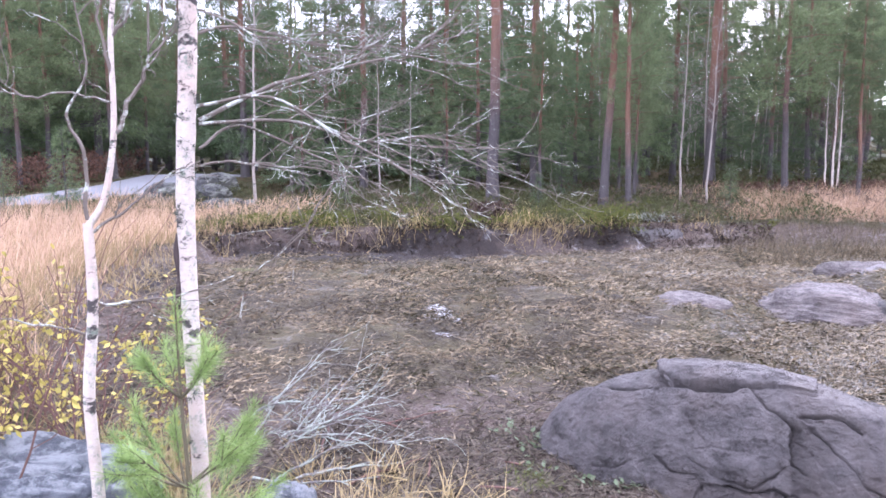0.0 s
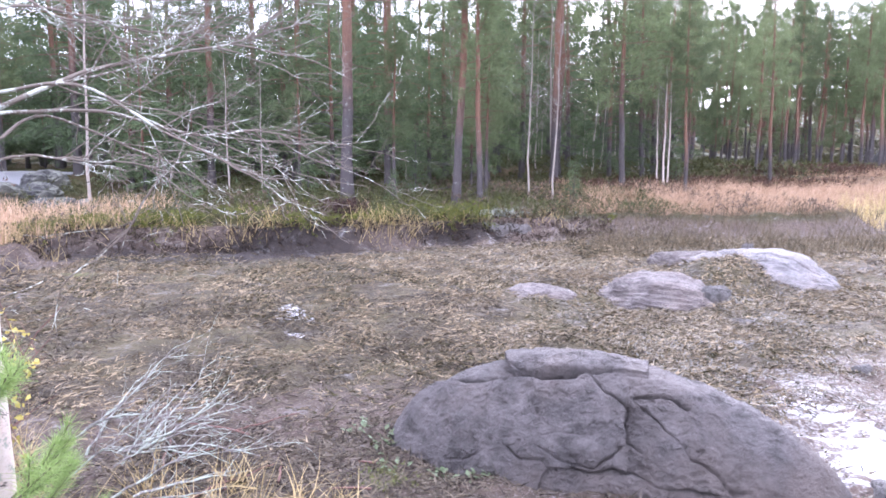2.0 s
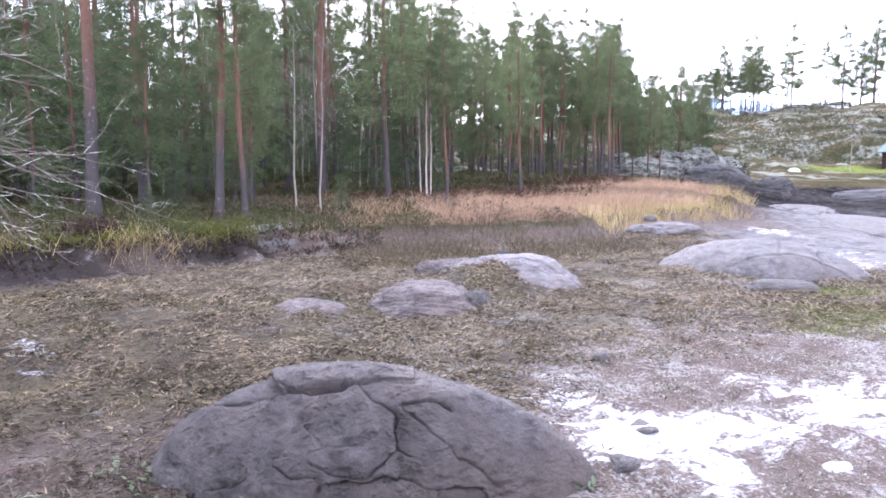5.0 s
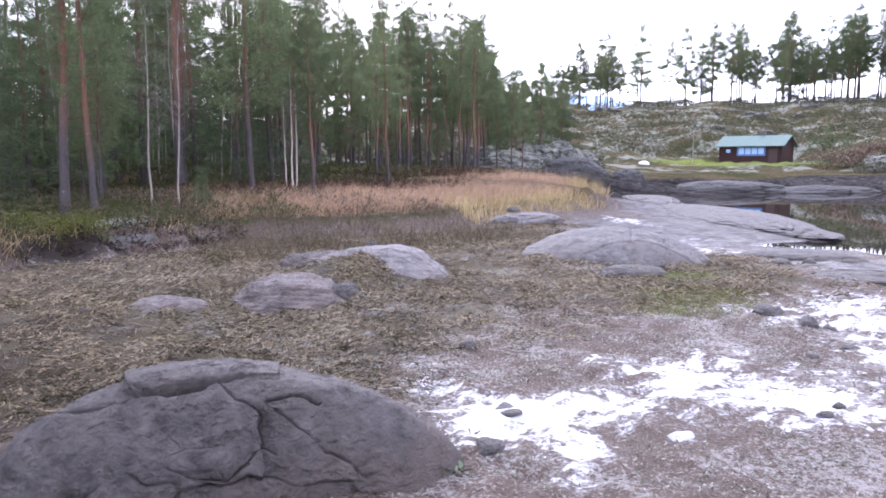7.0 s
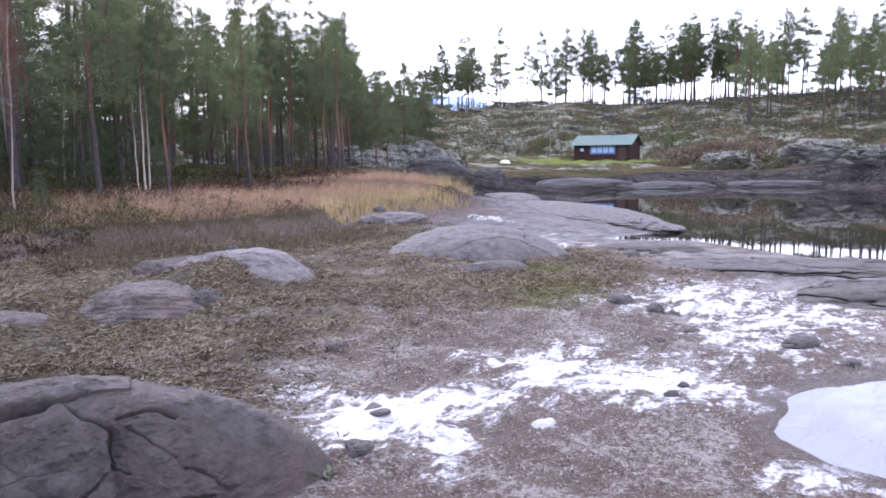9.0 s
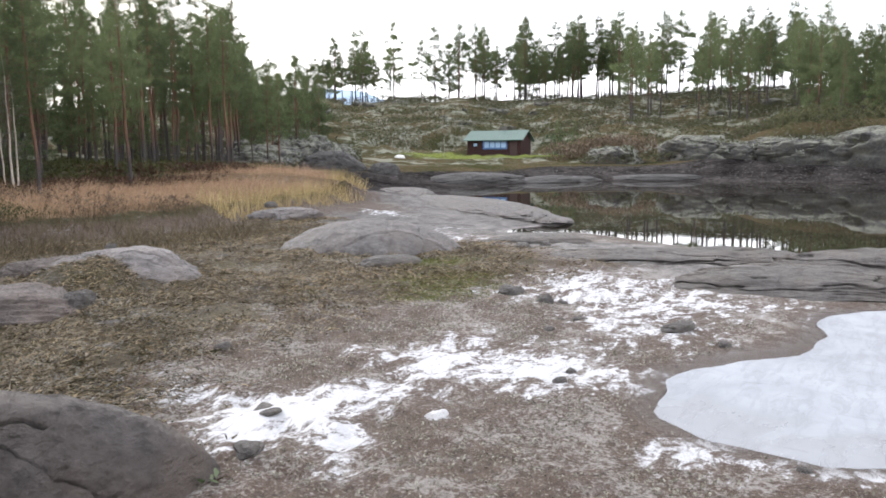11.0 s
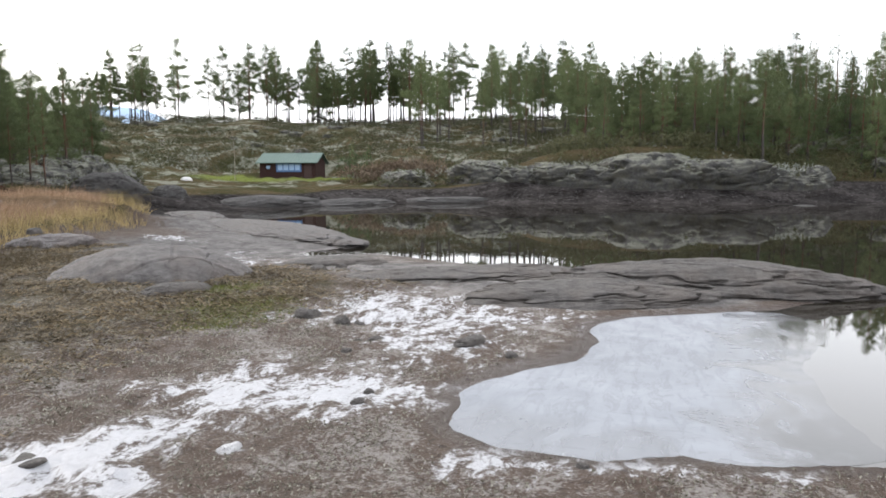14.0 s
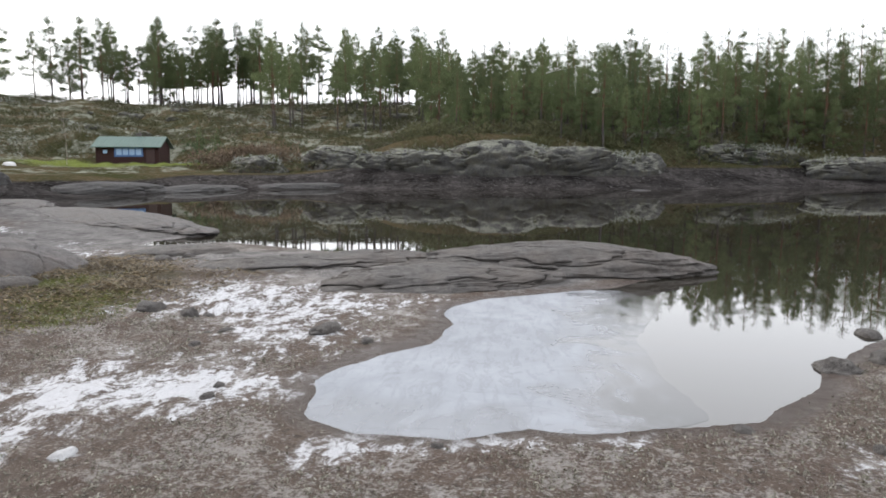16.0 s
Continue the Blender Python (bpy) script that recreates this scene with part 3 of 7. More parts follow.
def build_ground():
    angle = np.concatenate([np.linspace(-62, 128, 460, endpoint=False), np.linspace(128, 298, 60, endpoint=False)])
    radius = np.concatenate([[0.0], np.geomspace(0.6, 2.0, 12, endpoint=False), np.geomspace(2.0, 30, 190, endpoint=False),
                             np.geomspace(30, 140, 90, endpoint=False), np.geomspace(140, 4000, 34)])
    a, r = np.meshgrid(np.radians(angle), radius)
    x, y = r * np.sin(a), r * np.cos(a)
    z = land(x, y)
    verts = np.stack([x, y, z], -1).reshape(-1, 3)
    me = mesh_of("ground", verts, grid_faces(len(radius), len(angle), True)[:, ::-1].copy(), GROUND)
    fx, fy = verts[:, 0], verts[:, 1]
    d, e, far = shore_distance(fx, fy, LAKE), -shore_distance(fx, fy, BANK), np.hypot(fx, fy)
    az = np.degrees(np.arctan2(fx, fy))
    litter = ramp(d, 3.4, 5.6) * (1 - ramp(e, -0.9, 0.0)) * (0.35 + 0.65 * ramp(np.hypot(fx - 0.2, fy - 2.5), 2.4, 4.2)) * (1 - ramp(far, 20, 26))
    field = np.maximum(ramp(e, 0.1, 1.2) * (1 - ramp(fx, -3.6, -2.6)) * (1 - ramp(far, 15, 18)) * ramp(fy, 4.0, 5.0),
                       ramp(e, 0.4, 1.4) * (1 - ramp(e, 5.5, 8.0)) * ramp(fx, 6.0, 8.0) * (1 - ramp(fx, 24, 28)))
    beyond = ramp(far, 30, 36)
    stone = beyond * (1 - ramp(e, 1.5, 3.5))
    slab = spots(fx, fy, [(20.0, 11.0, 6.5, 2.4, 48), (17.0, 11.8, 4.5, 2.4, 45), (15.0, 5.0, 2.4, 1.4, -60), (13.2, 1.6, 2.6, 1.3, -62), (12.6, -0.6, 1.4, 0.8, -62), (25.0, 15.5, 7.0, 2.5, 48)])
    lawn = spots(fx, fy, [(69.5, 42.0, 5.5, 3.2, -58), (73.5, 34.5, 7.0, 1.5, -58)])
    layers = {"litter": litter, "moss": np.maximum(spots(fx, fy, GREEN), spots(fx, fy, [(34.5, 22.6, 3.0, 0.5, 35), (53.0, 17.5, 5.0, 1.2, -65)]) * 0.8), "forest": ramp(e, 0.0, 0.9), "field": field, "stone": np.clip(stone, 0, 1), "slab": slab,
              "lawn": lawn, "frost": frosted(fx, fy), "crust": ramp(far, 42, 55) * ramp(e, 8, 16), "speck": ramp(fx + fbm(fx * 0.7, fy * 0.7, 0, 47, 4) * 3.0, 0.6, 3.2) * ramp(d, 0.15, 0.6) * (1 - (1 - 0.6 * ramp(fx, 2.2, 4.2) * (1 - ramp(fy, 7.5, 10.0))) * ramp(litter, 0.2, 0.7)) * (1 - ramp(e, -0.5, 0.3)) * (1 - ramp(far, 18, 22)), "wet": (1 - ramp(d, 0.0, 0.7)) * (1 - ramp(far, 24, 30)), "peat": spots(fx, fy, [(-0.5, 13.1, 2.3, 0.85, 8), (-2.8, 13.2, 1.4, 0.5, 0), (-1.6, 12.7, 0.9, 0.4, 20), (-4.0, 10.5, 0.4, 1.8, 10), (3.2, 14.2, 1.2, 0.4, 10)])}
    for name, values in layers.items():
        me.attributes.new(name, "FLOAT", "POINT").data.foreach_set("value", np.asarray(values, np.float32))
    return tagged(part("ground", me), "brown lakeside mud with dead weed, frost patches and mossy banks", "ground", kind="structure")


build_ground()


def build_water():
    k = Nodes("lake_water")
    ripples = k.noise(2.2, 3, 0.5, stretch=(1.0, 0.5, 1.0))
    mat = k.done((0.018, 0.016, 0.012), 0.02, k.bump(ripples, 0.015, 0.02), 0.8)
    pts = [(5.0, -75.0), (75.0, -75.0), (75.0, 35.0), (5.0, 35.0)]
    me = mesh_of("water", [(x, y, 0.0) for x, y in pts], [(0, 1, 2, 3)], mat, False)
    tagged(part("water", me), "still dark lake water mirroring the far woods", "lake", kind="structure")
    k = Nodes("thin_ice")
    mid, flow = k.noise(1.1, 5, 0.6, distort=1.2), k.noise(3.5, 6, 0.7, stretch=(0.5, 2.0, 1.0), distort=0.8)
    c = k.mix(k.ramp(mid, (0.35, 0.0), (0.65, 1.0)), (0.135, 0.148, 0.172), (0.200, 0.215, 0.243))
    c = k.mix(k.ramp(flow, (0.52, 0.0), (0.57, 0.35), (0.62, 0.0)), c, (0.075, 0.080, 0.088))
    strokes = k.noise(5, 6, 0.7, stretch=(3.2, 0.6, 1.0), distort=0.8)
    c = k.mix(k.ramp(strokes, (0.60, 0.0), (0.64, 0.5), (0.68, 0.0)), c, (0.05, 0.055, 0.062))
    # the sheet thins out towards the south and the open water
    place = k.n.new("ShaderNodeSeparateXYZ")
    k.l.new(k.co, place.inputs[0])
    south = k.math("ADD", k.math("ADD", place.outputs["Y"], k.math("MULTIPLY", place.outputs["X"], 0.12)), k.math("MULTIPLY", k.math("SUBTRACT", mid, 0.5), 3.0))
    thick = k.math("MULTIPLY", k.math("ADD", south, 0.75), 0.9, True)
    rim = k.math("ADD", k.math("SUBTRACT", place.outputs["X"], 6.35), k.math("MULTIPLY", k.math("SUBTRACT", mid, 0.5), 2.4))
    thick = k.math("MULTIPLY", thick, k.math("ADD", k.math("MULTIPLY", k.math("MULTIPLY", k.math("ADD", rim, 0.5), 1.6, True), 0.35), 0.65))
    c = k.mix(thick, (0.022, 0.022, 0.022), c)
    mat = k.done(c, k.math("ADD", k.math("MULTIPLY", k.math("ADD", k.math("MULTIPLY", flow, 0.25), 0.22), thick), 0.04), k.bump(flow, 0.10, 0.01), 0.55)
    ring = [(6.95, 1.75), (5.85, 1.5), (5.5, 1.15), (5.45, 0.5), (5.45, 0.1), (5.7, -0.3), (5.65, -0.75), (5.8, -1.3), (6.1, -1.75), (6.9, -1.7), (7.8, -1.65), (8.8, -1.75), (9.9, -2.1), (10.9, -2.4), (11.8, -2.2),
            (11.95, -1.3), (11.2, 0.15), (10.6, 0.62), (9.9, 0.72), (9.3, 0.62), (8.35, 0.9), (7.9, 1.3)]
    fine = []
    count = len(ring)
    for i in range(count):
        a, b, c, d = (np.array(ring[(i + j) % count]) for j in (-1, 0, 1, 2))
        for t in np.linspace(0, 1, 12, endpoint=False):
            q = 0.5 * (2 * b + (c - a) * t + (2 * a - 5 * b + 4 * c - d) * t * t + (3 * b - a - 3 * c + d) * t ** 3)
            fine.append((q[0] + float(fbm(q[0] * 2.5, q[1] * 2.5, 0, 5, 4)) * 0.22, q[1] + float(fbm(q[0] * 2.5, q[1] * 2.5, 0, 9, 4)) * 0.22))
    n = len(fine)
    verts = [(x, y, 0.0015) for x, y in fine] + [(x, y, -0.015) for x, y in fine]
    faces = [tuple(range(n)), tuple(range(2 * n - 1, n - 1, -1))] + [(i, n + i, n + (i + 1) % n, (i + 1) % n) for i in range(n)]
    me = mesh_of("ice_sheet", verts, faces, mat, False)
    tagged(part("ice_sheet", me), "thin grey-white ice sheet skinning the lake's edge", "ice", kind="structure")


build_water()


def on_land(x, y):
    return float(land(np.array([x]), np.array([y]))[0])


def rock(name, centre, size, turn, seed, material, label, rough=0.12, flat=2.2, sink=0.1, cracks=(), detail=1, ledge=0.0, seams=1.0, bed=0.0, split=False, category="rock", group=""):
    """A weathered rock: a squashed round body, with bedding ledges, bulges and cracks; cracks are lines (u, v) over its top."""
    rows, cols = int(40 * detail), int(84 * detail)
    up, round_ = np.meshgrid(np.linspace(0.0, 1.0, rows) ** 0.8 * (math.pi / 2 + 0.25), np.arange(cols) * 2 * math.pi / cols, indexing="ij")
    sq = 2.0 / flat
    cu, su = np.cos(round_), np.sin(round_)
    ring = np.sign(np.sin(up)) * np.abs(np.sin(up)) ** sq
    u, v, w = ring * cu, ring * su, np.sign(np.cos(up)) * np.abs(np.cos(up)) ** sq
    lump = fbm(u * 1.3 + seed, v * 1.3, w * 1.3, seed, 4) * 2 * rough * 1.5
    lump = lump + fbm(u * 5 + seed, v * 5, w * 5, seed + 5, 5) * min(rough, 0.12) * 0.8
    ridge = np.abs(fbm(u * 2.2, v * 2.2, w * 2.2, seed + 21, 4))
    lump = lump - rough * 0.45 * seams * np.exp(-(ridge / 0.02) ** 2) * ramp(w, -0.1, 0.2)
    if ledge:
        tilt = w * 5 + v * 3.5 + u * 0.8 + fbm(u * 2, v * 2, w * 2, seed + 9, 4) * 5
        lump = lump + ledge * (np.abs(tilt - np.floor(tilt) - 0.5) * 2 - 0.5) * ramp(w, 0.05, 0.3) * ramp(fbm(u * 2.5, v * 2.5, w * 3, seed + 13, 3), -0.12, 0.18)
    if bed:
        tilt = w * 9 + v * 4 + u * 1.5 + fbm(u * 1.2, v * 1.2, w * 1.2, seed + 15, 3) * 3
        saw = tilt - np.floor(tilt)
        lump = lump + bed * (saw - ramp(saw, 0.82, 1.0) * 0.9 - 0.4) * ramp(fbm(u * 2, v * 2, tilt * 0.6, seed + 17, 3), -0.25, 0.15)
    for line, width, depth in cracks:
        dist = line_distance(u + fbm(u * 6, v * 6, 0, seed + 2) * 0.07, v + fbm(u * 6, v * 6, 0, seed + 4) * 0.07, line)
        lump = lump - depth * np.exp(-(dist / width) ** 2)
    if split:
        across = u * 0.55 + v * 0.85 + fbm(u * 2.5, v * 2.5, w, seed + 31, 4) * 0.5
        for cut in (-0.28, 0.30):
            lump = lump - 0.05 * np.exp(-np.abs((across - cut) / 0.022) ** 1.5) * ramp(w, -0.05, 0.15)
        label_of = np.digitize(across, (-0.28, 0.30)).reshape(-1)
    s = 1 + lump
    verts = np.stack([u * s * size[0], v * s * size[1], w * s * size[2]], -1).reshape(-1, 3)
    faces = grid_faces(rows, cols, True)[:, ::-1].copy()
    if split:
        ob = new(name)
        for i in range(3):
            used, renumbered = np.unique(faces[label_of[faces[:, 1]] == i], return_inverse=True)
            part("ledge", mesh_of("ledge", verts[used], renumbered.reshape(-1, 4), material), ob)
    else:
        ob = part(name, mesh_of(name, verts, faces, material))
    z = on_land(*centre[:2]) - sink if len(centre) == 2 else centre[2]
    ob.matrix_world = pose(centre[0], centre[1], z, 0, 0, turn)
    return tagged(ob, label, category, group)


# the great split boulder on the mud
def build_boulder():
    """One long dome, steep on its west side, broken by joints into a body, a back slab, a shoulder, a sunk wedge, a flank and a foot."""
    rows, cols = 300, 760
    ring, phi = np.meshgrid(1 - (1 - np.linspace(0, 1, rows)) ** 1.5, np.arange(cols) * 2 * math.pi / cols, indexing="ij")
    cx, cy = np.cos(phi), np.sin(phi)
    a, b = np.where(cx < 0, 1.31, 1.68), np.where(cy < 0, 0.56, 0.75)
    pa = np.where(cx < 0, 2.6, 1.9)
    lo, hi = np.zeros_like(phi), np.full(phi.shape, 2.5)
    for _ in range(30):
        mid = (lo + hi) / 2
        inside = np.abs(cx * mid / a) ** pa + np.abs(cy * mid / b) ** 2.2 < 1
        lo, hi = np.where(inside, mid, lo), np.where(inside, hi, mid)
    edge = lo * (1 + 0.10 * fbm(cx * 1.6, cy * 1.6, 0, 5, 4))
    q = ring * 1.0
    u, v = -0.15 + cx * edge * q, 0.15 + cy * edge * q
    w = np.abs(cx * lo * q / a) ** pa + np.abs(cy * lo * q / b) ** 2.2
    z = 0.86 * np.clip(1 - w, 0, 1) ** 0.62 - 0.06 * ring ** 8
    base = np.stack([u, v, z], -1)
    dr, dc = np.gradient(base, axis=0), np.roll(base, -1, 1) - np.roll(base, 1, 1)
    normal = np.cross(dr, dc)
    normal /= np.linalg.norm(normal, axis=-1)[..., None] + 1e-9
    normal[:2] = (0, 0, 1)
    normal *= np.sign(normal[..., 2:3] + 1e-9)
    # g: height on the sloping face; all joints are lines over (u, g)
    g = 0.9 * z + 0.43 * v
    uu, gg = u + fbm(u * 7, g * 7, v * 3, 2, 6) * 0.07, g + fbm(u * 7, g * 7, v * 3, 4, 6) * 0.07
    top = np.interp(uu, (-1.45, -1.3, -1.04, -0.57, -0.41, -0.28, -0.03, 0.1, 0.3), (0.22, 0.46, 0.60, 0.65, 0.68, 0.69, 0.73, 0.75, 0.76))
    step = np.interp(gg, (0.28, 0.33, 0.53, 0.61, 0.73), (0.22, 0.20, 0.19, 0.07, -0.03))
    fault = np.interp(gg, (0.13, 0.20, 0.28, 0.42, 0.54, 0.60), (0.80, 0.71, 0.58, 0.45, 0.30, 0.2))
    low = np.interp(uu, (-0.30, -0.24, -0.09, 0.13, 0.29, 0.38, 0.56, 0.71, 0.9), (0.0, 0.13, 0.15, 0.15, 0.13, 0.09, 0.10, 0.09, -0.1))
    label = np.where(gg > top, np.where(uu < -0.52 + (gg - 0.72) * -0.8, 1, 2), np.where(uu < step, 0, np.where(uu < fault, 3, 4)))
    label = np.where((label == 2) & (uu > 0.30), 4, label)
    label = np.where((gg < low) & (v < 0.15) & (uu > -0.28) & (uu < 0.85), 5, label)
    label = np.where((v > 0.3) & (label != 2), np.where(u < -0.5, 1, 4), label)
    push = np.select([label == 1, label == 2, label == 3, label == 4, label == 5], [-0.05, 0.015, -0.085 * (1 - ramp(uu - step, 0.0, 0.30)) * (1 - ramp(gg, 0.46, 0.60)) - 0.006, -0.004, -0.03], 0.0)
    push = push + 0.025 * np.exp(-((uu + 0.05) / 0.16) ** 2 - ((gg - 0.26) / 0.06) ** 2) * (label == 0)
    front = v < 0.32
    upper = [([(-1.4, 0.28), (-1.3, 0.46), (-1.04, 0.60), (-0.75, 0.63), (-0.57, 0.65), (-0.41, 0.68)], 0.022, 0.20),
                               ([(-0.43, 0.69), (-0.41, 0.675), (-0.28, 0.69), (-0.12, 0.71)], 0.030, 0.30), ([(-0.12, 0.71), (-0.03, 0.73), (0.1, 0.75)], 0.014, 0.10),
                               ([(-0.41, 0.68), (-0.53, 0.75), (-0.62, 0.79)], 0.016, 0.09), ([(0.1, 0.75), (0.3, 0.74)], 0.010, 0.03),
                               ([(-0.03, 0.72), (0.07, 0.61), (0.19, 0.53)], 0.008, 0.03), ([(0.205, 0.53), (0.21, 0.33)], 0.012, 0.07), ([(0.2, 0.33), (0.29, 0.29)], 0.010, 0.04),
                               ([(0.24, 0.59), (0.35, 0.61), (0.46, 0.60), (0.54, 0.56)], 0.013, 0.07)]
    lower = [([(0.3, 0.54), (0.45, 0.42), (0.58, 0.28), (0.71, 0.20), (0.82, 0.11)], 0.011, 0.055),
                               ([(-0.28, 0.24), (-0.24, 0.21), (-0.16, 0.18), (0.02, 0.17), (0.13, 0.22), (0.2, 0.3)], 0.011, 0.075), ([(-0.28, 0.29), (-0.17, 0.35), (0.0, 0.345)], 0.009, 0.02),
                               ([(-0.48, 0.22), (-0.41, 0.17), (-0.27, 0.16), (-0.24, 0.11), (-0.27, 0.0)], 0.010, 0.05), ([(-0.2, 0.13), (-0.09, 0.15), (0.13, 0.15), (0.29, 0.13), (0.38, 0.09), (0.56, 0.10), (0.72, 0.09)], 0.014, 0.06),
                               ([(-0.35, 0.49), (-0.31, 0.43), (-0.23, 0.37)], 0.007, 0.02), ([(-0.66, 0.24), (-0.64, 0.16), (-0.75, 0.12), (-0.85, 0.11)], 0.012, 0.04),
                               ([(-0.62, 0.60), (-0.60, 0.52), (-0.48, 0.50), (-0.42, 0.46)], 0.006, 0.015), ([(0.55, 0.45), (0.8, 0.38), (1.0, 0.30)], 0.006, 0.012)]
    lower = [(line, width, depth * 0.6) for line, width, depth in lower]
    for line, width, depth in upper + lower:
        push = push - depth * (0.45 + 1.1 * ramp(fbm(u * 5, g * 5, v, 48, 3), -0.15, 0.25)) * 0.7 * np.exp(-np.abs(line_distance(uu, gg, line) / np.maximum(width * 0.55, 0.0065)) ** 1.4) * front
    push = push + fbm(u * 2.2, v * 2.2, z * 2.2, 8, 4) * 0.06 + fbm(u * 9, v * 9, z * 9, 18, 5) * 0.022
    strata = fbm(u * 3.0 + g * 4, g * 26 - u * 5, v * 4, 28, 4)
    push = push + fbm(u * 24, v * 24, z * 24, 58, 4) * 0.020 - 0.012 * ramp(fbm(u * 13, v * 13, z * 13, 68, 4), 0.10, 0.22) + strata * 0.003 - 0.006 * ramp(fbm(u * 22, g * 30 - u * 8, v * 6, 38, 3), 0.12, 0.2)
    verts = (base + normal * push[..., None]).reshape(-1, 3)
    faces = grid_faces(rows, cols, True)[:, ::-1].copy()
    of = label.reshape(-1)[faces[:, 1]]
    ob = new("boulder")
    ob.matrix_world = pose(1.80, 4.02, 0.0, 0, 0, -28)
    for i, name in enumerate(("body", "shoulder", "slab", "wedge", "flank", "foot")):
        used, renumbered = np.unique(faces[of == i], return_inverse=True)
        part(name, mesh_of(name, verts[used], renumbered.reshape(-1, 4), ROCK), ob)
    return tagged(ob, "large rounded grey boulder split by deep cracks on the mud", "boulder")


build_boulder()
# low rocks out on the flat
rock("rock", (3.0, 8.80), (0.62, 0.52, 0.32), -20, 5, BROWNSLAB, "low flat reddish-grey rock sunk among dead weed", 0.2, 2.1, 0.20, bed=0.04, seams=0.3)
rock("rock", (4.55, 8.50), (0.84, 0.88, 0.52), -28, 26, BROWNSLAB, "brown layered rock slab ridged with bedding lines", 0.18, 2.0, 0.35, detail=2, seams=0.2, bed=0.07)
rock("rock", (6.72, 9.45), (1.22, 1.0, 0.84), -36, 8, SLAB, "pale humped rock with a cracked crest on the flat", 0.15, 2.0, 0.61, detail=3, bed=0.03, seams=0.2,
     cracks=[([(-0.5, -0.30), (-0.1, -0.20), (0.3, -0.22), (0.8, -0.4)], 0.016, 0.08), ([(-0.3, -0.5), (0.2, -0.42), (0.6, -0.55)], 0.012, 0.05)])
rock("rock", (6.1, 10.5), (0.62, 0.30, 0.36), -30, 14, BROWNSLAB, "brown rock half hidden behind a pale hump", 0.22, 2.6, 0.10, ledge=0.06)
rock("rock", (7.05, 10.3), (0.10, 0.10, 0.46), -30, 16, WETROCK, "small upright dark stone behind a pale hump", 0.2, 2.6, 0.06)
rock("rock", (5.12, 8.1), (0.24, 0.17, 0.22), 10, 9, WETROCK, "small angular grey rock beside a layered slab", 0.20, 3.4, 0.08, ledge=0.06)
rock("rock", (4.95, 7.3), (0.20, 0.10, 0.09), -30, 10, WETROCK, "small dark flat stone lying in the weed", 0.2, 2.6, 0.04)
rock("rock", (11.45, 8.6), (1.95, 1.5, 0.88), -44, 13, GREYSLAB, "smooth domed grey rock scored by curved cracks", 0.08, 2.0, 0.40, detail=4, seams=0.15,
     cracks=[([(0.1, 0.6), (0.2, 0.0), (0.05, -0.9)], 0.022, 0.03), ([(0.42, 0.6), (0.52, 0.0), (0.45, -0.9)], 0.022, 0.03), ([(-0.3, -0.75), (0.2, -0.55), (0.7, -0.6)], 0.02, 0.03)])
rock("rock", (16.0, 15.3), (1.2, 0.7, 0.40), -35, 15, SLAB, "pale flat rock slab before the tan grass", 0.2, 2.8, 0.1, ledge=0.05)
rock("rock", (15.7, 15.5, 0.62), (0.22, 0.16, 0.13), 0, 16, WETROCK, "small black stone lying on a pale slab", 0.15, 2.2)
rock("rock", (10.2, 7.2), (0.6, 0.35, 0.2), -30, 17, WETROCK, "low dark rock at the foot of a dome", 0.12, 2.2, 0.06)
rock("rock_spit", (24.9, 13.9, -0.06), (7.2, 1.75, 0.38), 48, 18, SPITROCK, "long sloping pale rock spit running into the water", 0.15, 2.5, detail=3, ledge=0.035, seams=0.3, bed=0.03, split=True)
rock("rock_spit", (31.0, 22.0, -0.1), (4.6, 2.0, 0.5), 48, 19, SPITROCK, "long pale rock slab beyond the tan grass", 0.16, 2.5, detail=2, ledge=0.06, split=True)
rock("rock_spit", (14.2, 3.3, -0.12), (3.0, 1.4, 0.42), -62, 21, WETROCK, "broad dark wet rock sloping to the ice", 0.24, 2.4, detail=3, ledge=0.05, split=True)
rock("rock_spit", (14.2, -1.30, -0.14), (3.35, 1.5, 0.66), -78, 22, WETROCK, "long dark whale-backed rock with ledges at the water", 0.16, 2.2, detail=3, ledge=0.045, split=True)
rock("rock_spit", (12.5, 0.75, -0.12), (2.6, 1.15, 0.44), -66, 23, WETROCK, "low dark rock bordering the thin ice", 0.18, 2.1, detail=2.5, ledge=0.035, split=True)
STONES = [(9.3, 4.45, 0.22, 0.16, 0.13, 10, 31), (8.95, 3.8, 0.13, 0.11, 0.14, 40, 32), (9.15, 3.62, 0.09, 0.08, 0.09, 0, 33), (8.6, 2.0, 0.26, 0.15, 0.13, -30, 34), (3.45, 3.5, 0.13, 0.09, 0.07, 20, 35), (8.3, 3.3, 0.10, 0.06, 0.05, 0, 36), (7.7, 3.2, 0.09, 0.06, 0.05, 0, 37), (13.9, 6.5, 0.24, 0.16, 0.13, 0, 38), (14.4, 6.2, 0.20, 0.14, 0.12, 0, 39)]
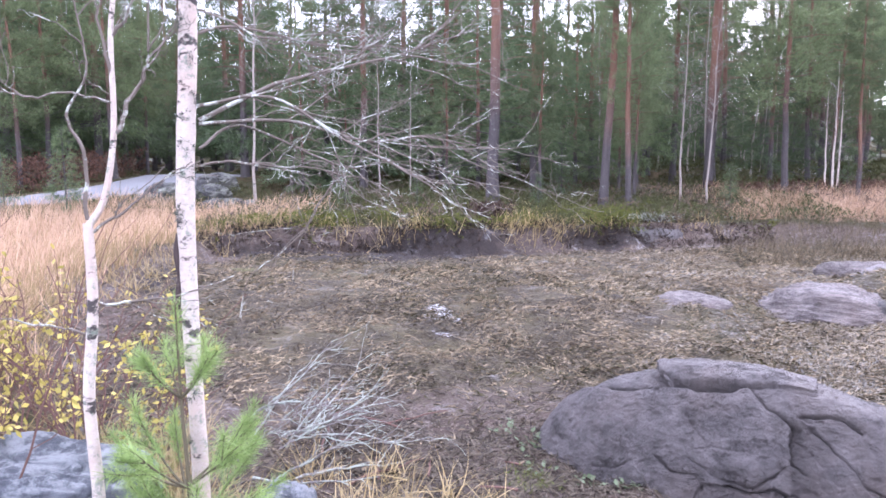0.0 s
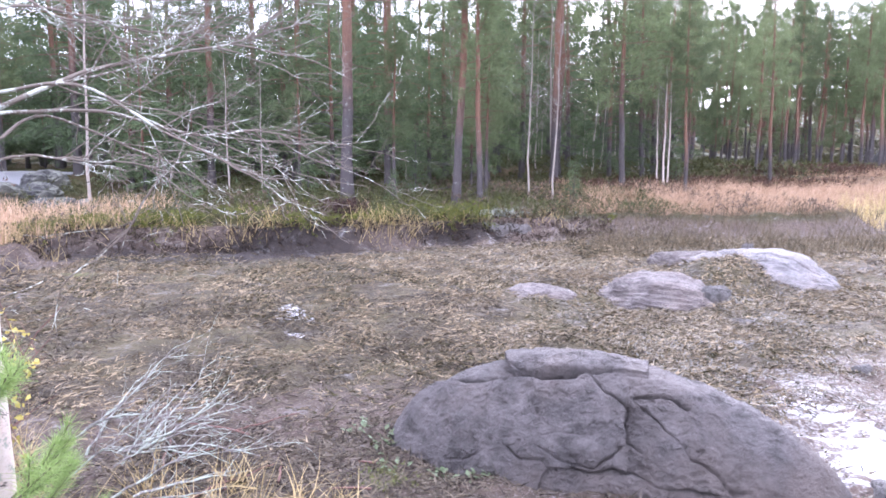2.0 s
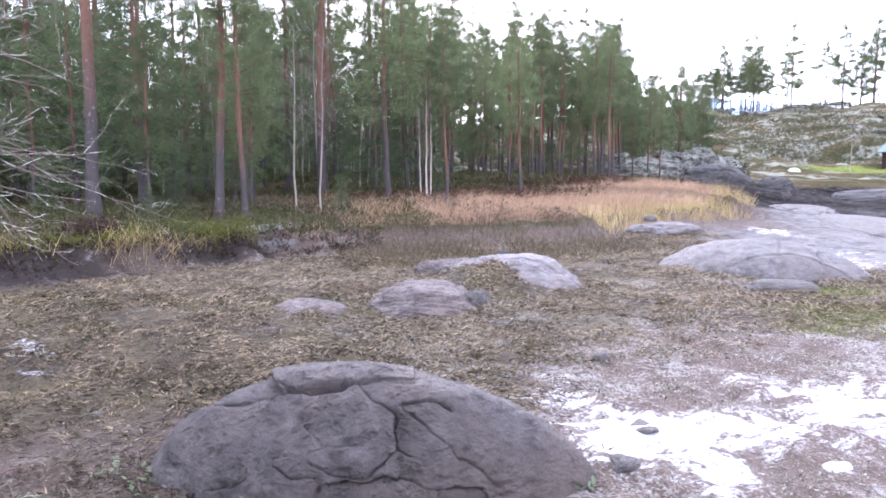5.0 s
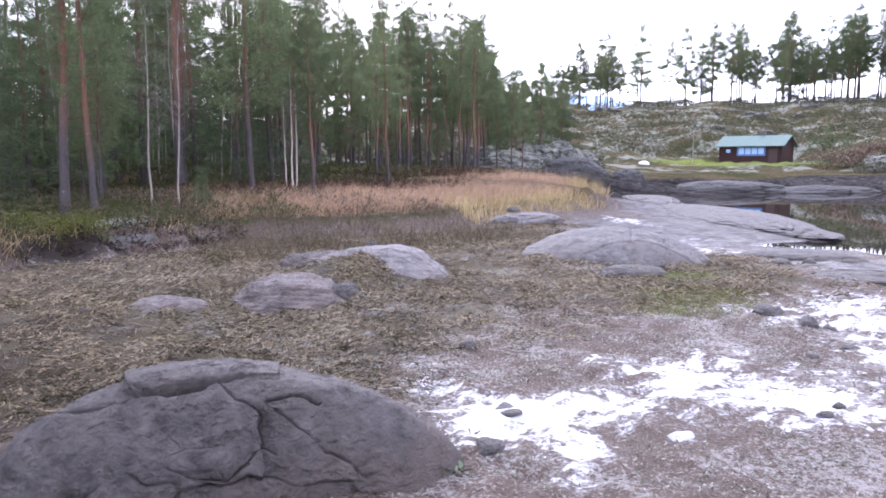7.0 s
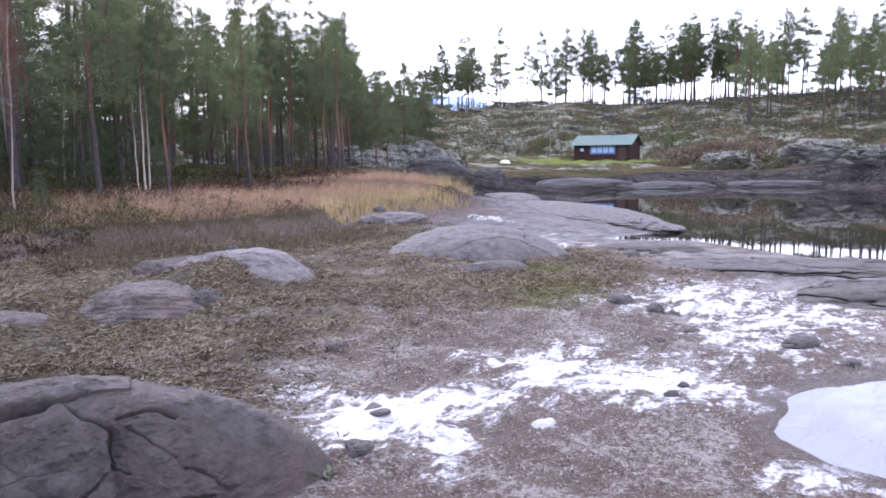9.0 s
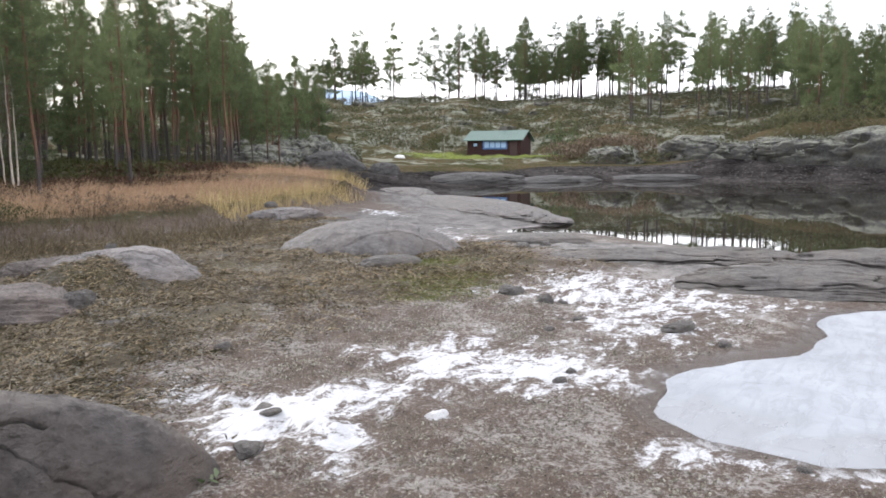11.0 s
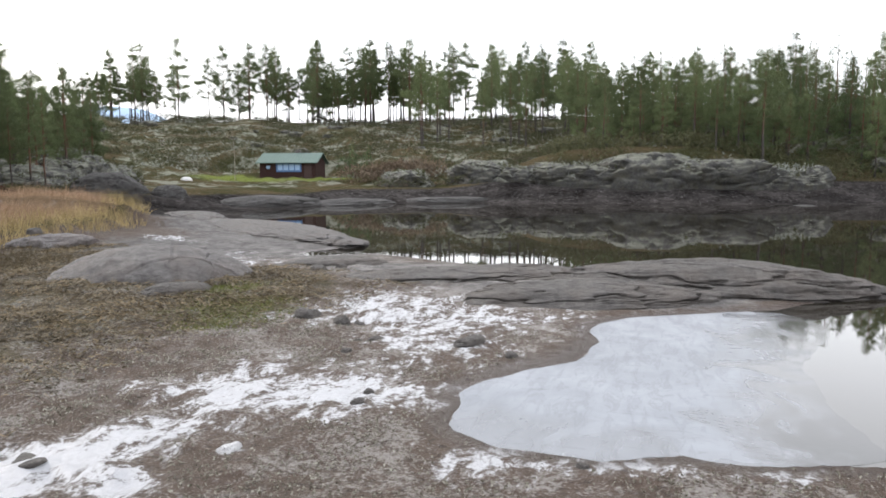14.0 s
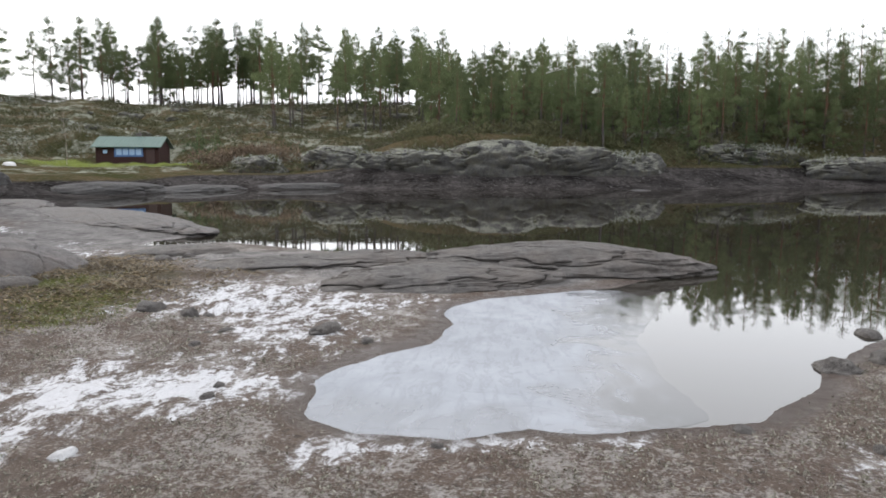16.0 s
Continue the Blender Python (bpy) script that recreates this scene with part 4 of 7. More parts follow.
MORE_STONES = [(5.05, 5.55, 0.09, 0.07, 0.09, 0, 40), (6.45, 2.43, 0.08, 0.05, 0.05, 0, 49), (8.4, 3.1, 0.12, 0.06, 0.05, -30, 50), (4.12, 4.05, 0.17, 0.08, 0.025, 30, 53), (4.0, 3.85, 0.10, 0.06, 0.02, 0, 54), (7.6, -3.45, 0.26, 0.20, 0.17, 0, 41), (7.8, -4.05, 0.2, 0.15, 0.13, 20, 42), (5.75, -1.95, 0.12, 0.08, 0.05, 0, 44), (6.1, 2.4, 0.09, 0.06, 0.05, 0, 45), (5.25, 0.35, 0.06, 0.05, 0.04, 0, 46), (5.3, -2.75, 0.08, 0.07, 0.07, 0, 47), (8.2, 1.4, 0.12, 0.07, 0.06, 0, 48)]
for cx, cy, sx, sy, sz, turn, sd in STONES + MORE_STONES:
    rock("stone", (cx, cy), (sx, sy, sz), turn, sd, WETROCK, "small dark stone lying on the mud", 0.26, 2.6, sz * 0.35, detail=0.5, category="stone", group="stones on the mud")
rock("stone", (4.77, 2.86), (0.11, 0.09, 0.07), -20, 56, rock_material("frosted_stone", (0.42, 0.42, 0.43), (0.66, 0.66, 0.67), (0.6, 0.59, 0.59), 0.1, (0.8, 0.8, 0.81)), "low stone capped with white frost on the mud", 0.18, 2.3, 0.03, category="stone")
rock("stone", (9.15, -4.5, -0.02), (0.24, 0.13, 0.09), 0, 43, WETROCK, "dark stone just breaking the water's surface", 0.15, 2.2, category="stone", group="stones on the mud")
rock("rock", (15.2, 6.9), (1.3, 0.6, 0.20), -50, 73, WETROCK, "low dark rock in the mossy mud", 0.2, 2.8, 0.06, bed=0.05, seams=0.3)
rock("rock", (4.15, 14.75, 0.24), (0.85, 0.40, 0.48), 2, 74, WETROCK, "dark cracked rock ledge under the lichened bank", 0.12, 4.0, bed=0.05, seams=0.5,
     cracks=[([(-0.1, -1.0), (0.0, 0.0), (0.1, 1.0)], 0.02, 0.10), ([(0.5, -1.0), (0.55, 1.0)], 0.02, 0.08)])
# the two grey rocks by the birches
rock("rock", (-1.60, 2.62), (0.50, 0.30, 0.38), 12, 51, LICHENROCK, "blue-grey block of rock crusted with pale lichen", 0.12, 6.0, 0.14, detail=2.5, bed=0.02, seams=1.2)
rock("rock", (-0.68, 2.95), (0.17, 0.15, 0.40), 30, 52, LICHENROCK, "angular grey rock beside the birch", 0.10, 3.2, 0.08)
# rock heaps across the bay
OUTCROP = rock_material("lichened_outcrop", (0.016, 0.016, 0.016), (0.085, 0.083, 0.080), (0.045, 0.038, 0.022), 0.6, (0.21, 0.215, 0.175))
SHORE_ROCK = rock_material("stranded_rock", (0.020, 0.019, 0.019), (0.085, 0.082, 0.080), (0.045, 0.040, 0.036), 0.7)
CLIFF = [(67.0, 6.0, 1.1, 5.2, 3.0, 2.2, 84, 61), (66.6, -0.5, 1.0, 6.0, 3.0, 2.8, 92, 160), (66.9, -6.5, 1.0, 5.0, 2.8, 2.4, 97, 161), (67.4, -11.5, 1.1, 3.2, 2.2, 1.9, 102, 162), (67.0, 12.0, 1.1, 3.2, 2.0, 1.9, 78, 163), (68.0, 15.0, 1.5, 4.0, 2.5, 1.9, 70, 62), (77.0, -26.0, 1.6, 6.0, 3.0, 2.3, 100, 63), (72.0, -34.0, 1.0, 6.0, 2.5, 1.6, 100, 64)]
HEAP = [(42.5, 38.0, 1.0, 3.4, 2.6, 2.4, 30, 65), (45.0, 41.5, 1.2, 4.5, 3.0, 3.0, 30, 66), (38.0, 38.5, 0.9, 3.5, 2.0, 1.7, -20, 67), (66.0, 22.0, 1.2, 3.0, 2.0, 1.5, 60, 68), (36.6, 35.2, 0.9, 1.5, 1.1, 1.1, 15, 168), (40.4, 35.8, 1.0, 1.3, 1.0, 1.2, 70, 169), (47.5, 38.4, 1.2, 1.6, 1.2, 1.3, 40, 170), (43.4, 34.8, 0.9, 1.0, 0.8, 0.8, 10, 171)]
SCREE = [(34.6, 36.8, 0.9, 1.4, 1.0, 0.9, 50, 172), (49.5, 41.0, 1.4, 2.2, 1.4, 1.6, 20, 173), (39.0, 41.5, 1.3, 2.0, 1.5, 1.9, 20, 174), (85.0, 52.0, 2.4, 3.0, 1.8, 1.3, -40, 69), (74.0, 58.0, 2.2, 3.2, 1.8, 1.3, -40, 70), (92.0, 26.0, 3.0, 3.2, 1.8, 1.4, -70, 71), (84.0, 14.0, 2.6, 3.4, 2.0, 1.6, -80, 72)]
for cx, cy, cz, sx, sy, sz, turn, sd in CLIFF + HEAP + SCREE:
    rock("rock_outcrop", (cx, cy, cz), (sx, sy, sz), turn, sd, OUTCROP, "grey rock outcrop patched with pale lichen across the bay", 0.22 if cx > 60 else 0.24, 3.4 if cx > 60 else 2.3, detail=1.5, ledge=0.04 if cx > 60 else 0.03, seams=1.2, bed=0.012 if cx > 60 else 0.0, category="outcrop", group="outcrops")
for cx, cy, sx, sy, sz, turn, sd in ((37.0, 31.0, 2.4, 1.5, 1.3, -20, 81), (39.5, 28.8, 1.3, 1.0, 0.9, 10, 82), (46.0, 25.5, 5.0, 2.0, 0.7, -20, 83), (52.0, 22.0, 4.5, 2.0, 0.6, -30, 84), (58.0, 16.0, 4.0, 1.6, 0.5, -60, 85),
                                         (57.5, -11.0, 1.8, 1.0, 0.6, -90, 86), (58.5, -17.0, 2.0, 1.0, 0.5, -95, 87), (61.0, -30.0, 5.0, 1.6, 0.8, -100, 88), (54.8, 10.0, 3.5, 1.4, 0.5, -80, 89)):
    rock("shore_rock", (cx, cy), (sx, sy, sz), turn, sd, SHORE_ROCK, "smooth dark grey rock bared by the low water", 0.15, 2.2, 0.2, ledge=0.05, category="rock", group="rocks of the far shore")
rock("stone", (61.4, 43.0), (0.62, 0.5, 0.5), 0, 91, plain("white_stone", (0.5, 0.5, 0.5), (0.66, 0.66, 0.66), 0.8), "pale boulder on the grass by the cabin", 0.1, 2.4, 0.1, category="boulder")

hill_r = np.random.default_rng(9)
for i in range(64):
    a, dist = radians(hill_r.uniform(44, 112)), hill_r.uniform(76, 150)
    x, y = dist * math.sin(a), dist * math.cos(a)
    if math.hypot(x - 75, y - 38) < 13 or shore_distance(np.array([x]), np.array([y]), BANK)[0] > -5:
        continue
    k = hill_r.uniform(0.4, 1.2)
    rock("hill_rock", (x, y), (k * 1.6, k, k * 0.75), hill_r.uniform(0, 180), 200 + i, OUTCROP, "lichened grey rock half sunk in the hill's heath", 0.28, 2.8, k * 0.15, detail=0.5, ledge=0.05, category="rock", group="rocks of the hill")


for cx, cy, sx, sy, sz, turn, sd in ((-6.9, 18.6, 0.7, 0.5, 0.45, 20, 301), (-6.1, 19.3, 0.5, 0.4, 0.35, 60, 302), (-5.6, 18.2, 0.6, 0.45, 0.4, 0, 303), (-6.4, 20.6, 0.6, 0.5, 0.5, 40, 304), (-5.0, 19.0, 0.45, 0.35, 0.3, 80, 305), (-7.2, 17.7, 0.4, 0.3, 0.25, 10, 306)):
    rock("rock", (cx, cy), (sx, sy, sz), turn, sd, OUTCROP, "mossy grey rock beside the gravel road", 0.25, 2.8, 0.1, category="rock", group="rocks by the road")


def build_road():
    mat = plain("gravel_road", (0.10, 0.10, 0.102), (0.17, 0.17, 0.172), 0.9, 6, bump=0.4)
    v = []
    for i, (x, y, z) in enumerate(ROAD):
        ax, ay, _ = ROAD[max(i - 1, 0)]
        bx, by, _ = ROAD[min(i + 1, len(ROAD) - 1)]
        n = math.hypot(bx - ax, by - ay)
        nx, ny = -(by - ay) / n, (bx - ax) / n
        for w, dz in ((-1.9, -0.10), (-1.6, 0.03), (0, 0.07), (1.6, 0.03), (1.9, -0.10)):
            v.append((x + nx * w, y + ny * w, z + dz))
    tagged(part("road", mesh_of("road", np.array(v), grid_faces(len(ROAD), 5), mat)), "pale gravel forest road behind the grass", "road", kind="structure")


build_road()

# ---- trees ----
def trunk_line(height, bend, r, n=14):
    t = np.linspace(0, 1, n)
    sway = np.cumsum(r.normal(size=(n, 2)), 0) * bend * height / n
    return np.stack([sway[:, 0] - sway[0, 0], sway[:, 1] - sway[0, 1], t * height], 1)


def along(line, t):
    i = np.clip(t * (len(line) - 1), 0, len(line) - 1.001)
    k = int(i)
    return line[k] + (line[k + 1] - line[k]) * (i - k)


def limb(start, way, length, droop, r, n=6, wobble=0.08):
    t = np.linspace(0, 1, n)[:, None]
    line = start + way * length * t
    line[:, 2] -= droop * length * t[:, 0] ** 2
    line[1:] += np.cumsum(r.normal(size=(n - 1, 3)), 0) * wobble * length / n
    return line


def conifer(kind, height, girth, seed, clear, tuft_n, needles, size, dead=10, thin=1.0, wide=0.21):
    """Meshes of a trunk with its limbs and of a crown of needle bunches. kind: 'pine' or 'spruce'; clear: the part of the trunk below the crown."""
    r = np.random.default_rng(seed)
    pine = kind == "pine"
    wood = Sticks()
    line = trunk_line(height, 0.035 if pine else 0.02, r)
    t = np.linspace(0, 1, len(line))
    wood.add(line, girth * (1 - t * 0.9) ** 0.8 * (1 + 0.35 * np.exp(-t * 40)), 9)
    sprays, weights = [], []
    count = int((60 if pine else 72) * thin)
    whorl, spin, tier, reach = 4 if pine else 5, 0.0, 0.0, 1.0
    for i in range(count):
        if i % whorl == 0:
            tier, spin, reach = (i + r.uniform(0, 1.6)) / count, r.uniform(0, 6.3), r.uniform(0.6, 1.2)
        u = clear + (1 - clear) * min(tier + r.uniform(0, 0.06), 0.985)
        a = spin + (i % whorl) * 2 * math.pi / whorl + r.normal() * 0.35
        inner = (u - clear) / (1 - clear)
        if pine:
            ln = height * wide * (1.02 - inner) ** 0.75 * (0.55 + 0.45 * min(1, inner * 3)) * r.uniform(0.45, 1.2) * reach
            rise, droop = 0.0 + 0.65 * inner + r.normal() * 0.28, r.normal() * 0.15
        else:
            ln = height * 0.19 * (1 - inner) ** 0.85 * r.uniform(0.65, 1.15) + 0.15
            rise, droop = 0.05 + 0.5 * inner, 0.35
        way = np.array([math.cos(a), math.sin(a), rise])
        way /= np.linalg.norm(way)
        b = limb(along(line, u), way, ln, droop, r)
        wood.add(b, (girth * 0.2 * (1 - u * 0.6), 0.006), 4)
        sprays.append(b[3:] if pine else b[1:])
        weights.append(ln * 0.5)
        flat = np.array([-way[1], way[0], 0.0])
        for k in range(6):
            q = r.uniform(0.35 if pine else 0.2, 0.95)
            w2 = way + flat * (1 if k % 2 else -1) * r.uniform(0.4, 1.1) + np.array([0, 0, r.normal() * (0.32 if pine else 0.15) + (0.10 if pine else -0.05)])
            w2 /= np.linalg.norm(w2)
            tw = limb(along(b, q), w2, ln * r.uniform(0.25, 0.5) * (1.25 - q * 0.6), droop * 0.6, r, 4)
            sprays.append(tw[1:] if pine else tw)
            weights.append(ln * 0.42)
    # needle bunches, thickest on the outer twigs
    share = np.array(weights) / np.sum(weights) * tuft_n
    centres, ways = [], []
    for tw, n in zip(sprays, share):
        n = int(n) + (r.random() < n % 1)
        d = tw[-1] - tw[0]
        d = d / (np.linalg.norm(d) + 1e-9) * 0.75 + np.array([0, 0, 0.32 if pine else -0.3])
        for q in r.uniform(0.0, 1.0, n) ** 0.8:
            centres.append(along(tw, q))
            ways.append(d)
    for i in range(dead):
        u = clear * r.uniform(0.12, 1.0)
        a = r.uniform(0, 2 * math.pi)
        b = limb(along(line, u), np.array([math.cos(a), math.sin(a), r.uniform(-0.3, 0.3)]), r.uniform(0.3, 1.4) * height / 14, 0.15, r, 5, 0.2)
        wood.add(b, (0.014, 0.004), 3)
    centres, ways = np.array(centres), np.array(ways)
    centres = centres + r.normal(size=centres.shape) * size * np.array([0.6, 0.6, 0.5])
    v, f = tufts(centres, ways, needles, size, size * (0.12 if needles > 8 else 0.19), 1.0, r)
    return wood.mesh("trunk", PINE_BARK), mesh_of("crown", v, f, PINE_NEEDLE if pine else SPRUCE_NEEDLE, False)


def birch_meshes(height, girth, seed, twigs=40, bark=None):
    r = np.random.default_rng(seed)
    stem, crown = Sticks(), Sticks()
    line = trunk_line(height, 0.05, r)
    t = np.linspace(0, 1, len(line))
    stem.add(line, girth * (1 - t * 0.9), 7)
    for _ in range(twigs):
        u = r.uniform(0.3, 0.98)
        a = r.uniform(0, 2 * math.pi)
        b = limb(along(line, u), np.array([math.cos(a), math.sin(a), 0.9]) * 0.7, height * r.uniform(0.08, 0.2) * (1.2 - u * 0.6), 0.1, r, 6, 0.15)
        crown.add(b, (girth * 0.22, 0.004), 3)
        for _ in range(3):
            w = r.normal(size=3) * 0.6 + (b[-1] - b[0]) / (np.linalg.norm(b[-1] - b[0]) + 1e-9)
            crown.add(limb(along(b, r.uniform(0.3, 0.95)), w / np.linalg.norm(w), height * r.uniform(0.03, 0.08), 0.1, r, 4, 0.15), (0.006, 0.003), 3)
    return stem.mesh("trunk", bark or WOOD_BIRCH_BARK), crown.mesh("crown", TWIG)


def kept_low(x, y, height, size):
    """Trees grow lower towards the open hill in the north-east: the size that fits under their skyline."""
    az, far = math.degrees(math.atan2(x, y)), math.hypot(x, y)
    if not 22 < az < 50:
        return size
    over = np.interp(az, (22, 27, 30, 34, 40, 43.5, 45, 50), (26, 17.5, 14.5, 13.2, 12.8, 12.2, 8.6, 7.4))
    fits = (far * math.tan(radians(over)) + 2.1 - on_land(x, y)) / height
    return min(size, max(fits, 0.3) * (0.72 + 0.28 * ((x * 7.3 + y * 3.1) % 1.0)))


def plant_tree(name, meshes, x, y, turn, scale, label, group, category="tree", lean=0.0, sink=0.12):
    scale = kept_low(x, y, max(v.co.z for v in meshes[0].vertices), scale)
    ob = new(name)
    ob.empty_display_size = 0.2
    part("trunk", meshes[0], ob)
    part("crown", meshes[1], ob)
    ob.matrix_world = pose(x, y, on_land(x, y) - sink, lean, 0, turn) @ Matrix.Diagonal((scale, scale, scale, 1))
    return tagged(ob, label, category, group)


TALL_PINES = [conifer("pine", 15.0, 0.145, 100 + i, (0.50, 0.42, 0.36, 0.45)[i], 1750, 12, 0.23, 30, 1.0, 0.17) for i in range(4)]
LOW_PINES = [conifer("pine", 9.0, 0.10, 110 + i, 0.34, 1450, 11, 0.21, 12, 0.9, 0.21) for i in range(3)]
SPRUCES = [conifer("spruce", 11.0, 0.13, 120 + i, 0.08 + 0.04 * i, 1850, 11, 0.22, 6) for i in range(3)]
SMALL_SPRUCES = [conifer("spruce", 2.4, 0.03, 130 + i, 0.03, 420, 10, 0.13, 0) for i in range(2)]
FAR_PINES = [conifer("pine", 10.0, 0.11, 140 + i, (0.40, 0.24, 0.34, 0.12, 0.44, 0.18)[i], 1500, 7, 0.25, 10, 0.75, (0.22, 0.24, 0.2, 0.25, 0.21, 0.24)[i]) for i in range(6)]
FAR_SPRUCES = [conifer("spruce", 10.0, 0.13, 150 + i, 0.04, 1700, 7, 0.24, 0, 0.85) for i in range(2)]
BIRCHES = [birch_meshes(8.0, 0.045, 160 + i) for i in range(3)]
WHITE_BIRCHES = [birch_meshes(8.0, 0.075, 170 + i, 40, BIRCH_BARK) for i in range(3)]
PINE_SAYS, SPRUCE_SAYS = "tall Scots pine with orange upper bark in the wood", "dense dark green spruce standing in the wood"
BIRCH_SAYS = "slender bare white birch at the wood's edge"

# trees that stand out at the wood's edge: kind, x, y, size
EDGE = [("p0", 1.23, 17.9, 1.0), ("p1", 3.74, 16.95, 0.72), ("p2", 4.25, 16.6, 0.5), ("b0", -4.5, 17.5, 0.9), ("b1", 6.25, 17.2, 0.6), ("b2", 5.75, 17.6, 0.65),
        ("w0", 11.5, 21.8, 0.40), ("w1", 11.75, 21.9, 0.52), ("w2", 11.9, 22.0, 0.45), ("p3", 12.1, 22.6, 0.9), ("b1", -1.7, 19.5, 0.55), ("b2", -0.9, 20.5, 0.5),
        ] + [("p1", 27.1, 29.6, 0.8), ("p0", 20.2, 26.8, 0.85), ("p2", 17.5, 25.4, 0.8), ("p3", 24.2, 30.5, 0.75), ("s0", 14.0, 27.0, 0.8), ("p0", 30.5, 33.5, 0.7), ("p2", 33.0, 32.0, 0.65),
        ("s1", -2.4, 22.0, 0.9), ("s2", 2.6, 21.0, 0.8), ("s0", -6.5, 24.0, 1.0), ("p3", 8.2, 22.5, 0.9), ("p2", 9.6, 26.0, 1.0), ("s1", 6.5, 24.5, 0.8), ("s2", 0.0, 25.5, 1.0),
        ("l0", 2.4, 18.0, 0.5), ("l1", 0.1, 18.6, 0.45), ("l2", 4.9, 18.6, 0.5), ("l1", 5.2, 20.5, 0.6), ("l2", 13.4, 23.5, 0.7), ("l0", -3.6, 26.0, 0.8), ("l1", 16.0, 28.0, 0.8), ("p1", 36.0, 36.0, 0.65), ("p3", 39.0, 38.5, 0.6)]
BOOK = {"p": (TALL_PINES, "pine_tree", PINE_SAYS), "w": (WHITE_BIRCHES, "birch_tree", "bright white birch in a clump at the meadow"), "l": (LOW_PINES, "young_pine", "young bushy green pine in the wood"),
        "s": (SPRUCES, "spruce_tree", SPRUCE_SAYS), "b": (BIRCHES, "birch_tree", BIRCH_SAYS)}
for code, x, y, s in EDGE:
    meshes, name, says = BOOK[code[0]]
    plant_tree(name, meshes[int(code[1])], x, y, rng.uniform(0, 360), s, says, "trees of the near wood", lean=rng.normal() * 1.2)
for x, y, s in ((6.9, 17.4, 0.5), (-0.6, 17.0, 0.45), (2.2, 16.6, 0.4), (-9.2, 15.2, 0.55), (-8.1, 15.6, 0.8), (-2.4, 17.8, 0.6), (0.3, 18.2, 0.6), (3.0, 18.4, 0.7), (12.8, 23.0, 0.6)):
    plant_tree("spruce_sapling", SMALL_SPRUCES[rng.integers(2)], x, y, rng.uniform(0, 360), s, "small green spruce sapling on the bank", "spruce saplings", "sapling")


def scatter(count, az, dist, gap, taken, ok=None):
    out = []
    for _ in range(count * 30):
        if len(out) >= count:
            break
        a, d = radians(rng.uniform(*az)), rng.uniform(dist[0] ** 1.3, dist[1] ** 1.3) ** (1 / 1.3)
        x, y = d * math.sin(a), d * math.cos(a)
        if (ok is None or ok(x, y)) and all((x - p) ** 2 + (y - q) ** 2 > gap * gap for p, q in taken):
            taken.append((x, y))
            out.append((x, y))
    return out


def dry(x, y, margin=4.0):
    return shore_distance(np.array([x]), np.array([y]), BANK)[0] < -margin


for x, y, s in ((-1.6, 30.0, 1.1), (0.6, 33.0, 1.15), (-3.2, 34.0, 1.2), (-0.4, 27.0, 0.9), (-4.6, 29.0, 1.0), (2.4, 30.0, 1.1), (1.2, 38.0, 1.3)):
    plant_tree("spruce_tree", SPRUCES[rng.integers(3)], x, y, rng.uniform(0, 360), s, SPRUCE_SAYS, "trees of the near wood")
for x, y, s in ((-12.5, 21.5, 0.8), (-15.0, 20.5, 0.9), (-10.8, 24.0, 0.9), (-13.5, 25.0, 1.0), (-17.0, 22.5, 0.9), (-9.5, 26.5, 0.9)):
    plant_tree("young_pine", LOW_PINES[rng.integers(3)], x, y, rng.uniform(0, 360), s, "young bushy green pine beyond the road", "trees of the near wood")
taken = [(x, y) for _, x, y, _ in EDGE]
taken += [(-12.5, 21.5), (-15.0, 20.5), (-10.8, 24.0), (-13.5, 25.0), (-17.0, 22.5), (-9.5, 26.5)]
road_line = [(x, y) for x, y, _ in ROAD]
for x, y in scatter(112, (-38, 36), (20, 60), 1.6, taken, lambda x, y: dry(x, y) and line_distance(np.array([x]), np.array([y]), road_line)[0] > 2.4 and (x > -3 or y > 25)):
    kind = rng.choice(["p", "l", "s", "s", "s"] if x < 0.38 * y else ["p", "p", "l", "s"] if x < 0.55 * y else ["p", "p", "p", "l"])
    meshes, name, says = BOOK[kind]
    plant_tree(name, meshes[rng.integers(len(meshes))], x, y, rng.uniform(0, 360), rng.uniform(0.6, 1.0) * (0.72 if x > 0.6 * y else 1), says, "trees of the near wood", lean=rng.normal() * 1.2)
for x, y in scatter(36, (-38, -13), (26, 56), 1.9, taken, lambda x, y: dry(x, y, 6) and line_distance(np.array([x]), np.array([y]), road_line)[0] > 3.0):
    plant_tree("spruce_tree", SPRUCES[rng.integers(3)], x, y, rng.uniform(0, 360), rng.uniform(0.8, 1.25), SPRUCE_SAYS, "trees of the near wood")
for x, y in scatter(30, (8, 30), (24, 46), 1.6, taken, lambda x, y: dry(x, y, 6)):
    plant_tree("birch_tree", BIRCHES[rng.integers(3)], x, y, rng.uniform(0, 360), rng.uniform(0.6, 1.0), "thin grey birch pole among the pines", "trees of the near wood", lean=rng.normal() * 2.5)
for x, y in scatter(18, (12, 30), (27, 58), 2.0, taken, lambda x, y: dry(x, y, 8)):
    meshes, name, says = BOOK[rng.choice(["p", "l", "s"])]
    plant_tree(name, meshes[rng.integers(3)], x, y, rng.uniform(0, 360), rng.uniform(0.6, 1.0), says, "trees of the near wood")
for x, y in scatter(42, (28, 43.5), (34, 72), 1.9, taken, lambda x, y: dry(x, y, 5)):
    meshes, name, says = BOOK[rng.choice(["p", "p", "p", "p", "l"])]
    k = rng.uniform(0.85, 1.2)
    plant_tree(name, meshes[rng.integers(3)], x, y, rng.uniform(0, 360), k * (0.85 if meshes is TALL_PINES else 0.95 if meshes is SPRUCES else 1.05), says, "trees of the near wood")
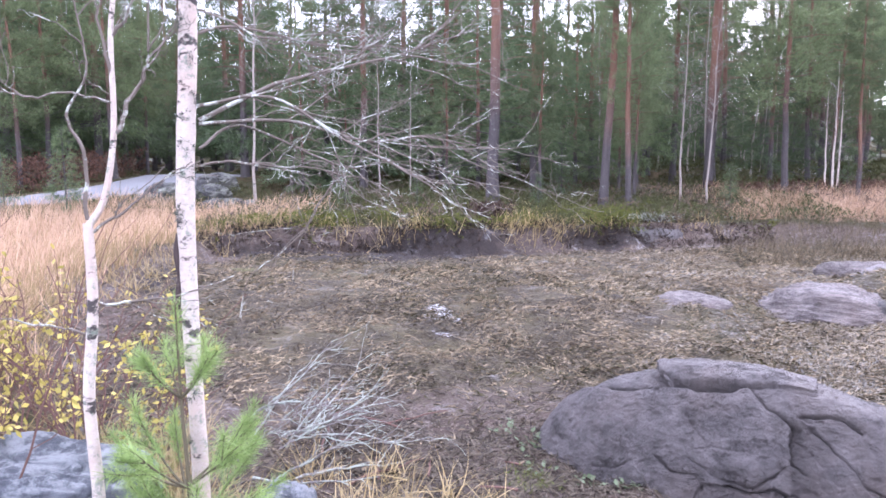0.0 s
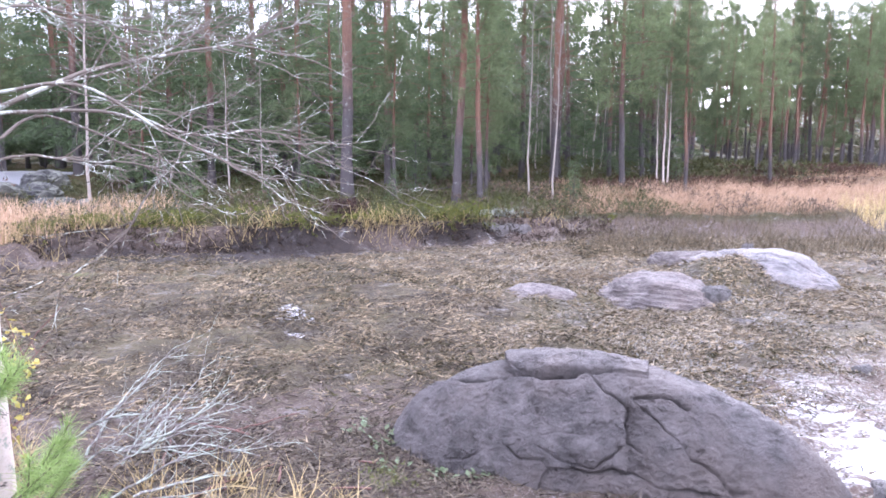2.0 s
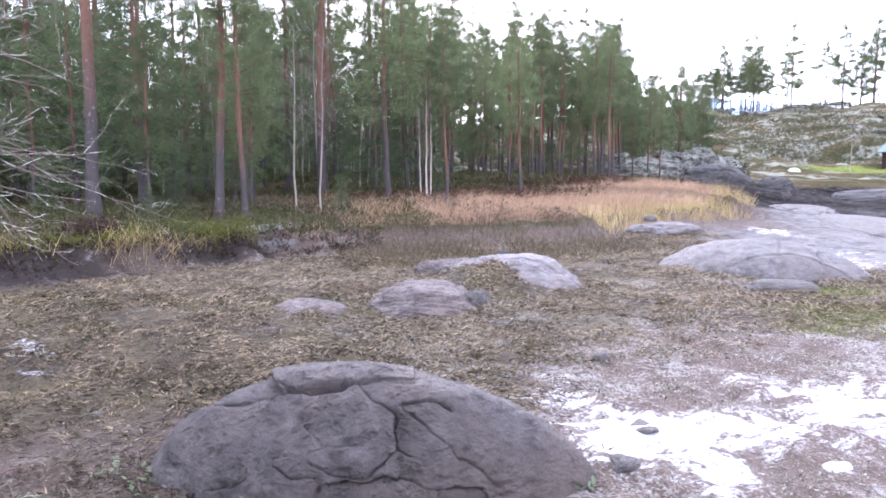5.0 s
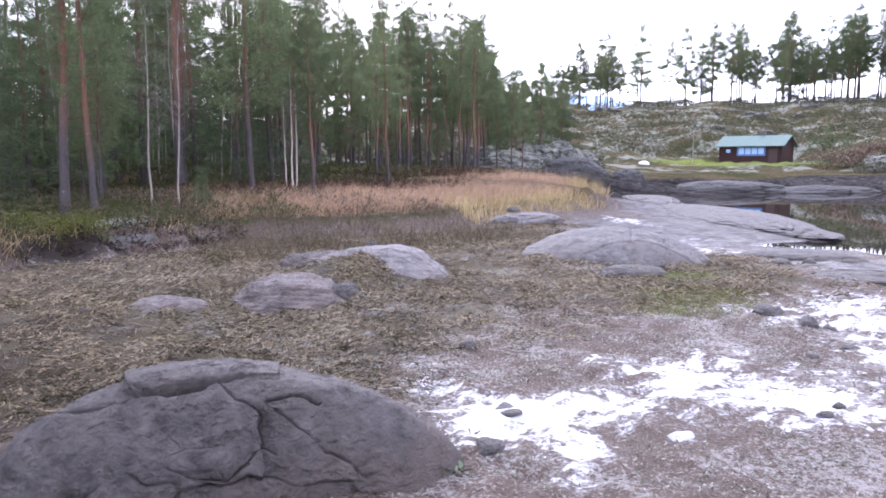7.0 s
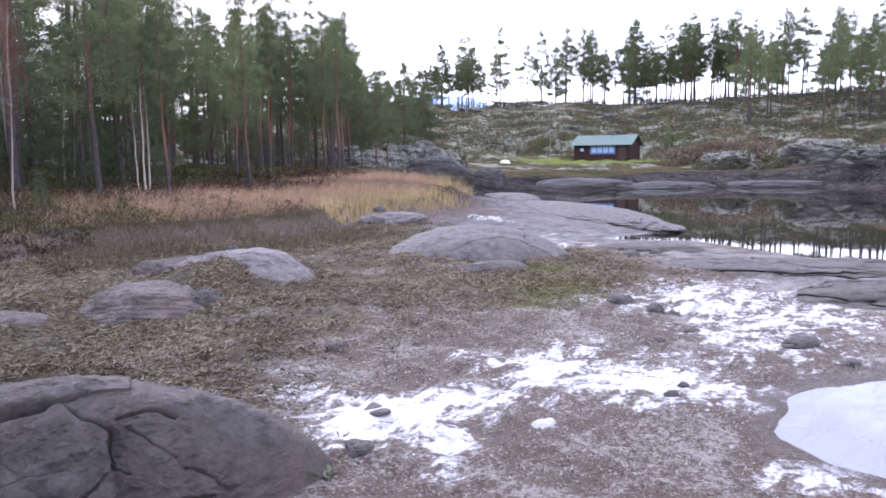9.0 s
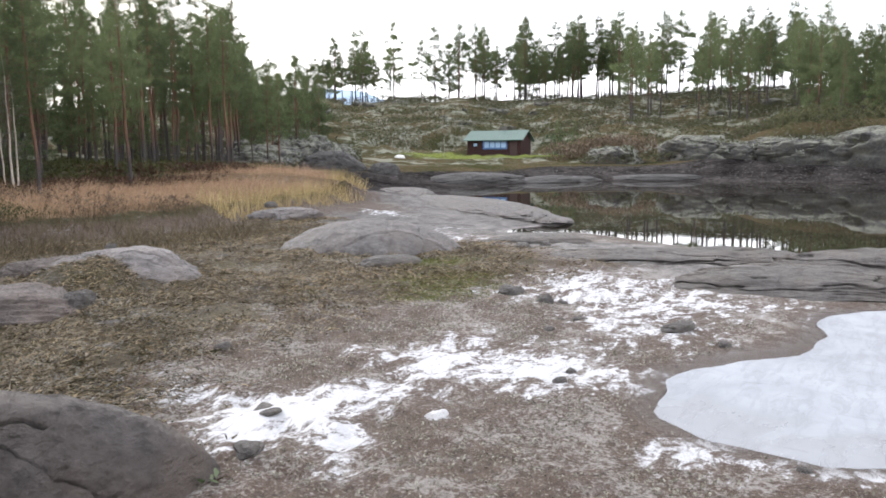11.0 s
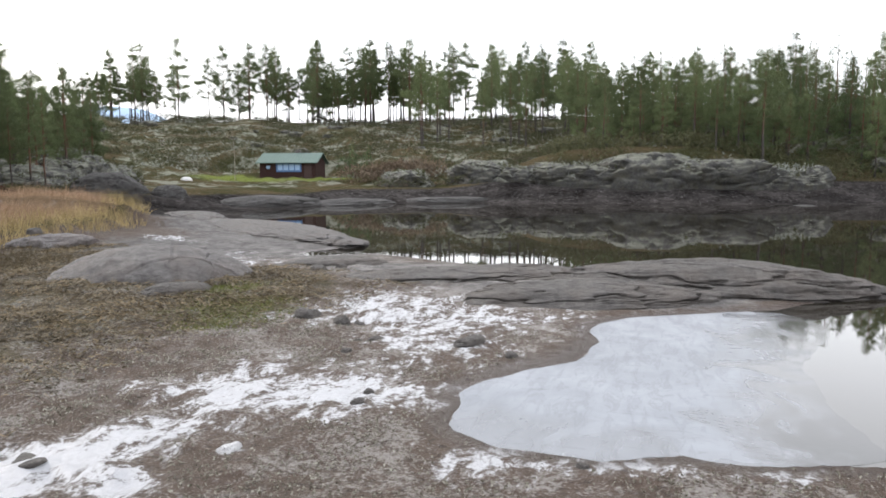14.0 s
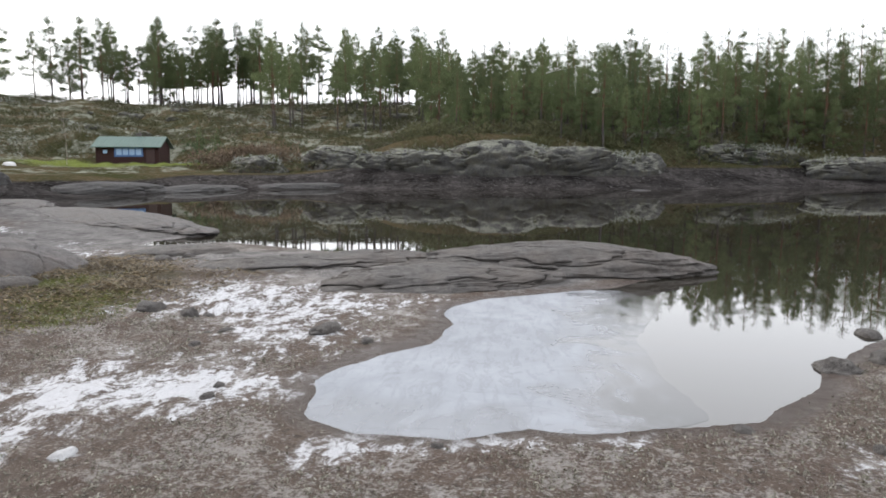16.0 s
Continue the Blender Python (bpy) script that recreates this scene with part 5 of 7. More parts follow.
for x, y in scatter(30, (41.5, 49), (58, 104), 2.2, taken, lambda x, y: dry(x, y, 6)):
    plant_tree("pine_tree", FAR_PINES[rng.integers(6)], x, y, rng.uniform(0, 360), rng.uniform(0.7, 1.0), "pine on the slope beyond the tan grass", "trees of the near wood")
for x, y in scatter(18, (24, 44), (34, 62), 1.6, taken, lambda x, y: dry(x, y, 7)):
    plant_tree("young_pine", LOW_PINES[rng.integers(3)], x, y, rng.uniform(0, 360), rng.uniform(0.35, 0.6), "young bushy green pine in the open wood", "trees of the near wood")
for x, y in scatter(36, (-22, 22), (21, 44), 1.3, taken, lambda x, y: dry(x, y, 6) and line_distance(np.array([x]), np.array([y]), road_line)[0] > 3.0):
    plant_tree("spruce_tree", SPRUCES[rng.integers(3)], x, y, rng.uniform(0, 360), rng.uniform(0.3, 0.6), "young dark spruce under the taller trees", "trees of the near wood")
# the depth of the woods, too far in to tell one tree from the next
LITE = [conifer("pine", 10.0, 0.12, 180 + i, 0.12, 620, 5, 0.32, 0, 0.6, 0.25) for i in range(2)] + [conifer("spruce", 10.0, 0.12, 184 + i, 0.03, 640, 5, 0.32, 0, 0.6) for i in range(2)]
LITE = [[(np.array([v.co[:] for v in me.vertices]), np.array([tuple(p.vertices) if len(p.vertices) == 4 else tuple(p.vertices) + (p.vertices[-1],) for p in me.polygons])) for me in pair] for pair in LITE]


def wood_stuff(name, spots_, low, high, label):
    for k, (piece, mat) in enumerate((("trunks", PINE_BARK), ("crowns", PINE_NEEDLE))):
        verts, tris, base = [], [], 0
        for n, (x, y) in enumerate(spots_):
            v, f = LITE[n % 4][k]
            s, a = low + (high - low) * ((n * 0.618) % 1.0), n * 2.4
            c, q = math.cos(a), math.sin(a)
            verts.append(np.stack([x + s * (v[:, 0] * c - v[:, 1] * q), y + s * (v[:, 0] * q + v[:, 1] * c), on_land(x, y) - 0.1 + s * v[:, 2]], 1))
            tris.append(f + base)
            base += len(v)
        f = np.concatenate(tris)
        f = f if k == 0 else f[:, :3]
        tagged(part(name + "_" + piece, mesh_of(name + "_" + piece, np.concatenate(verts), f, mat, k == 0)), label + (" trunks" if k == 0 else " crowns"), "wood", kind="stuff")


wood_stuff("deep_wood", scatter(110, (-40, 22), (50, 100), 2.2, taken, lambda x, y: dry(x, y)) + scatter(12, (12, 28), (60, 100), 2.4, taken), 1.0, 1.6, "far pines and spruces deep in the near wood:")
wood_stuff("far_wood", scatter(12, (85, 88), (100, 128), 2.2, taken) + scatter(120, (86, 122), (92, 128), 2.2, taken), 0.65, 1.0, "pines and spruces filling the wood across the lake:")
# the far side: a thin line along the crest, thicker woods towards the south
for x, y in scatter(46, (48.5, 66), (160, 182), 2.6, taken):
    plant_tree("pine_tree", FAR_PINES[(0, 2, 4, 0, 1, 5)[rng.integers(6)]], x, y, rng.uniform(0, 360), rng.uniform(0.9, 1.8), "tall thin pine on the far crest against the sky", "trees of the far crest")
for x, y in scatter(72, (64, 87), (146, 180), 2.4, taken):
    plant_tree("pine_tree", FAR_PINES[(0, 2, 4, 0, 2, 1)[rng.integers(6)]], x, y, rng.uniform(0, 360), rng.uniform(0.9, 1.8), "tall pine with a bare trunk on the far crest", "trees of the far crest")
for x, y in scatter(18, (72, 84), (100, 142), 3.0, taken):
    plant_tree("pine_tree", FAR_PINES[(0, 2, 4)[rng.integers(3)]], x, y, rng.uniform(0, 360), rng.uniform(1.0, 1.4), "tall bare-trunked pine on the slope across the lake", "trees of the far wood")
for x, y in scatter(14, (84, 90), (84, 112), 2.2, taken, lambda x, y: dry(x, y, 9)):
    plant_tree("pine_tree", FAR_PINES[rng.integers(6)], x, y, rng.uniform(0, 360), rng.uniform(0.75, 1.15), "tall pine in the wood across the lake", "trees of the far wood")
for x, y in scatter(110, (86, 122), (70, 100), 2.2, taken, lambda x, y: dry(x, y, 4)):
    if rng.random() < 0.35:
        plant_tree("spruce_tree", FAR_SPRUCES[rng.integers(2)], x, y, rng.uniform(0, 360), rng.uniform(0.55, 0.92), "dense green spruce in the wood across the lake", "trees of the far wood")
    else:
        plant_tree("pine_tree", FAR_PINES[(0, 1, 2, 5, 3)[rng.integers(5)]], x, y, rng.uniform(0, 360), rng.uniform(0.6, 1.0), "tall pine in the wood across the lake", "trees of the far wood")
plant_tree("birch_tree", BIRCHES[0], 68.9, 42.3, 40, 0.75, "bare brown birch on the lawn by the cabin", "", sink=0.1)
plant_tree("spruce_tree", FAR_SPRUCES[0], 79.5, 33.3, 10, 0.42, "small dark spruce beside the cabin", "", sink=0.1)
plant_tree("spruce_tree", FAR_SPRUCES[1], 81.0, 31.8, 80, 0.30, "small dark spruce beside the cabin", "", sink=0.1)

# ---- the cabin across the lake ----
def build_cabin():
    red = plain("red_boards", (0.022, 0.009, 0.008), (0.042, 0.016, 0.014), 0.75, 3, stretch=(8, 8, 0.6))
    blue = plain("blue_paint", (0.06, 0.12, 0.26), (0.09, 0.17, 0.34), 0.5, 4)
    tin = plain("green_roof_sheet", (0.055, 0.10, 0.085), (0.095, 0.15, 0.125), 0.45, 2)
    k = Nodes("window_glass")
    glass = k.done((0.32, 0.45, 0.62), 0.05, None, 0.6)
    cabin = new("cabin")
    L, D, Hh, R = 6.4, 4.2, 1.85, 0.95      # length, depth, wall height, rise of the roof
    for i in range(int(L / 0.19)):
        part("board", box_mesh("board", (0.18, 0.05, Hh), (-L / 2 + 0.095 + i * 0.19, -D / 2 - 0.002 * (i % 3), Hh / 2), red, 0.008), cabin)
    for sx in (-1, 1):
        bm = bmesh.new()
        pts = [(-D / 2, 0), (D / 2, 0), (D / 2, Hh), (0, Hh + R), (-D / 2, Hh)]
        front = [bm.verts.new((sx * L / 2, y, z)) for y, z in pts]
        rear = [bm.verts.new((sx * (L / 2 - 0.12), y, z)) for y, z in pts]
        bm.faces.new(front)
        bm.faces.new(rear[::-1])
        for i in range(5):
            bm.faces.new((front[i], rear[i], rear[(i + 1) % 5], front[(i + 1) % 5]))
        bmesh.ops.recalc_face_normals(bm, faces=bm.faces)
        ob = part("gable_wall", bm, cabin)
        ob.data.materials.append(red)
    part("back_wall", box_mesh("back_wall", (L - 0.3, 0.1, Hh), (0, D / 2 - 0.05, Hh / 2), red), cabin)
    for sy in (-1, 1):
        run = math.hypot(D / 2 + 0.45, R * (D / 2 + 0.45) / (D / 2))
        slope = math.degrees(math.atan2(R, D / 2))
        bm = bmesh.new()
        bmesh.ops.create_cube(bm, size=1.0, matrix=Matrix.Diagonal((L + 0.7, run, 0.07, 1)))
        ob = part("roof", bm, cabin, "green sheet roof")
        ob.data.materials.append(tin)
        mid = run / 2
        ob.matrix_local = pose(0, sy * mid * math.cos(radians(slope)), Hh + R - mid * math.sin(radians(slope)) + 0.06, -sy * slope, 0, 0)
        rib = box_mesh("roof_rib", (0.04, run, 0.04), (0, 0, 0.05), tin, 0)
        for j in range(18):
            part("roof_rib", rib, ob).location.x = -L / 2 - 0.2 + j * (L + 0.4) / 17
    for sx, w in ((0.15, 2.9),):
        win = part("window", box_mesh("window", (w, 0.06, 1.0), (sx, -D / 2 - 0.045, 1.22), blue), cabin, "long blue-framed window")
        for j in range(4):
            part("pane", box_mesh("pane", (0.54, 0.03, 0.66), (sx - w / 2 + 0.48 + j * 0.66, -D / 2 - 0.085, 1.24), glass, 0.005), win)
    small = part("window", box_mesh("window", (0.6, 0.06, 0.5), (-2.2, -D / 2 - 0.045, 1.25), red), cabin)
    part("pane", box_mesh("pane", (0.42, 0.03, 0.34), (-2.2, -D / 2 - 0.085, 1.25), glass, 0.005), small)
    part("door", box_mesh("door", (0.85, 0.06, 1.7), (2.35, -D / 2 - 0.045, 0.88), plain("dark_door", (0.035, 0.02, 0.02), (0.07, 0.04, 0.035), 0.6), 0.01), cabin, "dark board door")
    part("floor_slab", box_mesh("floor_slab", (L - 0.2, D - 0.2, 0.5), (0, 0, -0.2), WETROCK), cabin)
    part("chimney", box_mesh("chimney", (0.45, 0.45, 0.7), (0.6, 0.2, Hh + R + 0.1), WETROCK), cabin)
    cabin.matrix_world = pose(76.2, 39.2, 2.0, 0, 0, -80)
    tagged(cabin, "low dark red cabin with green roof and blue windows", "cabin")


build_cabin()


def build_far_ridge():
    k = Nodes("haze_tinted_mountain")
    # aerial haze is painted into the ridge as a pale blue base colour
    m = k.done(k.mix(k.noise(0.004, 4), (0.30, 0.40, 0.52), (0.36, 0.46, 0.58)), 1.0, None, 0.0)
    a = np.linspace(20, 125, 160)
    tops = 60 + 190 * np.exp(-((a - 50.5) / 8.0) ** 2) + fbm(a * 0.25, a * 0, 0, 4) * 45
    v = []
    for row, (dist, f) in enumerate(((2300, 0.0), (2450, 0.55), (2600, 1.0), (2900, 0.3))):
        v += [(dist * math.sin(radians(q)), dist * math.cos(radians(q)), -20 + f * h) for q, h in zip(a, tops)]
    tagged(part("mountain_ridge", mesh_of("mountain_ridge", np.array(v), grid_faces(4, len(a)), m)), "distant mountain ridge coloured with blue haze", "mountain", kind="structure")


build_far_ridge()

# ---- grass, weed and shrubs ----
def places(count, x0, x1, y0, y1, keep):
    """Random places in a rectangle for which keep(x, y) is at least a random number."""
    x, y = rng.uniform(x0, x1, count), rng.uniform(y0, y1, count)
    ok = keep(x, y) > rng.random(count)
    x, y = x[ok], y[ok]
    return np.stack([x, y, land(x, y)], 1)


def lake_d(x, y):
    return shore_distance(x, y, LAKE)


def bank_e(x, y):
    return -shore_distance(x, y, BANK)


def leaning(n, tilt, toward=None):
    h = rng.normal(size=(n, 3)) * tilt
    h[:, 2] = 1.0
    if toward:
        h[:, :2] += toward
    return h / np.linalg.norm(h, axis=1)[:, None]


def stuff(name, sets, material, label, category, smooth=True):
    verts, faces, base = [], [], 0
    for v, f in sets:
        verts.append(v)
        faces.append(f + base)
        base += len(v)
    return tagged(part(name, mesh_of(name, np.concatenate(verts), np.concatenate(faces), material, smooth)), label, category, kind="stuff")


def clumps(count, x, y):
    """0 to 1: a patchy density."""
    return np.clip(fbm(x * 0.9, y * 0.9, 0, 77, 3) * 2.4 + 0.55, 0.05, 1)


# dead weed lying on the flat
def weed_keep(x, y):
    d, e, far = lake_d(x, y), bank_e(x, y), np.hypot(x, y)
    k = ramp(d, 3.2, 5.5) * (1 - ramp(e, -0.9, 0.0)) * (1 - spots(x, y, [(-0.3, 13.1, 1.5, 0.6, 12)])) * (0.12 + 0.88 * ramp(np.hypot(x - 0.2, y - 2.5), 2.2, 4.0))
    return k * (0.65 + 0.35 * ramp(x, 1.5, 4.0)) * np.clip(fbm(x * 1.9, y * 1.9, 0, 31, 4) * 3.4 + 0.6, 0.06, 1) * np.minimum(1, 7.0 / far)


def strewn(count, box, keep, seed, scale):
    """Curled scraps of weed lying every way: their blades, larger where they lie farther off."""
    p = places(count, *box, keep)
    n = len(p)
    turn = fbm(p[:, 0] * 1.1, p[:, 1] * 1.1, 0, seed, 3) * 9 + rng.normal(size=n) * 0.9
    h = np.stack([np.cos(turn), np.sin(turn), np.abs(rng.normal(size=n)) * 0.55], 1)
    h /= np.linalg.norm(h, axis=1)[:, None]
    size = (1 + np.hypot(p[:, 0], p[:, 1]) * 0.05) * scale
    p[:, 2] += rng.uniform(0.0, 0.03, n)
    thin = rng.random(n) < 0.18
    long = np.where(thin, rng.uniform(0.06, 0.14, n), rng.uniform(0.015, 0.06, n))
    broad = np.where(thin, rng.uniform(0.003, 0.006, n), rng.uniform(0.005, 0.015, n))
    return blades(p, h, long * size, broad * size, rng.uniform(0.2, 1.3, n), 3)


weed_box = (-5, 17, 2.0, 16)
stuff("weed_litter", [strewn(620000, weed_box, weed_keep, 61, 1.0)], STRAW, "matted dead straw-coloured water weed on the mud", "dead weed")
stuff("olive_weed", [strewn(480000, weed_box, lambda x, y: weed_keep(x, y) * (1 - 0.8 * ramp(x, 4.0, 9.0)) * np.clip(fbm(x * 0.7, y * 0.7, 0, 29, 4) * 5 + 0.55, 0, 1), 63, 0.95)],
      leaf_material("olive_weed", (0.020, 0.018, 0.006), (0.155, 0.130, 0.050), 0.2, 0.15), "matted olive-brown weed over the flat", "dead weed")
stuff("pale_weed", [strewn(300000, (1.2, 14, 3.5, 14), lambda x, y: weed_keep(x, y) * ramp(x, 1.2, 3.6) * np.clip(fbm(x * 1.3, y * 1.3, 0, 37, 4) * 3.5 + 0.5, 0, 1), 67, 0.95)],
      leaf_material("bleached_weed", (0.14, 0.112, 0.075), (0.54, 0.475, 0.38), 0.2, 0.15), "bleached pale water weed with frost on the flat", "dead weed")
p = places(170000, -4.0, 2.4, 2.6, 9.0, lambda x, y: (1 - ramp(bank_e(x, y), 0.3, 0.9)) * (1 - 0.6 * ramp(y, 5.0, 7.0)) * clumps(0, x * 1.5, y * 1.5))
n = len(p)
h = rng.normal(size=(n, 3)) * (1, 1, 0.35)
h /= np.linalg.norm(h, axis=1)[:, None]
h[:, 2] = np.abs(h[:, 2])
stuff("mud_litter", [blades(p + (0, 0, 0.006), h, rng.uniform(0.02, 0.11, n), rng.uniform(0.004, 0.012, n), rng.uniform(0, 0.4, n))], leaf_material("mixed_litter", (0.020, 0.013, 0.009), (0.27, 0.225, 0.16), 0.2, 0.1),
      "broken stems and leaves strewn over dark mud", "litter")
p = places(60000, -5, 9, 9, 16, lambda x, y: ramp(bank_e(x, y), -1.4, -0.5) * (1 - ramp(bank_e(x, y), 0.2, 0.6)) * clumps(0, x * 1.5, y * 1.5) * 0.45 * (1 - 0.8 * spots(x, y, [(-0.5, 13.1, 2.3, 0.85, 8), (-2.8, 13.2, 1.4, 0.5, 0)])))
n = len(p)
h = rng.normal(size=(n, 3)) * (1, 1, 0.3)
h /= np.linalg.norm(h, axis=1)[:, None]
h[:, 2] = np.abs(h[:, 2])
stuff("bank_litter", [blades(p + (0, 0, 0.008), h, rng.uniform(0.04, 0.18, n), rng.uniform(0.008, 0.02, n), rng.uniform(0, 0.5, n))], leaf_material("bank_litter", (0.030, 0.022, 0.016), (0.20, 0.16, 0.10), 0.2, 0.1),
      "dark broken stems strewn along the foot of the bank", "litter")
# crumbs of moss and shell on the bare mud
p = places(80000, 0, 10, -5, 6, lambda x, y: ramp(lake_d(x, y), 0.1, 0.5) * (1 - ramp(lake_d(x, y), 3.5, 5.0)) * (1 - ramp(bank_e(x, y), -0.5, 0.1)) * clumps(0, x * 2.2, y * 2.2) * 0.7 * (1 - ramp(frosted(x, y), 0.2, 0.5)))
v, f = tufts(p + (0, 0, 0.006), leaning(len(p), 3.0), 2, 0.030, 0.022, 1.0)
q = places(120000, 3.0, 14, 2.5, 11, lambda x, y: weed_keep(x, y) * np.clip(fbm(x * 1.1, y * 1.1, 0, 83, 4) * 3.5 + 0.4, 0, 1) * 0.38)
v2, f2 = tufts(q + (0, 0, 0.02), leaning(len(q), 0.9), 2, 0.038, 0.024, 1.4)
stuff("frost_crumbs", [(v2, f2)], leaf_material("frosted_bits", (0.16, 0.145, 0.12), (0.62, 0.61, 0.60), 0.3, 0.1), "frosted white bits of weed scattered over the flat", "debris", False)
stuff("mud_crumbs", [(v, f)], leaf_material("pale_crumbs", (0.085, 0.075, 0.052), (0.48, 0.47, 0.40), 0.2, 0.1), "pale crumbs of dried moss strewn on the mud", "debris", False)
p = places(14000, 7.6, 13.0, 4.6, 7.6, lambda x, y: spots(x, y, GREEN[:2]))
q = places(900, 0.1, 1.0, 3.4, 4.6, lambda x, y: spots(x, y, GREEN[2:3]))
p = np.concatenate([p, q])
v, f = tufts(p, leaning(len(p), 0.6), 3, 0.045, 0.012, 1.0)
stuff("green_moss", [(v, f)], MOSS_LEAF, "low yellow-green moss on the mud", "moss", False)

# tall dry grass: the field by the road, and the meadow before the wood
def field_keep(x, y):
    e = bank_e(x, y)
    road = np.full(np.shape(x), 9.0)
    road = line_distance(x, y, road_line)
    return ramp(e, 0.0, 0.7) * (1 - ramp(x, -3.4, -2.4)) * ramp(y, 3.6, 4.6) * ramp(road, 2.0, 2.8) * np.minimum(1, 8.0 / np.hypot(x, y)) * (0.35 + 0.65 * clumps(0, x, y))


p = places(120000, -14, -2.4, 3.6, 17.5, field_keep)
n = len(p)
gold = rng.random(n) < 0.15 + 0.6 * (1 - ramp(bank_e(p[:, 0], p[:, 1]), 0.3, 1.5))
for name, pick, mat in (("tan_grass", ~gold, GRASS_TAN), ("golden_grass", gold, GRASS_GOLD)):
    b = p[pick]
    n = len(b)
    far = np.hypot(b[:, 0], b[:, 1])
    stuff(name, [blades(b, leaning(n, 0.25, (0.12, -0.05)), rng.uniform(0.18, 0.50, n), rng.uniform(0.004, 0.008, n) * (1 + far * 0.08), rng.uniform(0.05, 0.5, n))], mat,
          "tall dry tan grass in the field" if name == "tan_grass" else "golden dry grass along the bank", "grass")


def meadow_keep(x, y):
    e, far = bank_e(x, y), np.hypot(x, y)
    return ramp(e, 0.8, 1.6) * (1 - ramp(e, 5.0, 8.0)) * ramp(x, 5.4, 7.5) * (1 - ramp(x, 24.5, 27.0)) * np.minimum(1, 20.0 / far) * (0.3 + 0.7 * clumps(0, x * 0.6, y * 0.6))


p = places(110000, 5, 28, 13, 28, meadow_keep)
n = len(p)
stuff("tan_meadow", [blades(p, leaning(n, 0.25, (0.2, -0.1)), rng.uniform(0.17, 0.42, n) * (0.55 + 0.9 * np.clip(fbm(p[:, 0] * 0.9, p[:, 1] * 0.9, 0, 87, 3) * 3 + 0.5, 0, 1)), rng.uniform(0.008, 0.018, n), rng.uniform(0.1, 0.9, n), 3)], GRASS_TAN,
      "tan meadow of tall dry grass before the wood", "grass")
p = places(9000, 14, 25, 14.5, 21, lambda x, y: ramp(bank_e(x, y), -0.4, 0.1) * (1 - ramp(bank_e(x, y), 0.8, 1.6)))
n = len(p)
stuff("golden_grass", [blades(p, leaning(n, 0.3), rng.uniform(0.3, 0.65, n), rng.uniform(0.010, 0.018, n), rng.uniform(0.1, 0.6, n))], GRASS_GOLD, "golden grass fringe of the meadow", "grass")
# ochre tufts along the foot of the wooded bank
sets = []
for cx, cy, k in ((-3.4, 13.9, 1.0), (-2.6, 14.0, 0.9), (-2.0, 13.8, 1.2), (-1.0, 13.6, 1.3), (-0.5, 13.6, 1.3), (0.0, 13.5, 1.0), (1.3, 13.6, 1.5), (1.7, 13.8, 1.6), (2.1, 14.0, 1.3), (2.6, 14.3, 1.1), (3.0, 14.4, 0.9), (3.6, 14.6, 0.7),
                  (4.9, 14.7, 0.7), (5.6, 15.0, 0.8), (-4.2, 12.8, 1.0), (-4.5, 11.6, 1.1), (-4.3, 10.4, 1.0), (-4.0, 9.4, 1.1), (-3.8, 8.6, 1.0)):
    n = int(rng.uniform(25, 80) * k)
    x, y = cx + rng.normal(size=n) * 0.20, cy + rng.normal(size=n) * 0.10
    b = np.stack([x, y, land(x, y)], 1)
    sets.append(blades(b, leaning(n, 0.35, (0.05, -0.2)), rng.uniform(0.15, 0.45, n) * k, rng.uniform(0.006, 0.014, n), rng.uniform(0.2, 1.0, n), 3))
stuff("ochre_tufts", sets, GRASS_GOLD, "ochre grass tufts hanging over the bank", "grass")

# brown heather and sedge below the meadow
p = places(17000, 4.5, 16, 10.6, 16.5, lambda x, y: ramp(bank_e(x, y), -3.6, -2.4) * (1 - ramp(bank_e(x, y), 0.9, 1.7)) * ramp(x, 4.8, 6.2) * (1 - ramp(x, 11.5, 15)) * clumps(0, x, y))
n = len(p)
stuff("brown_sedge", [blades(p, leaning(n, 0.45), rng.uniform(0.14, 0.50, n), rng.uniform(0.006, 0.014, n), rng.uniform(0.0, 0.4, n))], leaf_material("brown_sedge", (0.060, 0.048, 0.028), (0.200, 0.158, 0.098), 0.15, 0.2), "thin brown sedge stalks below the meadow", "sedge")


def shrub(count, x0, x1, y0, y1, keep, needles, size, height, material, name, label, category, width=0.3):
    p = places(count, x0, x1, y0, y1, keep)
    p[:, 2] += rng.uniform(0.02, 1.0, len(p)) * height
    v, f = tufts(p, leaning(len(p), 0.7), needles, size, size * width, 1.2)
    return stuff(name, [(v, f)], material, label, category, False)


wood_floor = lambda x, y: ramp(bank_e(x, y), 0.15, 0.9) * clumps(0, x, y) * np.minimum(1, 15.0 / np.hypot(x, y)) * ramp(line_distance(x, y, road_line), 2.2, 3.0)
shrub(70000, -14, 9, 13, 30, lambda x, y: wood_floor(x, y) * (1 - field_keep(x, y)) * np.where((x < -4.8) & (y < 16), 0, 1), 5, 0.10, 0.26, HEATH, "bilberry_shrubs", "low green bilberry and heath under the trees", "heath")
shrub(16000, -5, 14, 13, 24, lambda x, y: wood_floor(x, y) * np.clip(fbm(x * 0.8, y * 0.8, 0, 55, 2) * 4, 0, 1), 5, 0.12, 0.35, BROWN_HEATH, "heather_shrubs", "brown heather on the wooded bank", "heath")
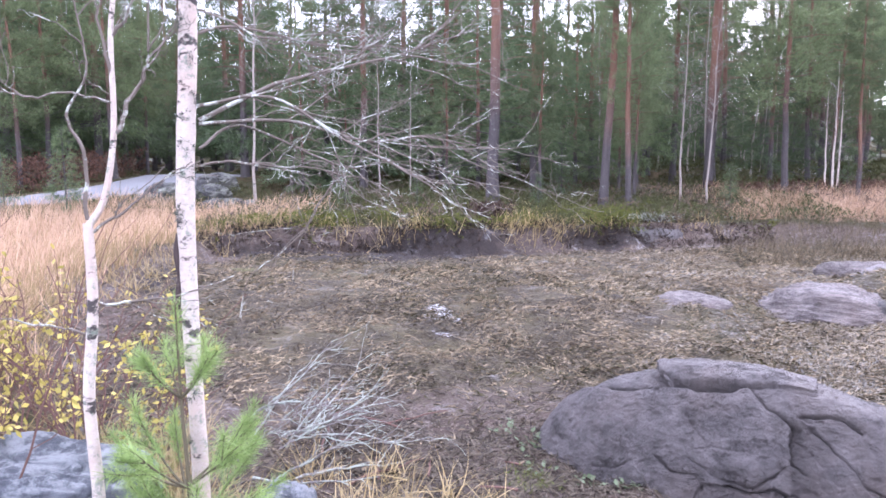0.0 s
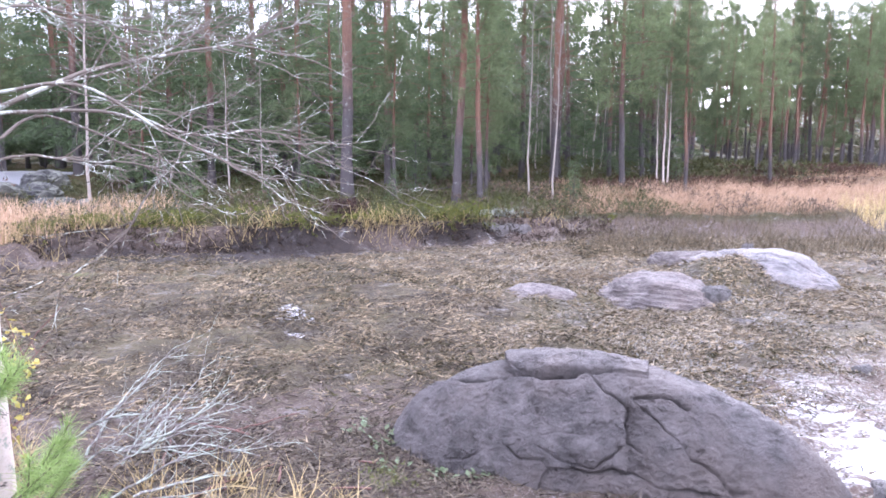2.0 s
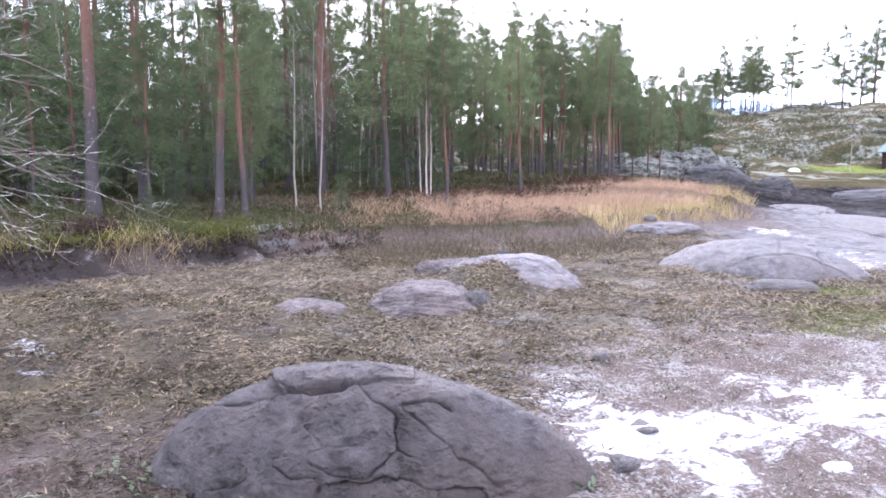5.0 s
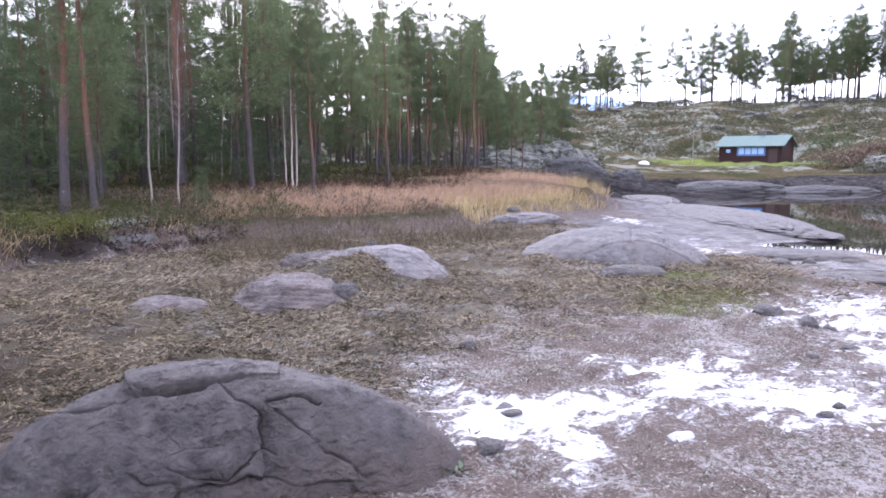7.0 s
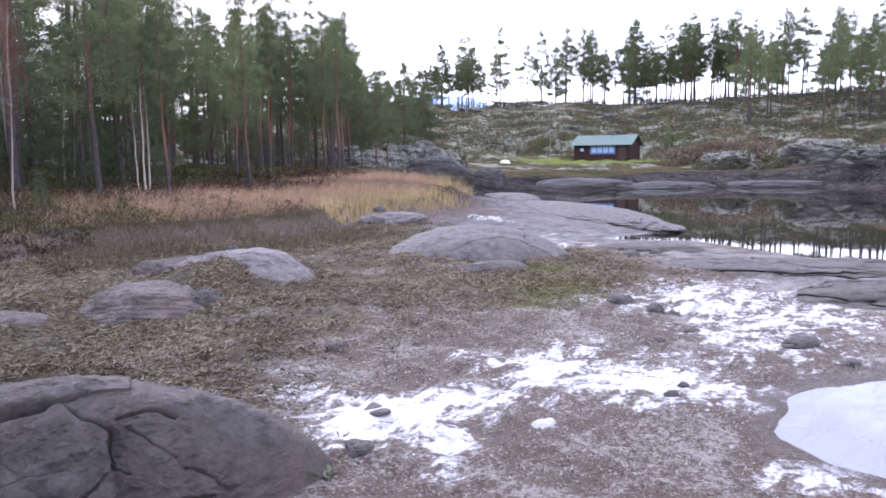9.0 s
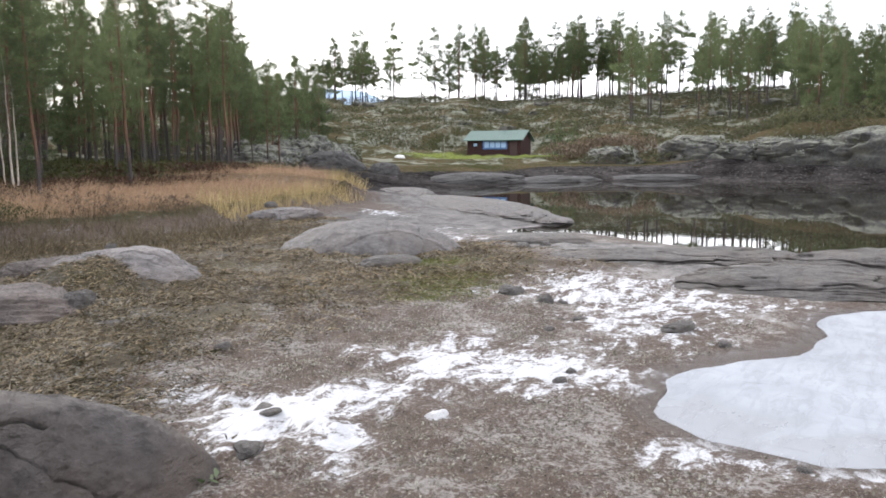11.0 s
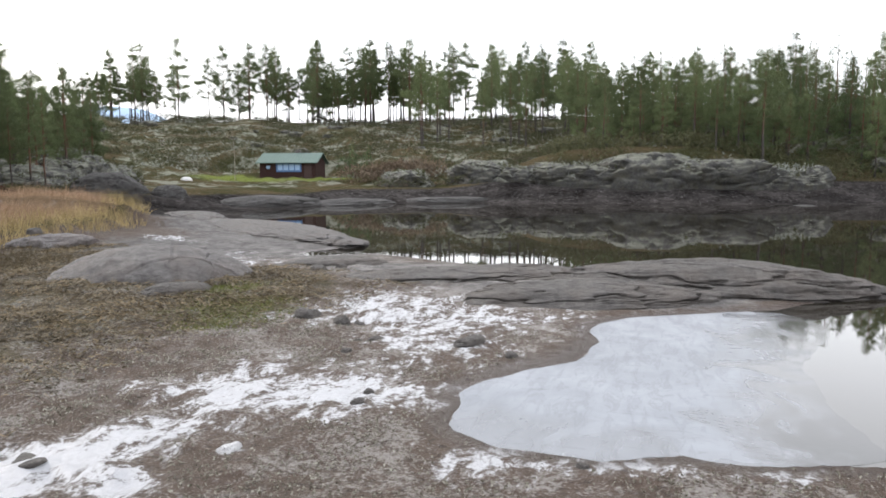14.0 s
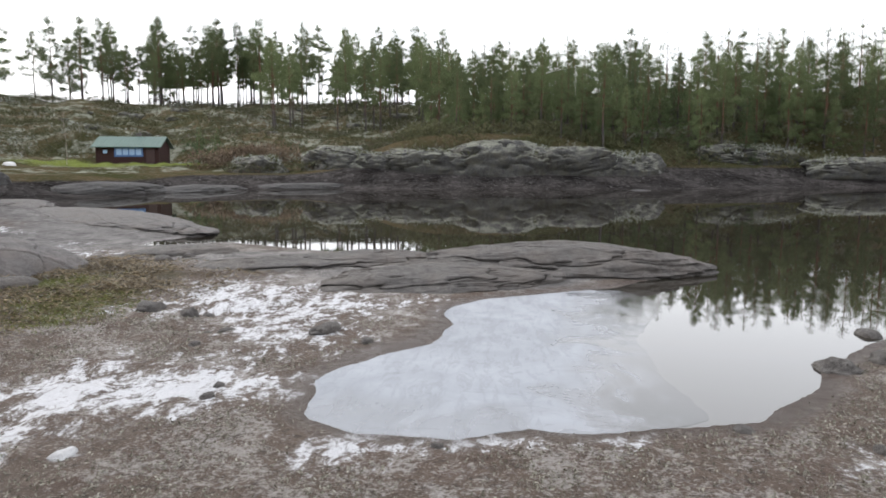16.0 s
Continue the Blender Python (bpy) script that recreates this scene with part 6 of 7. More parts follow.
shrub(3000, -0.2, 1.6, 14.0, 15.6, lambda x, y: spots(x, y, [(0.95, 14.5, 0.34, 0.3, 0)]), 6, 0.09, 0.42, leaf_material("dark_heather", (0.030, 0.018, 0.014), (0.105, 0.062, 0.045), 0.15, 0.2), "heather_bush", "dense brown heather bush under the great pine", "heath")
shrub(9000, 3.4, 5.2, 14.4, 16.2, lambda x, y: spots(x, y, [(4.35, 15.3, 0.34, 0.16, 10), (3.85, 15.15, 0.16, 0.12, 0), (4.95, 15.6, 0.16, 0.1, 0), (2.7, 15.3, 0.14, 0.08, 0)]), 5, 0.05, 0.13, LICHEN, "white_lichen", "cushion of white reindeer lichen on the bank", "lichen")
shrub(9000, -4, 9, 14.0, 24, lambda x, y: ramp(bank_e(x, y), 0.5, 1.2) * np.clip(fbm(x * 1.3, y * 1.3, 0, 91, 2) * 9 - 2.2, 0, 1), 5, 0.06, 0.12, LICHEN, "white_lichen", "scattered white lichen on the mossy bank", "lichen")
shrub(26000, 8, 42, 19, 48, lambda x, y: ramp(bank_e(x, y), 5.0, 8.0) * clumps(0, x * 0.5, y * 0.5), 5, 0.20, 0.4, HEATH, "wood_undergrowth", "green heath under the farther pines", "heath")
shrub(5000, 12, 42, 22, 50, lambda x, y: ramp(bank_e(x, y), 6.0, 9.0) * np.clip(fbm(x * 0.5, y * 0.5, 0, 93, 2) * 8 - 1.6, 0, 1), 6, 0.16, 0.15, LICHEN, "white_lichen", "pale lichen on the rocky rise", "lichen")

# green and yellow-green moss cushions, and dark roots, along the broken edge of the wood's floor
moss_edge = lambda x, y: ramp(bank_e(x, y), 0.0, 0.25) * (1 - ramp(bank_e(x, y), 1.6, 2.8)) * np.clip(fbm(x * 0.9, y * 0.9, 0, 97, 3) * 7 + 0.35, 0, 1)
shrub(26000, -5, 7, 12.6, 17.5, moss_edge, 6, 0.07, 0.24, leaf_material("bank_moss", (0.080, 0.092, 0.014), (0.255, 0.260, 0.050), 0.2, 0.3), "bank_moss", "yellow-green moss cushions along the bank's edge", "moss")
shrub(9000, -5, 7, 12.6, 16.0, lambda x, y: ramp(bank_e(x, y), -0.15, 0.05) * (1 - ramp(bank_e(x, y), 0.25, 0.5)), 5, 0.10, 0.10, leaf_material("dark_roots", (0.010, 0.007, 0.005), (0.060, 0.040, 0.026), 0.15, 0.1), "bank_roots", "dark roots and peat hanging at the bank's foot", "roots")
shrub(20000, -18, -6.5, 18.5, 30, lambda x, y: ramp(line_distance(x, y, road_line), 2.4, 3.2) * clumps(0, x * 0.5, y * 0.5), 6, 0.16, 1.1, leaf_material("russet_thicket", (0.050, 0.028, 0.020), (0.16, 0.085, 0.055), 0.15, 0.2), "russet_thicket", "leafless russet thicket beyond the road", "thicket")

# heath and lichen rooted in the cliff's clefts
sets, pale = [], []
for cx, cy, cz, sx, sy, sz, turn, _ in CLIFF + HEAP:
    n = int(90 * sx)
    u, v = rng.uniform(-0.9, 0.9, n), rng.uniform(-0.95, 0.95, n)
    keep = (u * u + v * v < 0.95) & (fbm(u * 3 + cx, v * 3, 0, 99, 2) > -0.05)
    u, v = u[keep], v[keep]
    c, q = math.cos(radians(turn)), math.sin(radians(turn))
    b = np.stack([cx + u * sx * c - v * sy * q, cy + u * sx * q + v * sy * c, cz + sz * (1 - np.abs(u) ** 3 - np.abs(v) ** 3).clip(0.02, 1) ** 0.4 * 0.97], 1)
    for some, into in ((rng.random(len(b)) < 0.6, sets), (rng.random(len(b)) < 0.5, pale)):
        into.append(tufts(b[some], leaning(int(some.sum()), 0.6), 9, 0.32 if cx > 60 else 0.16, 0.10 if cx > 60 else 0.05, 1.3))
stuff("cliff_heath", sets, HILL_HEATH, "dark heath growing over the outcrops", "heath", False)
stuff("cliff_lichen", pale, LICHEN, "pale lichen tufts over the outcrops", "lichen", False)

# red-brown heath between the tan meadow and the open pines
shrub(12000, 8, 24, 17, 29, lambda x, y: ramp(bank_e(x, y), 4.2, 5.5) * (1 - ramp(bank_e(x, y), 8.0, 10.0)) * clumps(0, x * 0.6, y * 0.6), 7, 0.16, 0.34, leaf_material("russet_heath", (0.055, 0.030, 0.020), (0.19, 0.105, 0.062), 0.15, 0.2), "russet_heath", "red-brown heath behind the tan meadow", "heath")

# the hill across the bay: heath, lichen, bushes
hill = lambda x, y: np.where((np.abs(np.degrees(np.arctan2(x, y)) - 60.5) < 8.5) & (np.hypot(x, y) < 85), 0, 1) * ramp(bank_e(x, y), 2.0, 5.0) * ramp(np.hypot(x - 71.5, y - 36), 8.0, 10.0) * ramp(np.hypot(x - 77, y - 34), 5.0, 7.0) * ramp(np.hypot(x - 68.5, y - 42), 6.0, 7.5)
shrub(130000, 38, 175, -60, 125, lambda x, y: hill(x, y) * np.clip(fbm(x * 0.13, y * 0.13, 0, 71, 4) * 5 + 0.45, 0.02, 1) * (1 - ramp(np.hypot(x, y), 176, 186)), 10, 0.27, 0.8, HILL_HEATH, "hill_heath", "green heath and juniper over the far hill", "heath")
shrub(30000, 60, 100, -60, 12, lambda x, y: ramp(bank_e(x, y), 1.0, 2.5) * (1 - ramp(np.hypot(x, y), 96, 108)) * np.clip(fbm(x * 0.25, y * 0.25, 0, 73, 4) * 5 + 0.35, 0, 1), 8, 0.34, 1.3, HILL_HEATH, "wood_shrubs", "dark green juniper and bilberry before the far wood", "shrubs")
shrub(26000, 38, 175, -60, 125, lambda x, y: hill(x, y) * np.clip(fbm(x * 0.2, y * 0.2, 0, 57, 2) * 4, 0, 1), 9, 0.27, 0.7, BROWN_HEATH, "hill_heather", "brown heather over the far hill", "heath")
shrub(46000, 38, 175, -60, 125, lambda x, y: hill(x, y) * np.clip(fbm(x * 0.16, y * 0.16, 0, 95, 4) * 9 - 0.5, 0, 1), 9, 0.24, 0.2, LICHEN, "hill_lichen", "pale lichen patches on the far hill", "lichen")
shrub(5000, 66, 82, 20, 32, lambda x, y: spots(x, y, [(74.0, 26.0, 4.0, 1.6, -60)]), 6, 0.5, 1.5, BROWN_HEATH, "bare_bushes", "brown leafless bushes beside the cabin", "bush")
shrub(1400, 70, 84, 26, 36, lambda x, y: spots(x, y, [(80.0, 33.5, 1.6, 1.3, 0)]), 6, 0.5, 2.4, SPRUCE_NEEDLE, "juniper_bush", "dark juniper bush beside the cabin", "bush")
p = places(12000, 60, 82, 26, 50, lambda x, y: spots(x, y, [(69.5, 42.0, 5.5, 3.2, -58), (73.5, 34.5, 7.0, 1.5, -58)]))
n = len(p)
stuff("lawn_grass", [blades(p, leaning(n, 0.4), rng.uniform(0.05, 0.14, n), rng.uniform(0.03, 0.06, n), rng.uniform(0.1, 0.5, n))], leaf_material("lawn_blades", (0.075, 0.10, 0.025), (0.175, 0.20, 0.06), 0.2, 0.3), "bright green lawn by the cabin", "lawn")

# ---- the birches and what grows round them ----
def curve_through(points, n=16):
    """A smooth line through a few places."""
    p = np.array(points, float)
    p = np.vstack([2 * p[0] - p[1], p, 2 * p[-1] - p[-2]])
    out = []
    for i in range(1, len(p) - 2):
        for t in np.linspace(0, 1, n, endpoint=False):
            a, b, c, d = p[i - 1], p[i], p[i + 1], p[i + 2]
            out.append(0.5 * (2 * b + (c - a) * t + (2 * a - 5 * b + 4 * c - d) * t * t + (3 * b - a - 3 * c + d) * t ** 3))
    return np.array(out + [p[-2]])


def twiggy(sticks, line, thick, r, level=0, spread=0.62, density=1.0):
    """A bough with side twigs that fork again."""
    wob = np.cumsum(r.normal(size=line.shape), 0) * 0.0016 * (level + 1)
    line = line + wob - wob[0]
    sticks.add(line, (thick, max(thick * 0.3, 0.0010)), (6, 5, 4, 3)[min(level, 3)])
    length = float(np.sum(np.linalg.norm(np.diff(line, axis=0), axis=1)))
    if level >= 3 or length < 0.06:
        return
    for _ in range(int((9, 4, 2)[level] * density)):
        s = r.uniform(0.15, 0.97)
        d = along(line, min(s + 0.03, 1)) - along(line, max(s - 0.03, 0))
        d = d / (np.linalg.norm(d) + 1e-9) + r.normal(size=3) * (spread, spread, spread * 0.8) + np.array([0.26, 0.06, 0.0])
        d /= np.linalg.norm(d)
        ln = length * r.uniform(0.25, 0.62) * (1.15 - s * 0.4)
        twiggy(sticks, limb(along(line, s), d, ln, r.uniform(-0.3, 0.22), r, 8, 0.11), thick * 0.40, r, level + 1, spread, density)


def build_birch():
    r = np.random.default_rng(42)
    tree = new("birch_tree")
    foot = on_land(-0.72, 2.07) - 0.05
    stem = Sticks()
    line = curve_through([(-0.73, 2.07, foot), (-0.72, 2.07, 1.1), (-0.73, 2.07, 1.6), (-0.73, 2.07, 2.0), (-0.71, 2.08, 2.4), (-0.69, 2.09, 3.0), (-0.67, 2.12, 4.2), (-0.72, 2.2, 5.6)], 10)
    z = line[:, 2]
    stem.add(line, np.interp(z, [foot, foot + 0.12, 1.3, 2.2, 3.2, 5.6], [0.042, 0.029, 0.0235, 0.0262, 0.023, 0.006]) * (1 + 0.03 * r.normal(size=len(z))), 14)
    part("trunk", stem.mesh("trunk", BIRCH_BARK), tree)
    scar = Sticks()
    for zz, ln in ((1.83, 0.075), (1.72, 0.065)):
        c = np.array([np.interp(zz, z, line[:, 0]), np.interp(zz, z, line[:, 1]), zz])
        off = np.array([-0.023, -0.012, 0]) if ln > 0.05 else np.array([-0.006, -0.023, 0]) + r.normal(size=3) * (0.01, 0, 0)
        scar.add([c + off + (0, 0, -ln), c + off * 1.08, c + off + (0, 0, ln * 0.8)], [0.003, 0.011, 0.003], 7)
    part("bark_scar", scar.mesh("bark_scar", twig_material("black_bark", (0.02, 0.016, 0.015), (0.07, 0.05, 0.045), (0.12, 0.10, 0.09), 0.65)), tree, "black cracked bark scars")
    for zz in (1.28, 1.42, 1.95, 2.06, 2.14, 2.22, 2.27, 2.38, 2.47, 2.55):
        c = np.array([np.interp(zz, z, line[:, 0]), np.interp(zz, z, line[:, 1]), zz])
        n = int(r.integers(8, 20))
        a = r.uniform(-2.6, 0.2) + r.normal(size=n) * 0.5
        out = np.stack([np.cos(a), np.sin(a), r.normal(size=n) * 0.4], 1)
        v, f = tufts(c + out * (0.024, 0.024, 0.03), out, 7, 0.013, 0.004, 1.2, r)
        part("bark_lichen", mesh_of("bark_lichen", v, f, BARK_LICHEN, False), tree, "grey-green lichen tufts")
    boughs = [((-0.69, 2.09, 2.21), (-0.52, 2.19, 2.31), (-0.38, 2.26, 2.36), (-0.16, 2.39, 2.43), (0.06, 2.55, 2.52), 0.0080),
              ((-0.69, 2.09, 2.20), (-0.48, 2.25, 2.22), (-0.25, 2.38, 2.16), (-0.05, 2.45, 2.17), (0.17, 2.55, 2.14), 0.0062),
              ((-0.69, 2.08, 2.25), (-0.46, 1.98, 2.27), (-0.27, 2.0, 2.16), (-0.15, 2.0, 2.10), (-0.02, 2.0, 2.04), 0.0054)]
    boughs += [((-0.70, 2.08, 2.08), (-0.58, 2.05, 2.09), (-0.45, 2.0, 2.07), (-0.33, 1.98, 2.06), (-0.26, 1.98, 2.01), 0.0042),
              ((-0.69, 2.09, 2.45), (-0.6, 2.21, 2.49), (-0.39, 2.36, 2.46), (-0.30, 2.42, 2.47), (-0.2, 2.5, 2.46), 0.0048),
              ((-0.69, 2.09, 2.52), (-0.6, 2.05, 2.49), (-0.5, 2.0, 2.44), (-0.4, 1.97, 2.42), (-0.34, 1.95, 2.37), 0.0045),
              ((-0.69, 2.08, 2.13), (-0.61, 2.21, 2.20), (-0.4, 2.36, 2.10), (-0.3, 2.42, 2.07), (-0.18, 2.5, 2.09), 0.0048)]
    for *pts, thick in boughs:
        sticks = Sticks()
        twiggy(sticks, curve_through(pts, 6), thick, r)
        part("bough", sticks.mesh("bough", TWIG), tree)
    sticks = Sticks()
    twiggy(sticks, curve_through([(-0.33, 2.37, 2.06), (-0.41, 2.43, 1.95), (-0.47, 2.45, 1.85), (-0.6, 2.43, 1.74), (-0.68, 2.42, 1.66), (-0.72, 2.49, 1.45)], 5), 0.004, r, 1)
    part("bough", sticks.mesh("bough", TWIG), tree)
    for zz in (2.7, 2.95, 3.3, 3.7, 4.2):
        a = r.uniform(0, 6.28)
        c = np.array([np.interp(zz, z, line[:, 0]), np.interp(zz, z, line[:, 1]), zz])
        sticks = Sticks()
        twiggy(sticks, limb(c, np.array([math.cos(a), math.sin(a), 0.5]), 0.8, 0.2, r, 10), 0.008, r, 0, 0.5, 0.6)
        part("bough", sticks.mesh("bough", TWIG), tree)
    tagged(tree, "white-barked birch with bare lichened boughs by the shore", "tree")


def build_forked_birch():
    r = np.random.default_rng(43)
    tree = new("birch_tree")
    foot = on_land(-0.95, 1.92) - 0.05
    stem = Sticks()
    stem.add(curve_through([(-0.95, 1.92, foot), (-0.955, 1.92, 1.15), (-0.965, 1.92, 1.45), (-0.945, 1.93, 1.7), (-0.945, 1.93, 1.93)], 10), (0.0185, 0.0130), 10)
    stem.add(curve_through([(-0.945, 1.93, 1.92), (-0.905, 1.95, 2.0), (-0.875, 1.96, 2.18), (-0.87, 1.96, 2.42), (-0.85, 1.97, 2.6)], 8), (0.0105, 0.0065), 8)
    part("trunk", stem.mesh("trunk", BIRCH_BARK), tree)
    limbs = [(((-0.945, 1.93, 1.94), (-0.94, 1.93, 2.12), (-0.965, 1.92, 2.22), (-0.92, 1.94, 2.36), (-0.95, 1.93, 2.55)), 0.006),
                       (((-0.872, 1.96, 2.17), (-0.83, 1.98, 2.24), (-0.79, 2.0, 2.32), (-0.77, 2.0, 2.40), (-0.76, 2.0, 2.58)), 0.0075),
                       (((-0.872, 1.96, 2.30), (-0.885, 1.95, 2.40), (-0.90, 1.95, 2.5), (-0.9, 1.95, 2.62)), 0.006),
                       (((-0.87, 1.96, 2.42), (-0.83, 1.97, 2.5), (-0.80, 1.98, 2.62)), 0.006)]
    limbs += [(((-0.87, 1.96, 2.25), (-0.95, 1.9, 2.27), (-1.05, 1.86, 2.26), (-1.12, 1.82, 2.3)), 0.004),
                       (((-0.945, 1.93, 1.90), (-0.86, 1.96, 1.96), (-0.78, 1.98, 2.02), (-0.70, 2.0, 2.06)), 0.005),
                       (((-0.945, 1.93, 1.71), (-0.85, 1.98, 1.70), (-0.73, 2.03, 1.71), (-0.62, 2.15, 1.745)), 0.005),
                       (((-0.95, 1.93, 1.62), (-1.02, 1.9, 1.66), (-1.12, 1.86, 1.68), (-1.2, 1.8, 1.7)), 0.004)]
    for pts, thick in limbs:
        sticks = Sticks()
        twiggy(sticks, curve_through(pts, 6), thick, r, 1, 0.5)
        part("bough", sticks.mesh("bough", TWIG), tree)
    tagged(tree, "thin forked birch with bare crooked twigs before a rock", "tree")


def build_sapling():
    r = np.random.default_rng(44)
    tree = new("pine_sapling")
    x, y = -0.69, 1.86
    foot = on_land(x, y) - 0.04
    wood = Sticks()
    line = curve_through([(x - 0.01, y, foot), (x + 0.01, y, 1.15), (x, y, 1.45), (x - 0.005, y, 1.73)], 8)
    wood.add(line, (0.008, 0.003), 7)
    shoots = [(along(line, 0.78), line[-1])]
    for zz, count, ln, rise, forks in ((0.85, 5, 0.26, 0.35, 3), (1.08, 6, 0.25, 0.45, 3), (1.22, 7, 0.21, 0.6, 2), (1.47, 6, 0.14, 0.75, 1)):
        for i in range(count):
            a = i * 6.28 / count + r.uniform(-0.4, 0.4)
            d = np.array([math.cos(a), math.sin(a), rise + r.uniform(-0.1, 0.2)])
            b = limb(np.array([x, y, zz]), d / np.linalg.norm(d), ln * r.uniform(0.8, 1.15), -0.2, r, 6, 0.06)
            wood.add(b, (0.004, 0.002), 5)
            shoots.append((b[2], b[-1]))
            for _ in range(forks):
                d2 = (b[-1] - b[0]) / np.linalg.norm(b[-1] - b[0]) + r.normal(size=3) * 0.45 + np.array([0, 0, 0.2])
                b2 = limb(along(b, r.uniform(0.4, 0.8)), d2 / np.linalg.norm(d2), ln * 0.45, -0.1, r, 5, 0.05)
                wood.add(b2, (0.0025, 0.0015), 4)
                shoots.append((b2[1], b2[-1]))
    part("stem", wood.mesh("stem", SAPLING_BARK), tree)
    for a, b in shoots:
        n = int(50 + 1100 * float(np.linalg.norm(b - a)))
        t = r.uniform(0, 1, n)[:, None]
        c = a + (b - a) * t
        d = (b - a) / (np.linalg.norm(b - a) + 1e-9)
        way = d * 0.75 + r.normal(size=(n, 3)) * 0.55
        way /= np.linalg.norm(way, axis=1)[:, None]
        v, f = blades(c, way, r.uniform(0.035, 0.062, n), np.full(n, 0.0018), r.uniform(0, 0.2, n), 1, r)
        part("needle_shoot", mesh_of("needle_shoot", v, f, SAPLING_NEEDLE), tree)
    tagged(tree, "bright green pine sapling in front of the birch", "sapling")


def build_bush():
    r = np.random.default_rng(45)
    bush = new("willow_bush")
    leaves = []
    for i in range(64):
        x, y = -1.95 + r.normal() * 0.30, 3.15 + r.normal() * 0.38
        b = limb(np.array([x, y, on_land(x, y) - 0.03]), np.array([r.normal() * 0.35, r.normal() * 0.35, 1]), r.uniform(0.5, 1.15), 0.1, r, 8, 0.12)
        sticks = Sticks()
        sticks.add(b, (0.006, 0.002), 5)
        for _ in range(5):
            s = r.uniform(0.3, 0.95)
            d = r.normal(size=3) * 0.6 + np.array([0, 0, 0.6])
            t = limb(along(b, s), d / np.linalg.norm(d), r.uniform(0.15, 0.35), 0.0, r, 5, 0.12)
            sticks.add(t, (0.003, 0.0012), 4)
            for q in r.uniform(0.1, 1, 7):
                if r.random() < 0.8:
                    leaves.append(along(t, q))
        part("stem", sticks.mesh("stem", DARKTWIG), bush)
    c = np.array(leaves)
    n = len(c)
    way = r.normal(size=(n, 3))
    way /= np.linalg.norm(way, axis=1)[:, None]
    side = np.cross(way, r.normal(size=(n, 3)))
    side /= np.linalg.norm(side, axis=1)[:, None]
    ln, w = r.uniform(0.026, 0.050, n)[:, None], r.uniform(0.008, 0.014, n)[:, None]
    v = np.stack([c, c + way * ln * 0.5 + side * w, c + way * ln, c + way * ln * 0.5 - side * w], 1).reshape(-1, 3)
    part("leaves", mesh_of("leaves", v, np.arange(4 * n).reshape(-1, 4), WILLOW_LEAF, False), bush)
    tagged(bush, "willow bush with the last yellow autumn leaves", "bush")


def build_brush():
    r = np.random.default_rng(46)
    for i in range(18):
        br = new("dead_branch")
        x, y = r.uniform(-1.30, -0.75), r.uniform(3.7, 4.9)
        p = np.array([x, y, on_land(x, y) + r.uniform(0.0, 0.22)])
        d = np.array([r.uniform(0.3, 1.0), r.uniform(-0.3, 0.6), r.uniform(0.0, 0.75)])
        sticks = Sticks()
        twiggy(sticks, limb(p, d / np.linalg.norm(d), r.uniform(0.35, 0.75), r.uniform(-0.1, 0.25), r, 12, 0.12), r.uniform(0.005, 0.010), r, 1, 0.95, 1.4)
        part("wood", sticks.mesh("wood", DEADWOOD), br)
        tagged(br, "dead grey branch crusted with pale lichen", "branch", "dead branches by the birch")
    # thin bare whips over the field's edge
    for i in range(7):
        x, y = -1.75 + r.normal() * 0.3, 2.3 + r.normal() * 0.3
        sticks = Sticks()
        twiggy(sticks, limb(np.array([x, y, on_land(x, y)]), np.array([r.normal() * 0.3, r.normal() * 0.2, 1]), r.uniform(0.9, 1.5), 0.2, r, 10, 0.1), 0.005, r, 1, 0.5)
        tagged(part("bare_shrub", sticks.mesh("bare_shrub", DARKTWIG)), "bare brown shrub whips beside the rock", "shrub", "bare shrubs")


